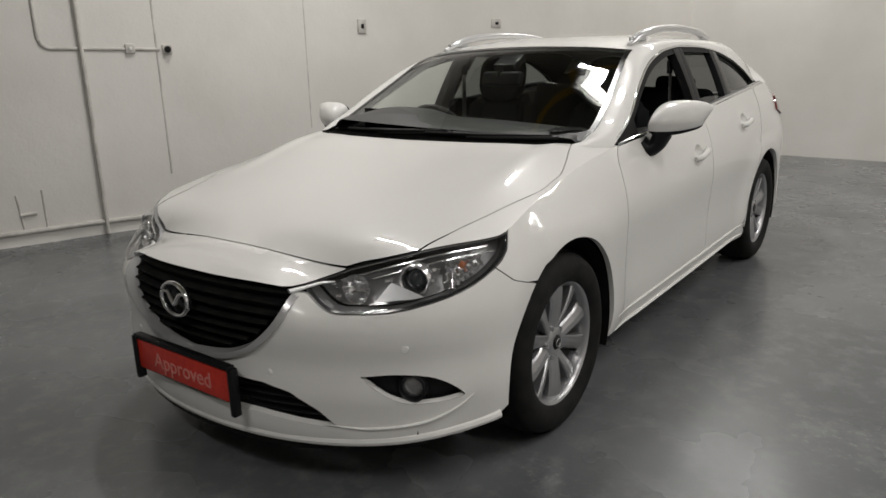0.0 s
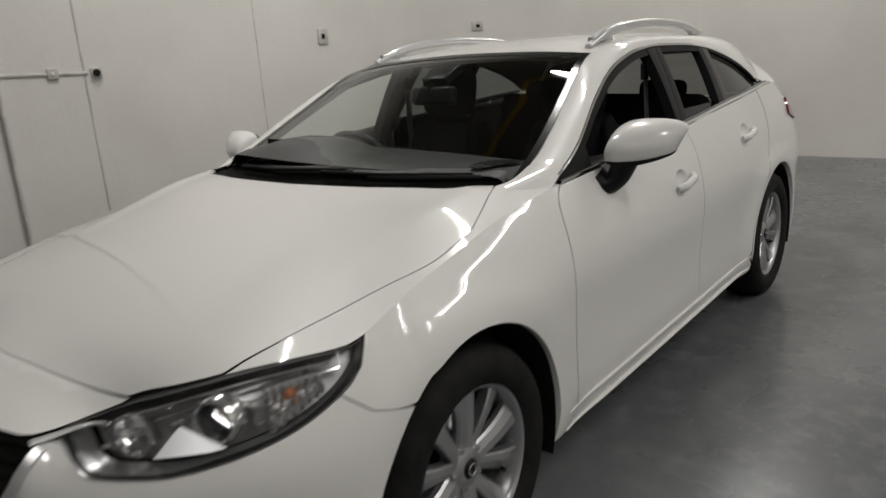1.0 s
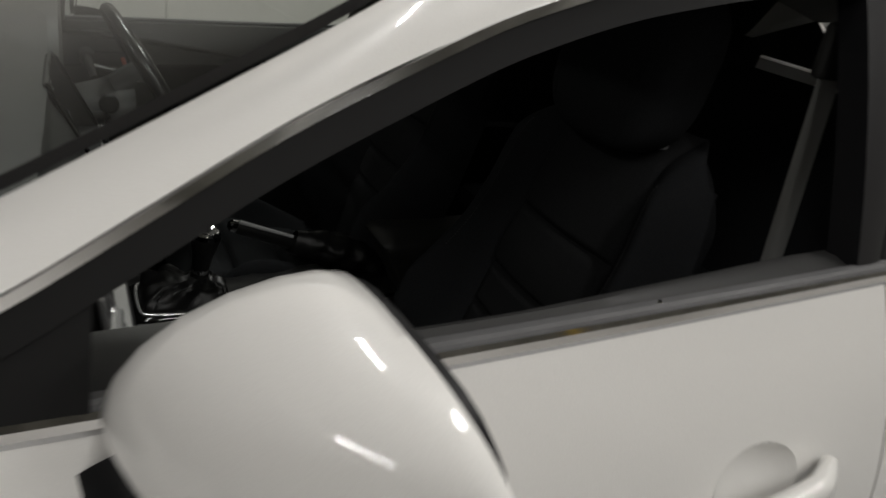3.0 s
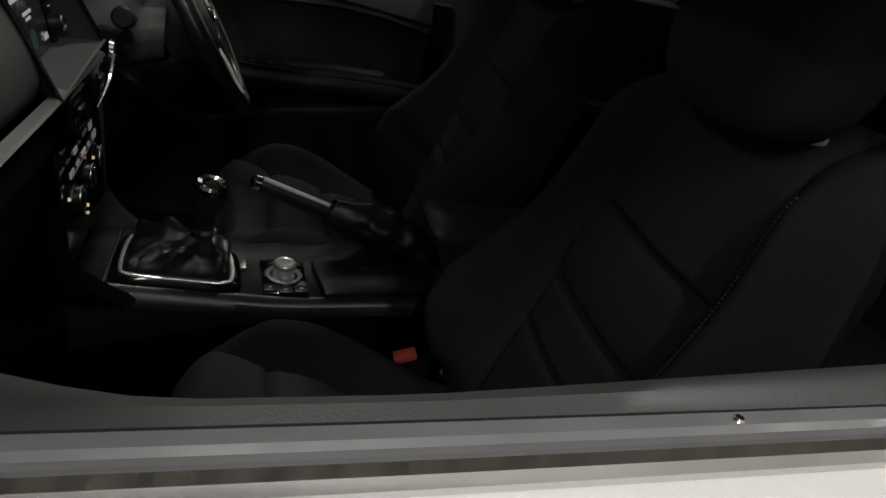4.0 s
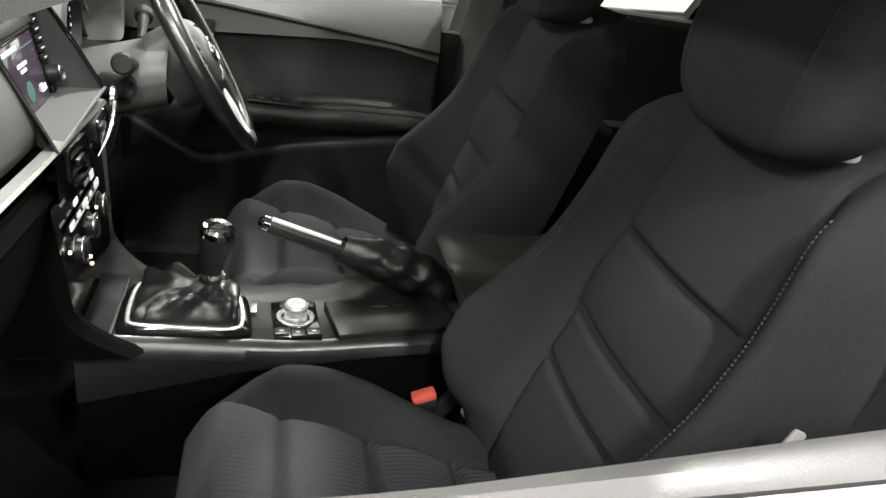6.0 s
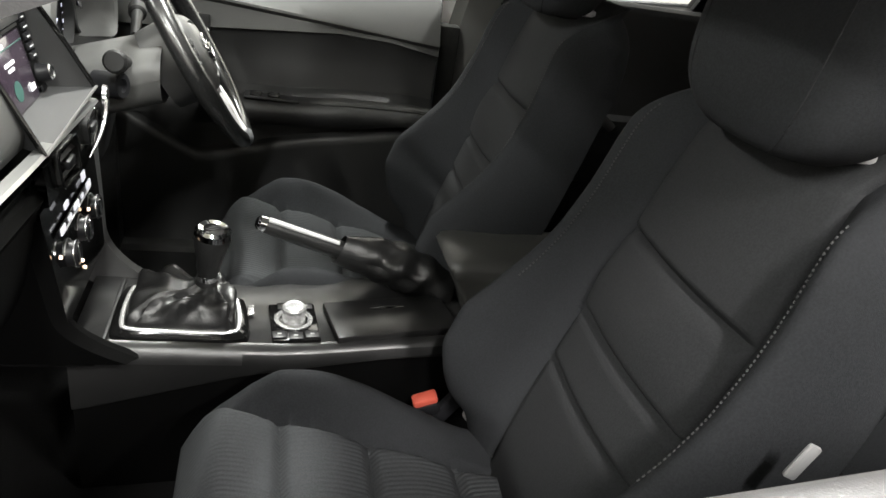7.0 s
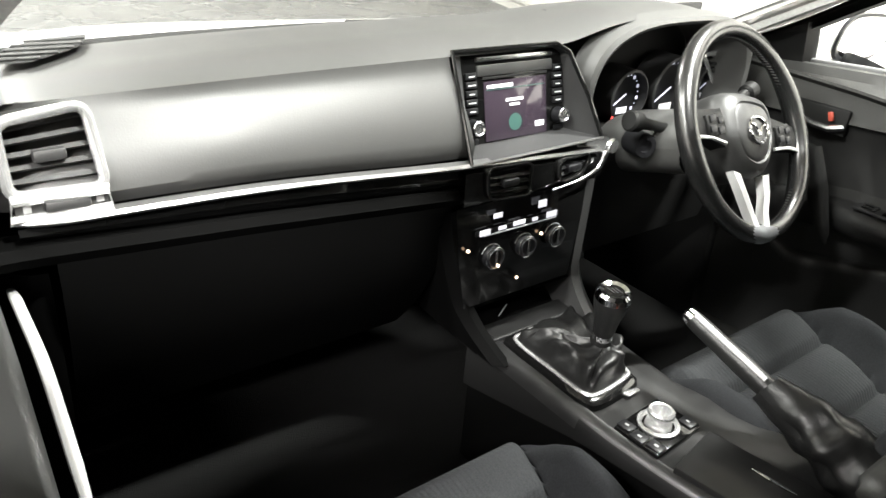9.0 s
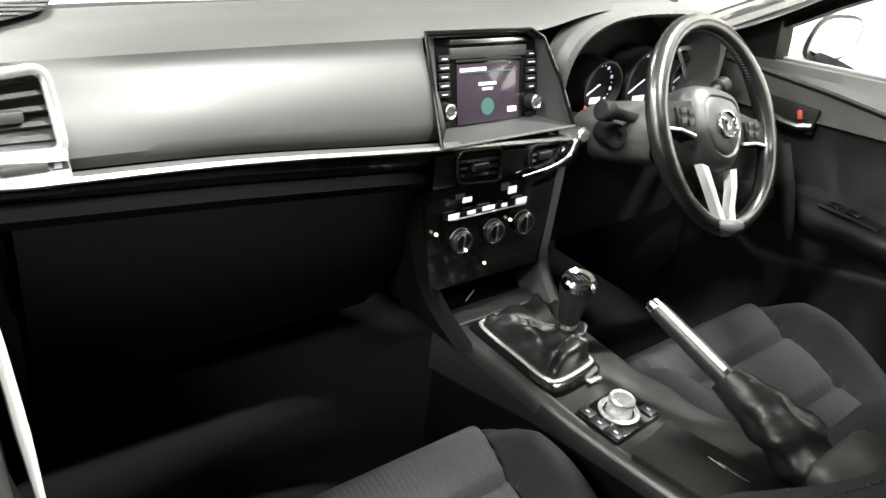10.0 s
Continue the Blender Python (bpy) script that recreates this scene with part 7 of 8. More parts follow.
    lathe(bm, [(0.0, 0.0278), (0.0135, 0.0276)], "z", (0, 0, 0), 30, matrix=m)
    cpart("dial_face", bm, SATIN_METAL, turn)
    for x, y, mark in ((0.038, 2.058, 1), (0.041, 2.083, 1), (0.036, 2.108, 1), (-0.042, 2.066, 1), (-0.044, 2.100, 1)):
        bm = bmesh.new()
        box(bm, (x, y, 0.582), (0.018, 0.022, 0.003), turn_z, bevel=0.001)
        key = cpart("control_key", bm, BLACK_SATIN, pad)
        bm = bmesh.new()
        box(bm, (x, y, 0.584), (0.0035, 0.0060, 0.0006), turn_z)
        cpart("key_mark", bm, KEY_GREY, key)
    # storage lid, a slim bright mark on it
    bm = bmesh.new()
    box(bm, (-0.020, 2.240, 0.579), (0.104, 0.208, 0.012), pose(0, 0, 0, 0, 0, 10), bevel=0.003)
    lid = cpart("console_lid", bm, CONSOLE, base, "satin black storage lid")
    bm = bmesh.new()
    tube(bm, [Vector((-0.036 - 0.16 * t * 0.055, 2.206 + 0.058 * t, 0.5862)) for t in np.linspace(0, 1, 8)], [0.0008 + 0.0022 * math.sin(math.pi * t) for t in np.linspace(0, 1, 8)], 6, flat=0.5)
    cpart("lid_mark", bm, CHROME, lid, "bright lid mark")
    # armrest behind the lid: padded box with a slanted front
    bm = bmesh.new()
    rows = []
    for x, k in ((-0.150, 0.018), (-0.142, 0.006), (-0.128, 0.0), (-0.022, 0.0), (-0.010, 0.006), (-0.002, 0.018)):
        rows.append([(x, 2.372, 0.575), (x, 2.366 + k, 0.596), (x, 2.322 + k, 0.680 - k), (x, 2.330, 0.690 - k), (x, 2.350, 0.695 - k), (x, 2.60, 0.700 - k), (x, 2.62, 0.60)])
    sheet(bm, rows)
    for side in (rows[0], rows[-1]):
        bm.faces.new([bm.verts.new(q) for q in side])
    bmesh.ops.remove_doubles(bm, verts=bm.verts, dist=1e-5)
    cpart("armrest_box", bm, LEATHER_GREY, base, "dark grey padded armrest", angle=50)
    # handbrake
    p0, p1 = Vector((-0.124, 2.160, 0.646)), Vector((-0.107, 2.026, 0.698))
    bm = bmesh.new()
    tube(bm, [p0.lerp(p1, t) for t in np.linspace(-0.15, 1, 10)], [0.015, 0.0158, 0.0162, 0.0162, 0.016, 0.0155, 0.015, 0.0148, 0.0145, 0.013], 16)
    brake = cpart("handbrake", bm, LEATHER, base, "leather handbrake lever with silver inlay")
    bm = bmesh.new()
    tube(bm, [p0.lerp(p1, t) + Vector((0.007, 0.004, 0.0135)) for t in np.linspace(0.08, 0.95, 8)], 0.0042, 8)
    cpart("handbrake_inlay", bm, PULL_SILVER, brake, "silver inlay")
    bm = bmesh.new()
    d = (p1 - p0).normalized()
    tube(bm, [p1 - d * 0.004, p1 + d * 0.006, p1 + d * 0.010], [0.0135, 0.0125, 0.008], 16)
    cpart("release_button", bm, CHROME, brake, "chrome release button")
    bm = bmesh.new()
    rows = []
    end = Vector((-0.138, 2.352, 0.575))
    for i in range(25):
        t = i / 24
        c = end.lerp(p0 + (p1 - p0) * 0.04, t) + Vector((0, 0, 0.010 * math.sin(math.pi * t)))
        w, hh = 0.044 * (1 - t) ** 0.8 + 0.0185, 0.022 + 0.020 * math.sin(math.pi * min(1.0, 0.15 + 0.75 * t)) * (1 - 0.55 * t)
        row = []
        for k in range(33):
            a = 2 * math.pi * k / 32
            f = 1 + math.sin(math.pi * min(1.0, t + 0.05)) * (0.26 * noise.noise(Vector((2.2 * math.cos(a), 2.2 * math.sin(a), t * 5.0))) + 0.10 * math.sin(26 * t + 2.0 * math.sin(a)))
            row.append(c + Vector((math.cos(a) * w * f, math.sin(a) * 0.45 * hh, math.sin(a) * hh * f)))
        rows.append(row)
    sheet(bm, rows)
    cpart("handbrake_boot", bm, LEATHER, brake, "creased leather handbrake gaiter", angle=80)


LEATHER_GREY = material("dark_grey_leather", (0.020, 0.020, 0.0185), 0.5, Specular_IOR_Level=0.35)
bump(LEATHER_GREY, 240, 0.4, 0.001)
console()


def seat(x0, side, dy):
    """Sports seat: bolstered back and cushion, headrest on posts. side: +1 passenger, -1 driver."""
    front_line = [(0.46, 2.355), (0.60, 2.394), (0.68, 2.420), (0.76, 2.446), (0.88, 2.482), (0.96, 2.506), (1.04, 2.536), (1.08, 2.566)]
    bulge = [(0.46, 0.0), (0.52, 0.034), (0.56, 0.076), (0.61, 0.107), (0.66, 0.126), (0.70, 0.126), (0.75, 0.100), (0.80, 0.072), (0.85, 0.055), (0.93, 0.047), (1.00, 0.050), (1.08, 0.034)]
    breadth = [(0.46, 0.222), (0.62, 0.236), (0.75, 0.236), (0.88, 0.230), (0.96, 0.224), (1.02, 0.214), (1.08, 0.196)]
    seams = (0.676, 0.757, 0.878)

    def back(u, v):
        """Front surface of the back: u -1..1 across, v 0..1 up."""
        a = abs(u)
        z = 0.46 + (0.630 - 0.055 * max(0.0, (a - 0.62) / 0.38) ** 2.2) * v
        half = curve_at(breadth, z)
        y = curve_at(front_line, z) + dy
        edge = 0.57 + 0.05 * (z - 0.6)
        up = max(0.0, min(1.0, (a - edge) / (0.86 - edge)))
        lift = curve_at(bulge, z) * (up * up * (3 - 2 * up))
        over = max(0.0, (a - 0.86) / 0.14)
        y += -lift + (0.55 * lift + 0.060) * over**2.2
        if a < edge:
            fade = min(1.0, (edge - a) / 0.05)
            y -= 0.010 * fade * math.sin(math.pi * min(1.0, a / edge * 0.5 + 0.5))
            if z < 0.90:
                span = min((z - b) / (t - b) for b, t in zip((0.55,) + seams[:-1], seams) if z <= t) if z < seams[-1] else 1.0
                y -= 0.009 * fade * math.sin(math.pi * max(0.0, min(1.0, span)))
            for sz in seams:
                y += 0.016 * fade * math.exp(-(((z - sz) / 0.0055) ** 2))
        y += 0.009 * math.exp(-(((a - edge) / 0.020) ** 2))
        tip = max(0.0, (v - 0.90) / 0.10)
        return Vector((x0 + half * u, y + 0.050 * tip**2.2 * (1 - over), z - 0.004 * tip))

    n, m = 72, 112
    bm = bmesh.new()
    fv = [[bm.verts.new(back(2 * i / n - 1, j / m)) for i in range(n + 1)] for j in range(m + 1)]
    for a, b in zip(fv, fv[1:]):
        for k in range(n):
            f = bm.faces.new((a[k], a[k + 1], b[k + 1], b[k]))
            f.material_index = 1 if abs(2 * (k + 0.5) / n - 1) < 0.57 else 0
    rv = []
    for j in range(m + 1):
        row = []
        for i in range(n + 1):
            u = 2 * i / n - 1
            q = fv[j][i].co
            back_y = 2.46 + 0.30 * (q.z - 0.46) + dy + 0.02 - 0.045 * u * u - 0.06 * max(0.0, (j / m - 0.86) / 0.14) ** 2
            row.append(bm.verts.new((x0 + (q.x - x0) * 0.985, max(back_y, q.y + 0.006), q.z)))
        rv.append(row)
    for a, b in zip(rv, rv[1:]):
        for k in range(n):
            bm.faces.new((a[k + 1], a[k], b[k], b[k + 1]))
    for j in range(m):
        bm.faces.new((fv[j][0], fv[j + 1][0], rv[j + 1][0], rv[j][0]))
        bm.faces.new((fv[j + 1][n], fv[j][n], rv[j][n], rv[j + 1][n]))
    for k in range(n):
        bm.faces.new((fv[m][k], fv[m][k + 1], rv[m][k + 1], rv[m][k]))
    top = cpart("front_seat", bm, [CLOTH, INSERT], car, "black cloth seat with ribbed centre panels", angle=65)

    def cushion(u, v):
        """Top of the cushion: v 0 at the front edge, 1 at the back."""
        a = abs(u)
        y = 1.928 + 0.49 * v
        half = 0.226 + 0.012 * math.sin(math.pi * v)
        edge = 0.86 - 0.52 * v
        crest_u = 0.5 + 0.5 * edge
        up = max(0.0, min(1.0, (a - edge) / max(0.04, crest_u - edge)))
        flat = 0.556 - 0.072 * v
        bol = curve_at([(0.0, 0.0), (0.09, 0.0), (0.17, 0.026), (0.27, 0.056), (0.38, 0.064), (0.50, 0.054), (0.66, 0.028), (0.85, 0.002), (1.0, 0.0)], v)
        over = max(0.0, (a - crest_u) / max(0.05, 1 - crest_u))
        z = flat + bol * (up * up * (3 - 2 * up)) - 0.055 * over**2.4
        z -= 0.085 * max(0, (0.13 - v) / 0.13) ** 2.0
        if a < edge:
            fade = min(1.0, (edge - a) / 0.06)
            z += 0.011 * fade * abs(math.sin(math.pi * (v - 0.02) / 0.25))
            for sv in (0.27, 0.52, 0.77):
                z -= 0.014 * fade * math.exp(-(((v - sv) / 0.014) ** 2))
        z -= 0.013 * math.exp(-(((a - edge) / 0.022) ** 2))
        if a > edge:
            y += 0.030 * min(1.0, (a - edge) / 0.1) * max(0.0, (0.3 - v) / 0.3)
        return Vector((x0 + half * u, y + dy * 0.5, z))

    n, m = 64, 96
    bm = bmesh.new()
    fv = [[bm.verts.new(cushion(2 * i / n - 1, j / m)) for i in range(n + 1)] for j in range(m + 1)]
    for j, (a, b) in enumerate(zip(fv, fv[1:])):
        for k in range(n):
            f = bm.faces.new((a[k], a[k + 1], b[k + 1], b[k]))
            f.material_index = 1 if abs(2 * (k + 0.5) / n - 1) < 0.86 - 0.52 * (j + 0.5) / m else 0
    ring = [fv[0][i] for i in range(n + 1)] + [fv[j][n] for j in range(1, m + 1)] + [fv[m][i] for i in range(n - 1, -1, -1)] + [fv[j][0] for j in range(m - 1, 0, -1)]
    low = [bm.verts.new((v.co.x + (v.co.x - x0) * 0.01, v.co.y + (0.012 if v.co.y < 1.96 else 0), 0.40)) for v in ring]
    for k in range(len(ring)):
        bm.faces.new((ring[k], low[k], low[(k + 1) % len(low)], ring[(k + 1) % len(ring)]))
    cpart("seat_cushion", bm, [CLOTH, RIBBED], top, "black cloth cushion with ribbed centre", angle=65)
    bm = bmesh.new()
    box(bm, (x0, 2.20 + dy, 0.385), (0.42, 0.46, 0.13), bevel=0.02)
    cpart("seat_base", bm, SOFT_DARK, top)
    # headrest with two curved seams
    def head_at(a, v):
        r = (1 - abs(v) ** 3.2) ** (1 / 3.2)
        cx = math.copysign(abs(math.cos(a)) ** 0.62, math.cos(a)) * r
        cy = math.copysign(abs(math.sin(a)) ** 0.8, math.sin(a)) * r
        return Vector((x0 + 0.150 * cx, 2.536 + dy + 0.066 * cy + 0.02 * v, 1.180 + 0.128 * v + 0.010 * (1 - cx * cx) * (v < 0) * v))

    bm = bmesh.new()
    sheet(bm, [[head_at(2 * math.pi * i / 48, -1 + 2 * j / 32) for i in range(49)] for j in range(33)])
    bmesh.ops.remove_doubles(bm, verts=bm.verts, dist=1e-5)
    cpart("headrest", bm, CLOTH, top, "black cloth headrest", angle=70)
    for a in (-1.05, -2.09):
        bm = bmesh.new()
        tube(bm, [head_at(a, v) for v in np.linspace(-0.93, 0.93, 30)], 0.0011, 6)
        cpart("headrest_seam", bm, INSERT, top)
    for sx in (-0.075, 0.075):
        bm = bmesh.new()
        tube(bm, [(x0 + sx, 2.552 + dy, 1.00), (x0 + sx, 2.556 + dy, 1.12)], 0.007, 10)
        cpart("headrest_post", bm, BLACK_SATIN, top)
        bm = bmesh.new()
        box(bm, (x0 + sx, 2.556 + dy, 1.066), (0.040, 0.030, 0.012), bevel=0.004)
        cpart("post_collar", bm, KEY_GREY, top)
    # stitched line along each bolster
    for sx in (-1, 1):
        bm = bmesh.new()
        for v in np.linspace(0.50, 0.92, 54):
            q, r = back(sx * 0.80, v), back(sx * 0.80, v + 0.004)
            tube(bm, [q + Vector((0, -0.0012, 0)), r + Vector((0, -0.0012, 0))], 0.0010, 5)
        cpart("seat_stitching", bm, STITCH, top, "grey stitch line")
    # belt buckle and its stalk
    bx = x0 - side * 0.246
    bm = bmesh.new()
    box(bm, (bx, 2.310 + dy, 0.468), (0.014, 0.030, 0.100), pose(0, 0, 0, -35), bevel=0.005)
    stalk = cpart("belt_stalk", bm, BLACK_SATIN, top, "black buckle stalk")
    bm = bmesh.new()
    box(bm, (bx, 2.290 + dy, 0.492), (0.028, 0.040, 0.020), pose(0, 0, 0, 18), bevel=0.004)
    cpart("belt_buckle", bm, BLACK_SATIN, stalk)
    bm = bmesh.new()
    box(bm, (bx, 2.286 + dy, 0.506), (0.024, 0.040, 0.013), pose(0, 0, 0, 20), bevel=0.004)
    cpart("buckle_button", bm, BUCKLE_RED, stalk, "red buckle button")
    # recliner pivot at the joint of back and cushion
    bm = bmesh.new()
    lathe(bm, [(0.0, 0.010), (0.010, 0.009), (0.012, 0.0)], "x", (x0 - side * 0.226, 2.358 + dy, 0.492), 16)
    cpart("recliner_cap", bm, KEY_GREY, top)


seat(0.346, 1, 0.0)
seat(-0.351, -1, 0.008)

# rear bench
bm = bmesh.new()
box(bm, (0, 3.10, 0.52), (1.24, 0.50, 0.18), bevel=0.05, segments=3)
box(bm, (0, 3.43, 0.80), (1.24, 0.16, 0.62), pose(0, 0, 0, -16), bevel=0.05, segments=3)
bench = ipart("rear_bench", bm, CLOTH, car, "black cloth rear bench")
for x in (-0.36, 0.36):
    bm = bmesh.new()
    box(bm, (x, 3.53, 1.10), (0.25, 0.09, 0.15), pose(0, 0, 0, -10), bevel=0.035, segments=3)
    ipart("rear_headrest", bm, CLOTH, bench)


def steering_wheel():
    """Leather rim, shield-shaped hub, thumb spokes and a silver V below."""
    lean, swing = radians(30), Matrix.Rotation(radians(5), 3, "Z")
    c = Vector((-0.345, 1.902, 0.910))
    up = swing @ Vector((0, -math.sin(lean), math.cos(lean)))
    rt = swing @ Vector((1, 0, 0))
    face = swing @ Vector((0, math.cos(lean), math.sin(lean)))

    def at(x, z, d=0.0):
        return c + rt * (x * turn_c - z * turn_s) + up * (x * turn_s + z * turn_c) + face * d

    # the wheel stands turned a little from straight ahead
    turn_c, turn_s = math.cos(radians(14)), math.sin(radians(14))
    R = 0.170
    bm = bmesh.new()
    loop, rad = [], []
    for k in range(96):
        a = 2 * math.pi * k / 96
        loop.append(at(R * math.sin(a), R * math.cos(a)))
        rad.append(0.0150 + 0.0030 * math.exp(-(((abs(math.sin(a)) - 0.92) / 0.16) ** 2)))
    tube(bm, loop, rad, 18, closed=True, up=tuple(face), flat=0.95)
    wheel_ob = cpart("steering_wheel", bm, RIM_LEATHER, car, "black leather three-spoke steering wheel")
    bm = bmesh.new()
    for k in range(150):
        a = 2 * math.pi * k / 150
        r = R - 0.0158
        q, w = at(r * math.sin(a), r * math.cos(a), 0.003), at(r * math.sin(a + 0.022), r * math.cos(a + 0.022), -0.003)
        tube(bm, [q, w], 0.0010, 4)
    cpart("rim_stitching", bm, STITCH, wheel_ob, "grey cross stitching")
    bm = bmesh.new()
    tube(bm, [at(R * math.sin(a), R * math.cos(a), 0.001) for a in np.linspace(math.pi - 0.36, math.pi + 0.36, 24)], [0.0158 - 0.004 * abs(i - 11.5) / 11.5 for i in range(24)], 16, up=tuple(face))
    cpart("rim_cover", bm, ALLOY_DARK, wheel_ob, "satin dark grey cover on the lower rim")
    # hub pad
    bm = bmesh.new()
    outline = smooth_line([(0.0, 0.066), (0.048, 0.062), (0.074, 0.036), (0.076, 0.0), (0.064, -0.040), (0.038, -0.070), (0.0, -0.080), (-0.038, -0.070), (-0.064, -0.040), (-0.076, 0.0), (-0.074, 0.036), (-0.048, 0.062), (0.0, 0.066)], 61)
    sheet(bm, [[at(x * w, z * w, d) for x, z in outline] for w, d in ((0.96, -0.070), (1.0, -0.030), (0.99, -0.012), (0.94, 0.0), (0.84, 0.008), (0.70, 0.013), (0.655, 0.0105), (0.60, 0.014), (0.25, 0.018), (0.02, 0.018))])
    hub = cpart("hub_pad", bm, HUB, wheel_ob, "dark grey hub pad", angle=40)
    m = Matrix.Translation(at(0, -0.002, 0.018)) @ Matrix((rt * turn_c + up * turn_s, up * turn_c - rt * turn_s, face)).transposed().to_4x4()
    bm = bmesh.new()
    tube(bm, [m @ Vector((0.027 * math.cos(a), 0.0215 * math.sin(a), 0.002)) for a in np.linspace(0, 2 * math.pi, 36, endpoint=False)], 0.0026, 8, closed=True)
    stroke = [(-0.024, 0.009), (-0.013, 0.008), (-0.006, -0.001), (0.0, -0.007), (0.006, -0.001), (0.013, 0.008), (0.024, 0.009)]
    tube(bm, [m @ Vector((*path_at(stroke, i / 20), 0.002)) for i in range(21)], [0.0012 + 0.0022 * math.sin(math.pi * i / 20) for i in range(21)], 6)
    cpart("wheel_badge", bm, CHROME, hub, "chrome oval badge")
    # thumb spokes with switch pads
    for sx in (-1, 1):
        bm = bmesh.new()
        sheet(bm, [[at(sx * x, z, d) for x, z, d in row] for row in (((0.066, 0.034, -0.030), (0.115, 0.026, -0.018), (0.160, 0.022, -0.008)), ((0.068, 0.032, -0.002), (0.115, 0.024, 0.002), (0.160, 0.020, 0.000)),
                   ((0.070, 0.004, 0.004), (0.115, 0.002, 0.006), (0.162, 0.0, 0.004)), ((0.064, -0.030, -0.002), (0.115, -0.022, 0.002), (0.160, -0.022, 0.0)), ((0.060, -0.032, -0.030), (0.115, -0.024, -0.018), (0.160, -0.024, -0.008)))])
        spoke = cpart("wheel_spoke", bm, SOFT_DARK, wheel_ob)
        bm = bmesh.new()
        plate(bm, at(sx * 0.104, 0.001, 0.005), 0.046, 0.034, 0.008, face, up=tuple(up), bevel=0.003)
        pad = cpart("switch_pad", bm, SOFT_DARK, spoke)
        for x, z in ((0.092, 0.008), (0.114, 0.008), (0.092, -0.008), (0.114, -0.008)):
            bm = bmesh.new()
            plate(bm, at(sx * x, z, 0.010), 0.016, 0.011, 0.003, face, up=tuple(up), bevel=0.001)
            cpart("wheel_button", bm, BLACK_SATIN, pad)
        bm = bmesh.new()
        tube(bm, [at(sx * 0.074, -0.026, 0.004), at(sx * 0.116, -0.021, 0.006), at(sx * 0.150, -0.022, 0.005)], 0.0028, 8)
        cpart("spoke_trim", bm, PULL_SILVER, spoke, "silver spoke trim")
        # silver V below the hub
        bm = bmesh.new()
        stations = ((0.034, 0.054, -0.072, 0.000), (0.026, 0.044, -0.105, 0.004), (0.013, 0.030, -0.138, 0.005), (0.006, 0.024, -0.160, 0.008))
        sheet(bm, [[at(sx * a, z, d - 0.014), at(sx * a, z, d), at(sx * (a + b) / 2, z, d + 0.003), at(sx * b, z + 0.004, d), at(sx * b, z + 0.004, d - 0.014)] for a, b, z, d in stations])
        cpart("lower_spoke", bm, PULL_SILVER, wheel_ob, "silver lower spoke")
    # column shroud, stalks and ignition
    bm = bmesh.new()
    rows = []
    for t in np.linspace(0, 1, 10):
        cc = at(0, -0.004, -0.055) + Vector((0.012 * t, -0.17 * t, -0.050 * t))
        rows.append([cc + Vector((0.098 * math.copysign(abs(math.cos(a)) ** 0.75, math.cos(a)), 0, 0.056 * math.copysign(abs(math.sin(a)) ** 0.8, math.sin(a)))) for a in np.linspace(0, 2 * math.pi, 33)])
    sheet(bm, rows)
    shroud = cpart("column_shroud", bm, SHROUD, wheel_ob, "grey steering column shroud")
    for line in (((-0.262, 1.806, 0.898), (-0.220, 1.806, 0.908), (-0.186, 1.805, 0.917)), ((-0.430, 1.790, 0.900), (-0.480, 1.785, 0.912), (-0.525, 1.780, 0.922))):
        bm = bmesh.new()
        tube(bm, [Vector(q) for q in line], [0.008, 0.009, 0.011], 12)
        cpart("control_stalk", bm, SOFT_DARK, shroud, "dark control stalk")
        bm = bmesh.new()
        a, b = Vector(line[1]), Vector(line[2])
        d = (b - a).normalized()
        tube(bm, [b - d * 0.004, b, b + d * 0.020, b + d * 0.024], [0.012, 0.0165, 0.0175, 0.014], 18)
        cpart("stalk_end", bm, SOFT_DARK, shroud, "ribbed stalk end")
    m = Matrix.Translation((-0.226, 1.790, 0.869)) @ Vector((0.35, 0.9, 0.1)).to_track_quat("Z", "Y").to_matrix().to_4x4()
    bm = bmesh.new()
    lathe(bm, [(0.0, 0.010), (0.010, 0.010), (0.011, 0.016), (0.019, 0.016), (0.021, 0.010), (0.021, -0.03)], "z", (0, 0, 0), 28, matrix=m)
    cpart("ignition_barrel", bm, BLACK_SATIN, shroud, "black ignition barrel")
    bm = bmesh.new()
    lathe(bm, [(0.0, 0.006), (0.011, 0.006), (0.013, 0.0)], "y", (-0.150, 1.790, 0.878), 20)
    cpart("start_button", bm, SATIN_METAL, shroud, "silver-rimmed start button")


ALLOY_DARK = material("satin_grey_rim_cover", (0.16, 0.165, 0.175), 0.28, 0.6)
SHROUD = material("grey_column_plastic", (0.046, 0.046, 0.045), 0.5)
bump(SHROUD, 700, 0.3, 0.0006)
steering_wheel()


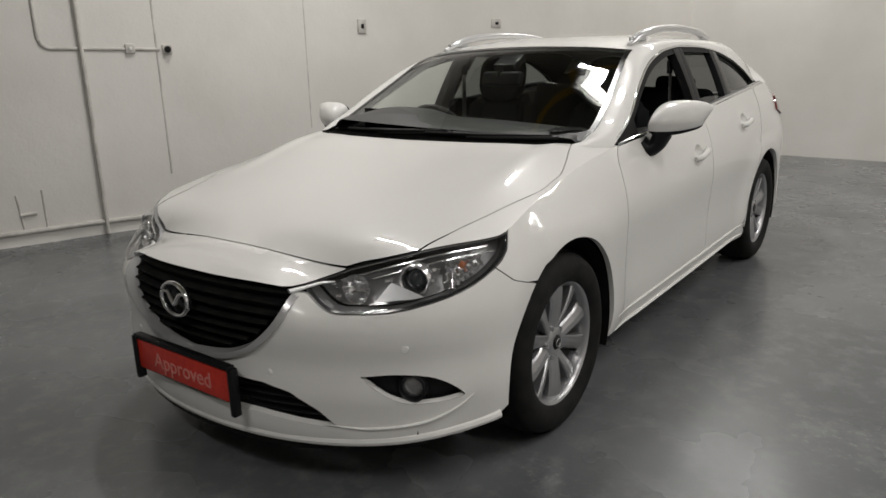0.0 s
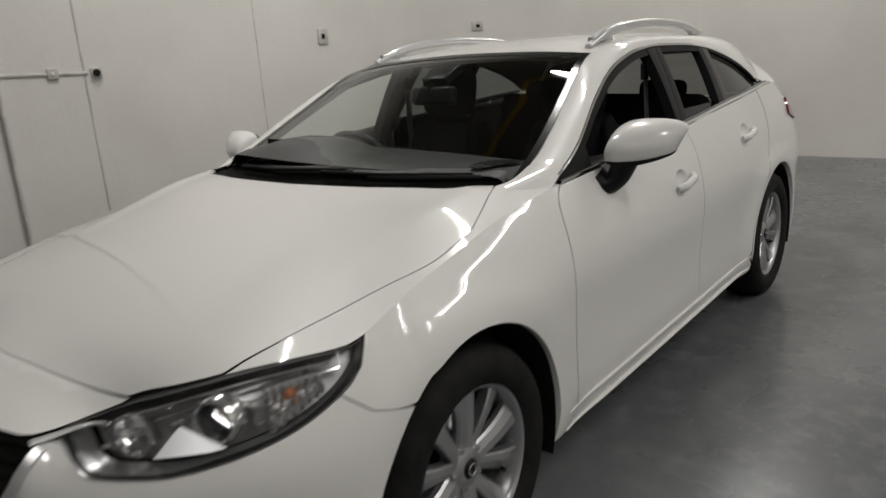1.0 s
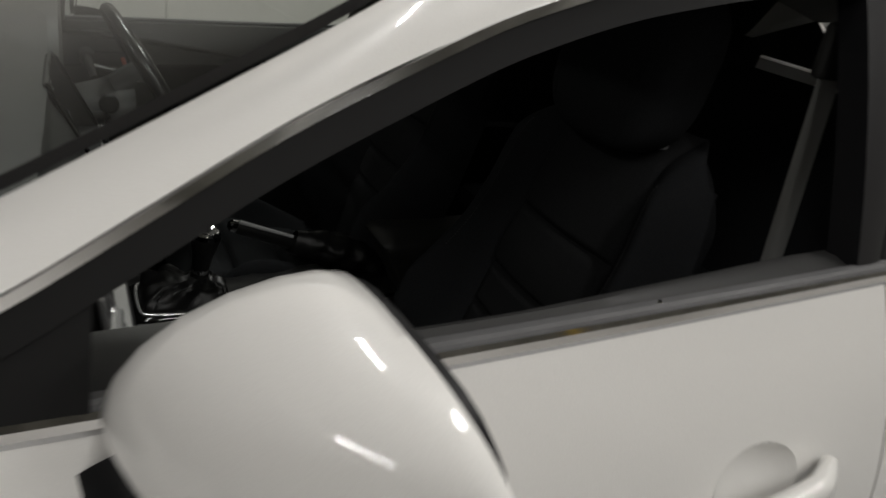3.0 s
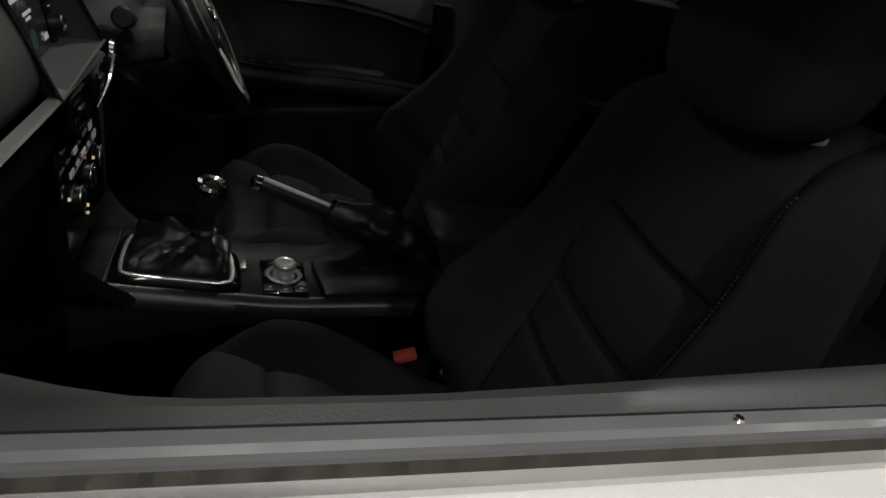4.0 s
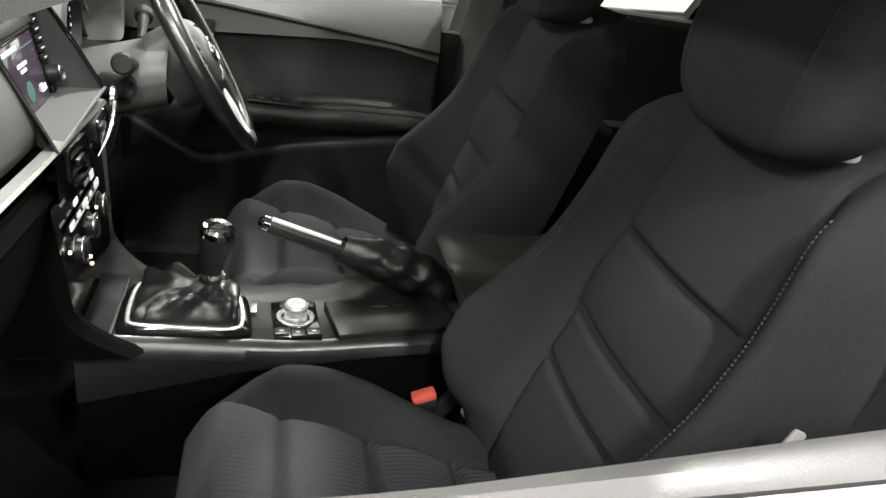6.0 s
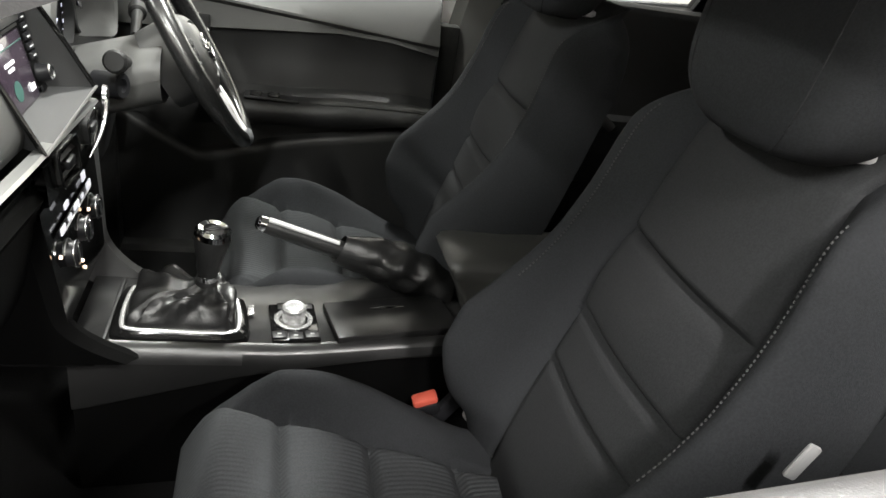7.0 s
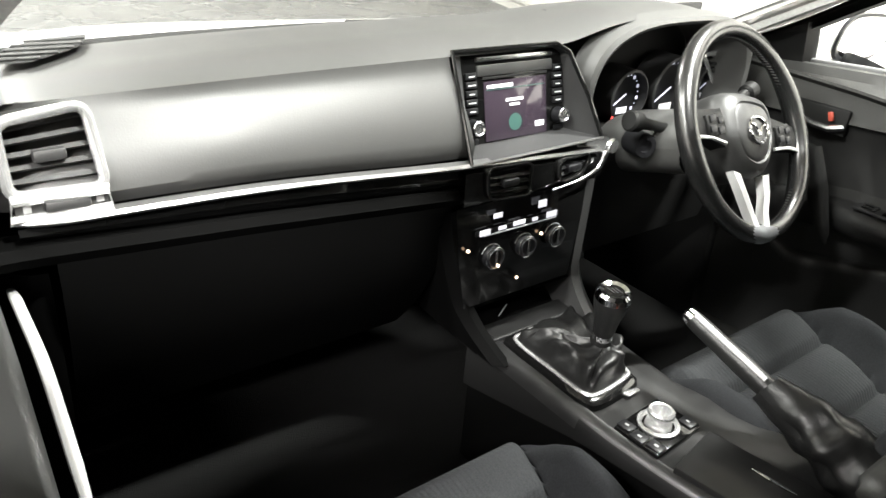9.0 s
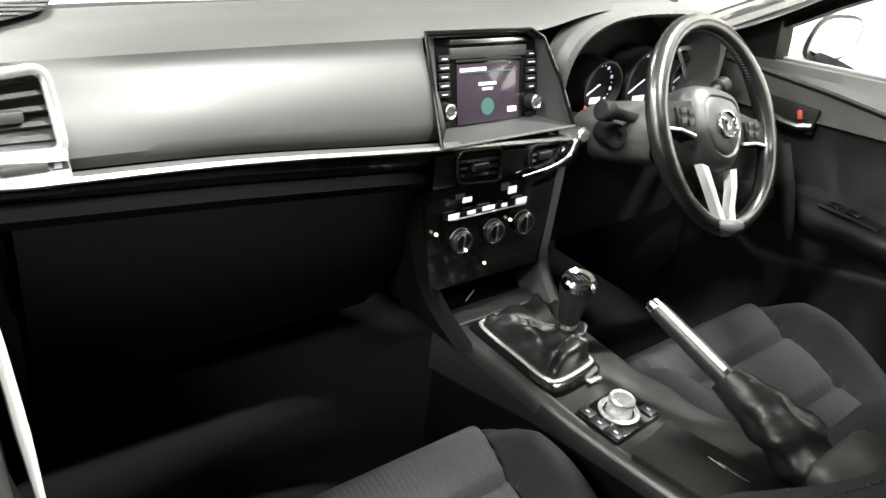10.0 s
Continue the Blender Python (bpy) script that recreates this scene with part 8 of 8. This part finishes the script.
def instruments():
    """Hooded dials ahead of the wheel."""
    cx = -0.374
    bm = bmesh.new()
    rows = []
    for k in range(41):
        a = math.pi * (-0.16 + 1.32 * k / 40)
        x = cx + 0.216 * math.copysign(abs(math.cos(a)) ** 0.7, math.cos(a))
        z = 0.930 + 0.116 * math.copysign(abs(math.sin(a)) ** 0.75, math.sin(a))
        rows.append([(cx + (x - cx) * 0.93, 1.600, z - 0.012), (cx + (x - cx) * 0.98, 1.690, z - 0.004), (x, 1.728, z), (cx + (x - cx) * 1.025, 1.733, z + 0.006), (cx + (x - cx) * 1.06, 1.728, z + 0.013), (cx + (x - cx) * 1.11, 1.690, z + 0.018)])
    sheet(bm, rows)
    cowl = cpart("instrument_cowl", bm, SHROUD, car, "grey hood over the instruments")
    bm = bmesh.new()
    box(bm, (cx, 1.592, 0.925), (0.44, 0.012, 0.26), bevel=0.003)
    cpart("dial_back", bm, BLACK_MATT, cowl)
    bm = bmesh.new()
    sheet(bm, [[(x, 1.60, 0.862), (x, 1.715, 0.856), (x, 1.735, 0.845), (x, 1.735, 0.76), (x, 1.70, 0.62)] for x in np.linspace(-0.60, -0.150, 14)])
    cpart("driver_lower_panel", bm, SOFT_DARK, cowl)
    for gx, r in ((-0.330, 0.046), (-0.462, 0.060), (-0.582, 0.040)):
        c = Vector((gx, 1.652, 0.905))
        bm = bmesh.new()
        lathe(bm, [(r + 0.006, -0.040), (r + 0.005, 0.016), (r + 0.001, 0.018), (r, 0.0)], "y", tuple(c), 40)
        ring = cpart("dial_ring", bm, RECESS, cowl, "dark instrument ring")
        bm = bmesh.new()
        lathe(bm, [(0.0, -0.004), (r, -0.004)], "y", tuple(c), 40)
        cpart("dial_face", bm, BLACK_SATIN, ring)
        for k in range(17):
            a = radians(225 - 270 * k / 16)
            bm = bmesh.new()
            plate(bm, c + Vector((-math.cos(a) * r * 0.84, 0.001, math.sin(a) * r * 0.84)), 0.0022 if k % 2 else 0.0060, 0.0022 if k % 2 else 0.0062, 0.001, (0, 1, 0), up=(0, 0, 1), bevel=0)
            cpart("dial_mark", bm, GLOW_BLUE, ring)
        bm = bmesh.new()
        tube(bm, [c + Vector((-0.004, 0.003, 0.003)), c + Vector((r * 0.74, 0.003, -r * 0.42))], 0.0014, 5)
        cpart("dial_needle", bm, GLOW_BLUE, ring)
        bm = bmesh.new()
        plate(bm, c + Vector((0.0, 0.001, -r * 0.62)), r * 0.62, r * 0.26, 0.001, (0, 1, 0), bevel=0)
        cpart("dial_window", bm, GLOW_WHITE if gx > -0.4 else GLOW_DIM, ring)
    for x, z in ((-0.287, 0.872), (-0.372, 0.868)):
        bm = bmesh.new()
        lathe(bm, [(0.0, 0.002), (0.0035, 0.002)], "y", (x, 1.668, z), 10)
        cpart("warning_dot", bm, GLOW_RED, cowl)


GLOW_BLUE = material("lit_dial_white", (0.4, 0.4, 0.5), 0.5, 0.0, Emission_Color=(0.80, 0.82, 1.0, 1), Emission_Strength=0.035)
instruments()
louvre_vent([(-0.550, 1.725, 0.968), (-0.618, 1.720, 0.966), (-0.655, 1.725, 0.903), (-0.602, 1.730, 0.905)], (0, -1, 0), 4, dash, 0.005, HUB, RING)


def driver_door_panel():
    """Inner trim of the driver's door: grey shoulder with a sharp crease, dark inset, padded armrest, map pocket."""
    ys = np.linspace(1.50, 2.415, 48)

    def belt(y):
        return belt_z(y) - 0.046

    def crease(y):
        return float(np.interp(y, [1.5, 1.9, 2.15, 2.415], [0.952, 0.934, 0.912, 0.886]))

    def border(y):
        return float(np.interp(y, [1.5, 1.75, 1.92, 2.18, 2.30, 2.415], [0.850, 0.858, 0.870, 0.886, 0.879, 0.858]))

    def arm(y):
        return float(np.interp(y, [1.5, 1.80, 1.95, 2.12, 2.20, 2.36, 2.415], [0.690, 0.705, 0.728, 0.732, 0.738, 0.738, 0.732]))

    def pocket(y):
        return float(np.interp(y, [1.5, 1.72, 1.80, 1.868, 1.93, 1.97, 2.10, 2.31, 2.415], [0.72, 0.672, 0.622, 0.583, 0.592, 0.606, 0.636, 0.668, 0.676]))

    def shelf(y):
        """How far the armrest stands out, 0 to 1."""
        return min(1.0, max(0.0, (y - 1.84) / 0.16)) ** 0.7

    bm = bmesh.new()
    rows = []
    for y in ys:
        b, k, e = belt(y), crease(y), border(y)
        rows.append([(-0.800, y, b - 0.004), (-0.792, y, b + 0.005), (-0.776, y, b + 0.004), (-0.758, y, b - 0.012), (-0.738, y, (b + k) / 2 - 0.004), (-0.716, y, k + 0.004), (-0.714, y, k - 0.001), (-0.724, y, k - 0.010), (-0.716, y, e + 0.012), (-0.712, y, e + 0.004), (-0.722, y, e - 0.002)])
    sheet(bm, rows)
    panel = cpart("door_trim", bm, DOOR_GREY, car, "grey upper door trim over dark panel", angle=28)
    bm = bmesh.new()
    rows = []
    for y in ys:
        e, a, q, w = border(y), arm(y), pocket(y), shelf(y)
        low = max(q + 0.016, a - 0.062)
        rows.append([(-0.720, y, e - 0.001), (-0.728, y, e - 0.012), (-0.730, y, (e + a) / 2), (-0.726, y, a + 0.022), (-0.718 + 0.016 * w, y, a + 0.006)])
    sheet(bm, rows)
    cpart("door_inset", bm, DOOR_DARK, panel, "dark cloth-like door inset")
    bm = bmesh.new()
    rows = []
    for y in ys:
        a, q, w = arm(y), pocket(y), shelf(y)
        low = max(q + 0.014, a - 0.066)
        rows.append([(-0.716 + 0.014 * w, y, a + 0.006), (-0.712 + 0.028 * w, y, a + 0.004), (-0.708 + 0.046 * w, y, a - 0.004), (-0.706 + 0.054 * w, y, a - 0.018), (-0.706 + 0.050 * w, y, a - 0.034), (-0.708 + 0.030 * w, y, low + 0.008), (-0.712 + 0.004 * w, y, low), (-0.716, y, q + 0.006),
                     (-0.704, y, q + 0.003), (-0.694, y, q + 0.002), (-0.688, y, q - 0.006), (-0.690, y, q - 0.022), (-0.700, y, q - 0.07), (-0.704, y, 0.46), (-0.716, y, 0.34)])
    sheet(bm, rows)
    cpart("door_armrest", bm, DOOR_DARK, panel, "dark padded armrest over a map pocket", angle=50)
    # soft elbow pad
    bm = bmesh.new()
    tube(bm, [Vector((-0.682, y, arm(y) + 0.000)) for y in np.linspace(2.115, 2.405, 16)], [0.004 + 0.014 * min(1.0, i / 3) for i in range(16)], 12, flat=0.55)
    cpart("elbow_pad", bm, DOOR_GREY, panel)
    # switch plate ahead of it
    bm = bmesh.new()
    box(bm, (-0.686, 2.035, 0.736), (0.040, 0.120, 0.006), pose(0, 0, 0, -2), bevel=0.002)
    plate_ob = cpart("switch_plate", bm, RECESS, panel, "dark switch plate")
    for k in range(4):
        bm = bmesh.new()
        box(bm, (-0.694 + 0.016 * (k % 2), 2.00 + 0.040 * (k // 2), 0.741), (0.012, 0.026, 0.006), bevel=0.002)
        cpart("window_switch", bm, PIANO, plate_ob)
    # release lever
    bm = bmesh.new()
    box(bm, (-0.713, 1.842, 0.872), (0.010, 0.112, 0.052), bevel=0.004)
    cup = cpart("release_recess", bm, BLACK_MATT, panel)
    bm = bmesh.new()
    tube(bm, [Vector(q) for q in ((-0.704, 1.792, 0.866), (-0.699, 1.835, 0.858), (-0.699, 1.870, 0.857), (-0.704, 1.896, 0.866))], 0.0055, 8, flat=1.3)
    cpart("release_lever", bm, SATIN_METAL, cup, "satin silver release lever")
    bm = bmesh.new()
    box(bm, (-0.704, 1.866, 0.880), (0.006, 0.010, 0.018), pose(0, 0, 0, 20), bevel=0.002)
    cpart("lock_tab", bm, BUCKLE_RED, cup, "red lock tab")
    # dark blade-like pull behind the wheel
    bm = bmesh.new()
    tube(bm, [Vector(q) for q in ((-0.628, 1.880, 0.830), (-0.616, 1.925, 0.760), (-0.600, 1.966, 0.692), (-0.597, 1.976, 0.674))], [0.022, 0.020, 0.011, 0.003], 10, up=(1, 0.3, 0), flat=0.35)
    tube(bm, [Vector((-0.628, 1.880, 0.825)), Vector((-0.69, 1.86, 0.80))], [0.016, 0.014], 8)
    cpart("door_pull", bm, SOFT_DARK, panel, "dark grab handle")
    bm = bmesh.new()
    box(bm, (-0.770, 2.00, 0.63), (0.04, 0.94, 0.60), bevel=0.008)
    cpart("door_core", bm, DARK, panel)
    bm = bmesh.new()
    sheet(bm, [[(-0.716, 2.415, 0.34), (-0.70, 2.415, 0.66), (-0.716, 2.415, 0.88), (-0.79, 2.418, 0.985)], [(-0.79, 2.425, 0.34), (-0.79, 2.425, 0.66), (-0.79, 2.425, 0.88), (-0.80, 2.425, 0.985)]])
    cpart("door_edge", bm, BLACK_SATIN, panel)
    # rear door beyond the pillar
    bm = bmesh.new()
    rows = []
    for y in np.linspace(2.56, 3.24, 24):
        b = belt_z(y) - 0.046
        k = float(np.interp(y, [2.56, 2.77, 3.05, 3.24], [0.975, 0.962, 0.944, 0.93]))
        rows.append([(-0.80, y, b - 0.004), (-0.79, y, b + 0.005), (-0.768, y, b), (-0.745, y, b - 0.02), (-0.716, y, k + 0.003), (-0.724, y, k - 0.012), (-0.722, y, 0.86), (-0.716, y, 0.77), (-0.69, y, 0.755), (-0.69, y, 0.72), (-0.71, y, 0.66), (-0.71, y, 0.35)])
    sheet(bm, rows)
    rear = cpart("rear_door_trim", bm, SOFT_DARK, car, "dark rear door trim", angle=28)
    bm = bmesh.new()
    tube(bm, [Vector(q) for q in ((-0.700, 2.800, 0.800), (-0.685, 2.842, 0.772), (-0.680, 2.890, 0.738))], [0.006, 0.010, 0.008], 10, flat=1.5)
    cpart("rear_pull", bm, DOOR_GREY, rear, "grey pull handle")


DOOR_GREY = material("grey_door_shoulder", (0.024, 0.024, 0.023), 0.65, Specular_IOR_Level=0.25)
bump(DOOR_GREY, 700, 0.35, 0.0006)
DOOR_DARK = material("dark_door_plastic", (0.013, 0.013, 0.013), 0.5, Specular_IOR_Level=0.3)
bump(DOOR_DARK, 700, 0.35, 0.0006)
driver_door_panel()


def passenger_door_panel():
    """Inner trim of the near door, seen from above: lip of the sill, shoulder, dark panel, bright strip."""
    ys = np.linspace(1.60, 2.62, 40)

    def top_at(y):
        return belt_z(y - 0.06) + 0.006

    bm = bmesh.new()
    rows = []
    for y in ys:
        b = top_at(y)
        zc = float(np.interp(y, [1.60, 1.76, 1.86, 1.96, 2.04, 2.12, 2.30, 2.62], [0.815, 0.828, 0.850, 0.850, 0.820, 0.766, 0.745, 0.745]))
        lean = -0.007 + max(-0.022, min(0.0, -0.06 * (y - 2.14))) - 0.05 * min(1.2, max(0.0, (2.04 - y) / 0.14) ** 1.6)
        rows.append([(x, y, z) for x, z in ((0.7985, b - 0.016), (0.7985, b - 0.001), (0.7975, b + 0.0040), (0.7945 + lean * 0.5, b + 0.0082), (0.7910 + lean, b + 0.006), (0.785 + lean, b - 0.004), (min(0.768, 0.780 + lean), b - 0.024), (0.742, b - 0.056), (0.716, max(zc + 0.02, b - 0.092)), (0.704, zc + 0.01), (0.702, zc), (0.716, zc - 0.006))])
    sheet(bm, rows)
    for f in bm.faces:
        f.material_index = 1 if min(v.co.x for v in f.verts) > 0.7980 else 0
    panel = ipart("door_trim", bm, [GREY_TRIM, BLACK_MATT], car, "grey upper door trim over dark panel")
    bm = bmesh.new()
    rows = []
    for y in ys:
        zc = float(np.interp(y, [1.60, 1.76, 1.86, 1.96, 2.04, 2.12, 2.30, 2.62], [0.815, 0.828, 0.850, 0.850, 0.820, 0.766, 0.745, 0.745]))
        arm = math.exp(-(((y - 2.28) / 0.30) ** 6))
        rows.append([(x, y, z) for x, z in ((0.714, zc - 0.004), (0.720, zc - 0.02), (0.716, 0.70), (0.698 - 0.020 * arm, 0.66), (0.712, 0.60), (0.708, 0.48), (0.715, 0.36), (0.73, 0.32))])
    sheet(bm, rows)
    ipart("door_middle", bm, SOFT_DARK, panel, "dark lower door panel")
    bm = bmesh.new()
    sheet(bm, [[(0.780, y, top_at(y) - 0.021), (0.815, y, top_at(y) - 0.021)] for y in ys])
    ipart("window_slot", bm, BLACK_MATT, panel, "black glass slot")
    bm = bmesh.new()
    line = [(0.703, 1.70, 0.818), (0.702, 1.80, 0.845), (0.700, 1.90, 0.846), (0.700, 1.98, 0.815), (0.700, 2.06, 0.758)]
    tube(bm, [Vector(path_at(line, i / 27)) for i in range(28)], [0.0025 + 0.003 * min(1, i / 5) * min(1, (27 - i) / 5) for i in range(28)], 10, flat=0.7)
    cpart("pull_strip", bm, PULL_SILVER, panel, "satin silver pull strip")
    bm = bmesh.new()
    box(bm, (0.758, 2.16, 0.645), (0.04, 0.94, 0.65), bevel=0.008)
    ipart("door_core", bm, DARK, panel)


passenger_door_panel()

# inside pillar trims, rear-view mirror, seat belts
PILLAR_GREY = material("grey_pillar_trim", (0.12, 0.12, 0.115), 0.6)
bump(PILLAR_GREY, 500, 0.3, 0.0006)
for sgn in (1, -1):
    bm = bmesh.new()
    rows = []
    for t in np.linspace(0, 1, 14):
        e = Vector(path_at(SCREEN_EDGE, t))
        y = float(np.interp(t, [0, 1], [1.60, 2.34]))
        g = glass_side(y, min(window_top(y) + 0.01, 1.36)) - Vector((0.045, 0, 0))
        rows.append([(sgn * (e.x - 0.03), e.y + 0.02, e.z - 0.012), (sgn * (e.x * 0.5 + g.x * 0.5 - 0.045), e.y * 0.5 + g.y * 0.5 + 0.01, (e.z + g.z) / 2 - 0.02), (sgn * g.x, g.y, g.z)])
    sheet(bm, rows)
    part("pillar_trim", bm, HEADLINER, car, "pale grey windscreen pillar trim")
    bm = bmesh.new()
    rows = []
    for y in np.linspace(2.30, 3.92, 30):
        e = Vector((curve_at([(q[1], q[0]) for q in ROOF_EDGE], y), y, curve_at([(q[1], q[2]) for q in ROOF_EDGE], y) - 0.030))
        g = glass_side(y, window_top(y) - 0.008) - Vector((0.024, 0, 0))
        rows.append([(sgn * (e.x - 0.03), y, e.z), (sgn * ((e.x + g.x) / 2 - 0.022), y, (e.z + g.z) / 2 - 0.004), (sgn * g.x, y, g.z)])
    sheet(bm, rows)
    part("roof_side_trim", bm, SOFT_DARK, car, "dark inner roof side trim")
    bm = bmesh.new()
    rows = []
    for t in np.linspace(0, 1, 12):
        e = Vector(path_at([(0.585, 4.15, 1.292), (0.62, 4.32, 1.205), (0.64, 4.47, 1.11), (0.60, 4.62, 1.02)], t))
        g = crest_point(s_y(3.93 + 0.55 * t))
        rows.append([(sgn * (e.x - 0.04), e.y - 0.03, e.z - 0.02), (sgn * ((e.x + g.x) / 2 - 0.05), (e.y + g.y) / 2, (e.z + g.z) / 2), (sgn * (g.x - 0.04), g.y, g.z)])
    sheet(bm, rows)
    part("rear_pillar_trim", bm, SOFT_DARK, car, "dark inner rear pillar trim")
    bm = bmesh.new()
    rows = []
    for t in np.linspace(0, 1, 10):
        ya, yb = (2.52 if sgn > 0 else 2.44) + 0.05 * t, (2.66 if sgn > 0 else 2.58) + 0.05 * t
        z = 0.80 + 0.55 * t
        x = glass_side(2.6, z).x
        rows.append([(sgn * (x - 0.012), ya, z), (sgn * (x - 0.050), ya + 0.02, z), (sgn * (x - 0.055), yb - 0.03, z), (sgn * (x - 0.02), yb, z)])
    sheet(bm, rows)
    # Same trim in two tones: shade put into the near one, light into the far.
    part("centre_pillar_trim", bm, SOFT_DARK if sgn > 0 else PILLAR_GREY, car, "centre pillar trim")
    bm = bmesh.new()
    rows = []
    for t in np.linspace(0, 1, 16):
        p = Vector((0.655, 2.585, 1.26)).lerp(Vector((0.675, 2.60, 0.55)), t)
        rows.append([(sgn * p.x, p.y - 0.022, p.z), (sgn * (p.x - 0.002), p.y, p.z), (sgn * p.x, p.y + 0.022, p.z)])
    sheet(bm, rows)
    belt = part("seat_belt", bm, material("belt_webbing", (0.26, 0.26, 0.25), 0.8), car, "grey seat belt webbing")
    bm = bmesh.new()
    box(bm, (sgn * 0.652, 2.585, 1.265), (0.02, 0.05, 0.07), bevel=0.008)
    part("belt_anchor", bm, SOFT, belt)
    bm = bmesh.new()
    box(bm, (sgn * 0.605, 2.452, 0.870), (0.006, 0.014, 0.036), pose(0, 0, 0, -25), bevel=0.003)
    part("belt_tongue", bm, KEY_GREY, belt, "grey belt tongue")
bm = bmesh.new()
box(bm, (0.0, 1.99, 1.228), (0.255, 0.038, 0.074), pose(0, 0, 0, -12, 0, -10), bevel=0.016, segments=3)
rvm = part("rear_view_mirror", bm, BLACK_SATIN, car, "black rear-view mirror")
bm = bmesh.new()
tube(bm, [(-0.02, 1.98, 1.24), (0.0, 2.00, 1.29), (0.0, 2.03, 1.312)], 0.012, 10)
box(bm, (0.01, 2.045, 1.308), (0.13, 0.13, 0.04), pose(0, 0, 0, 25), bevel=0.012)
part("mirror_stem", bm, BLACK_SATIN, rvm)


# ---- blockwork of the long wall ----
BLOCK_L, BLOCK_H, JOINT = 0.44, 0.215, 0.010


def block_mesh():
    """A painted block face with chamfered edges, standing proud of the joints."""
    bm = bmesh.new()
    l, h = (BLOCK_L - JOINT) / 2, (BLOCK_H - JOINT) / 2
    rows = []
    for w, d in ((0.0, -0.002), (0.0, 0.0016), (0.005, 0.0032)):
        rows.append([bm.verts.new(WALL_DIR * s + WALL_N * d + Vector((0, 0, z))) for s, z in ((-l + w, -h + w), (l - w, -h + w), (l - w, h - w), (-l + w, h - w))])
    for a, b in zip(rows, rows[1:]):
        for k in range(4):
            bm.faces.new((a[k], a[(k + 1) % 4], b[(k + 1) % 4], b[k]))
    bm.faces.new(rows[-1])
    bmesh.ops.recalc_face_normals(bm, faces=bm.faces)
    me = bpy.data.meshes.new("block")
    bm.to_mesh(me)
    bm.free()
    me.materials.append(WALL_PAINT)
    return me


BLOCK = block_mesh()
far_blocks = bmesh.new()
for course in range(21):
    for k in range(-12, 19):
        s = (k + 0.5 * (course % 2)) * BLOCK_L
        if s < -5.2 or s > 8.0:
            continue
        place = on_wall(s, 0.11 + BLOCK_H * course)
        if -1.6 < s < 6.4 and course < 16:
            ob = new("block", BLOCK)
            ob.parent = wall_west
            ob.matrix_local = Matrix.Translation(place)
        else:
            n0 = len(far_blocks.verts)
            far_blocks.from_mesh(BLOCK)
            far_blocks.verts.ensure_lookup_table()
            for v in far_blocks.verts[n0:]:
                v.co += place
tagged(part("far_blocks", far_blocks, WALL_PAINT, wall_west, smooth=False), "white painted blocks further along", kind="stuff")
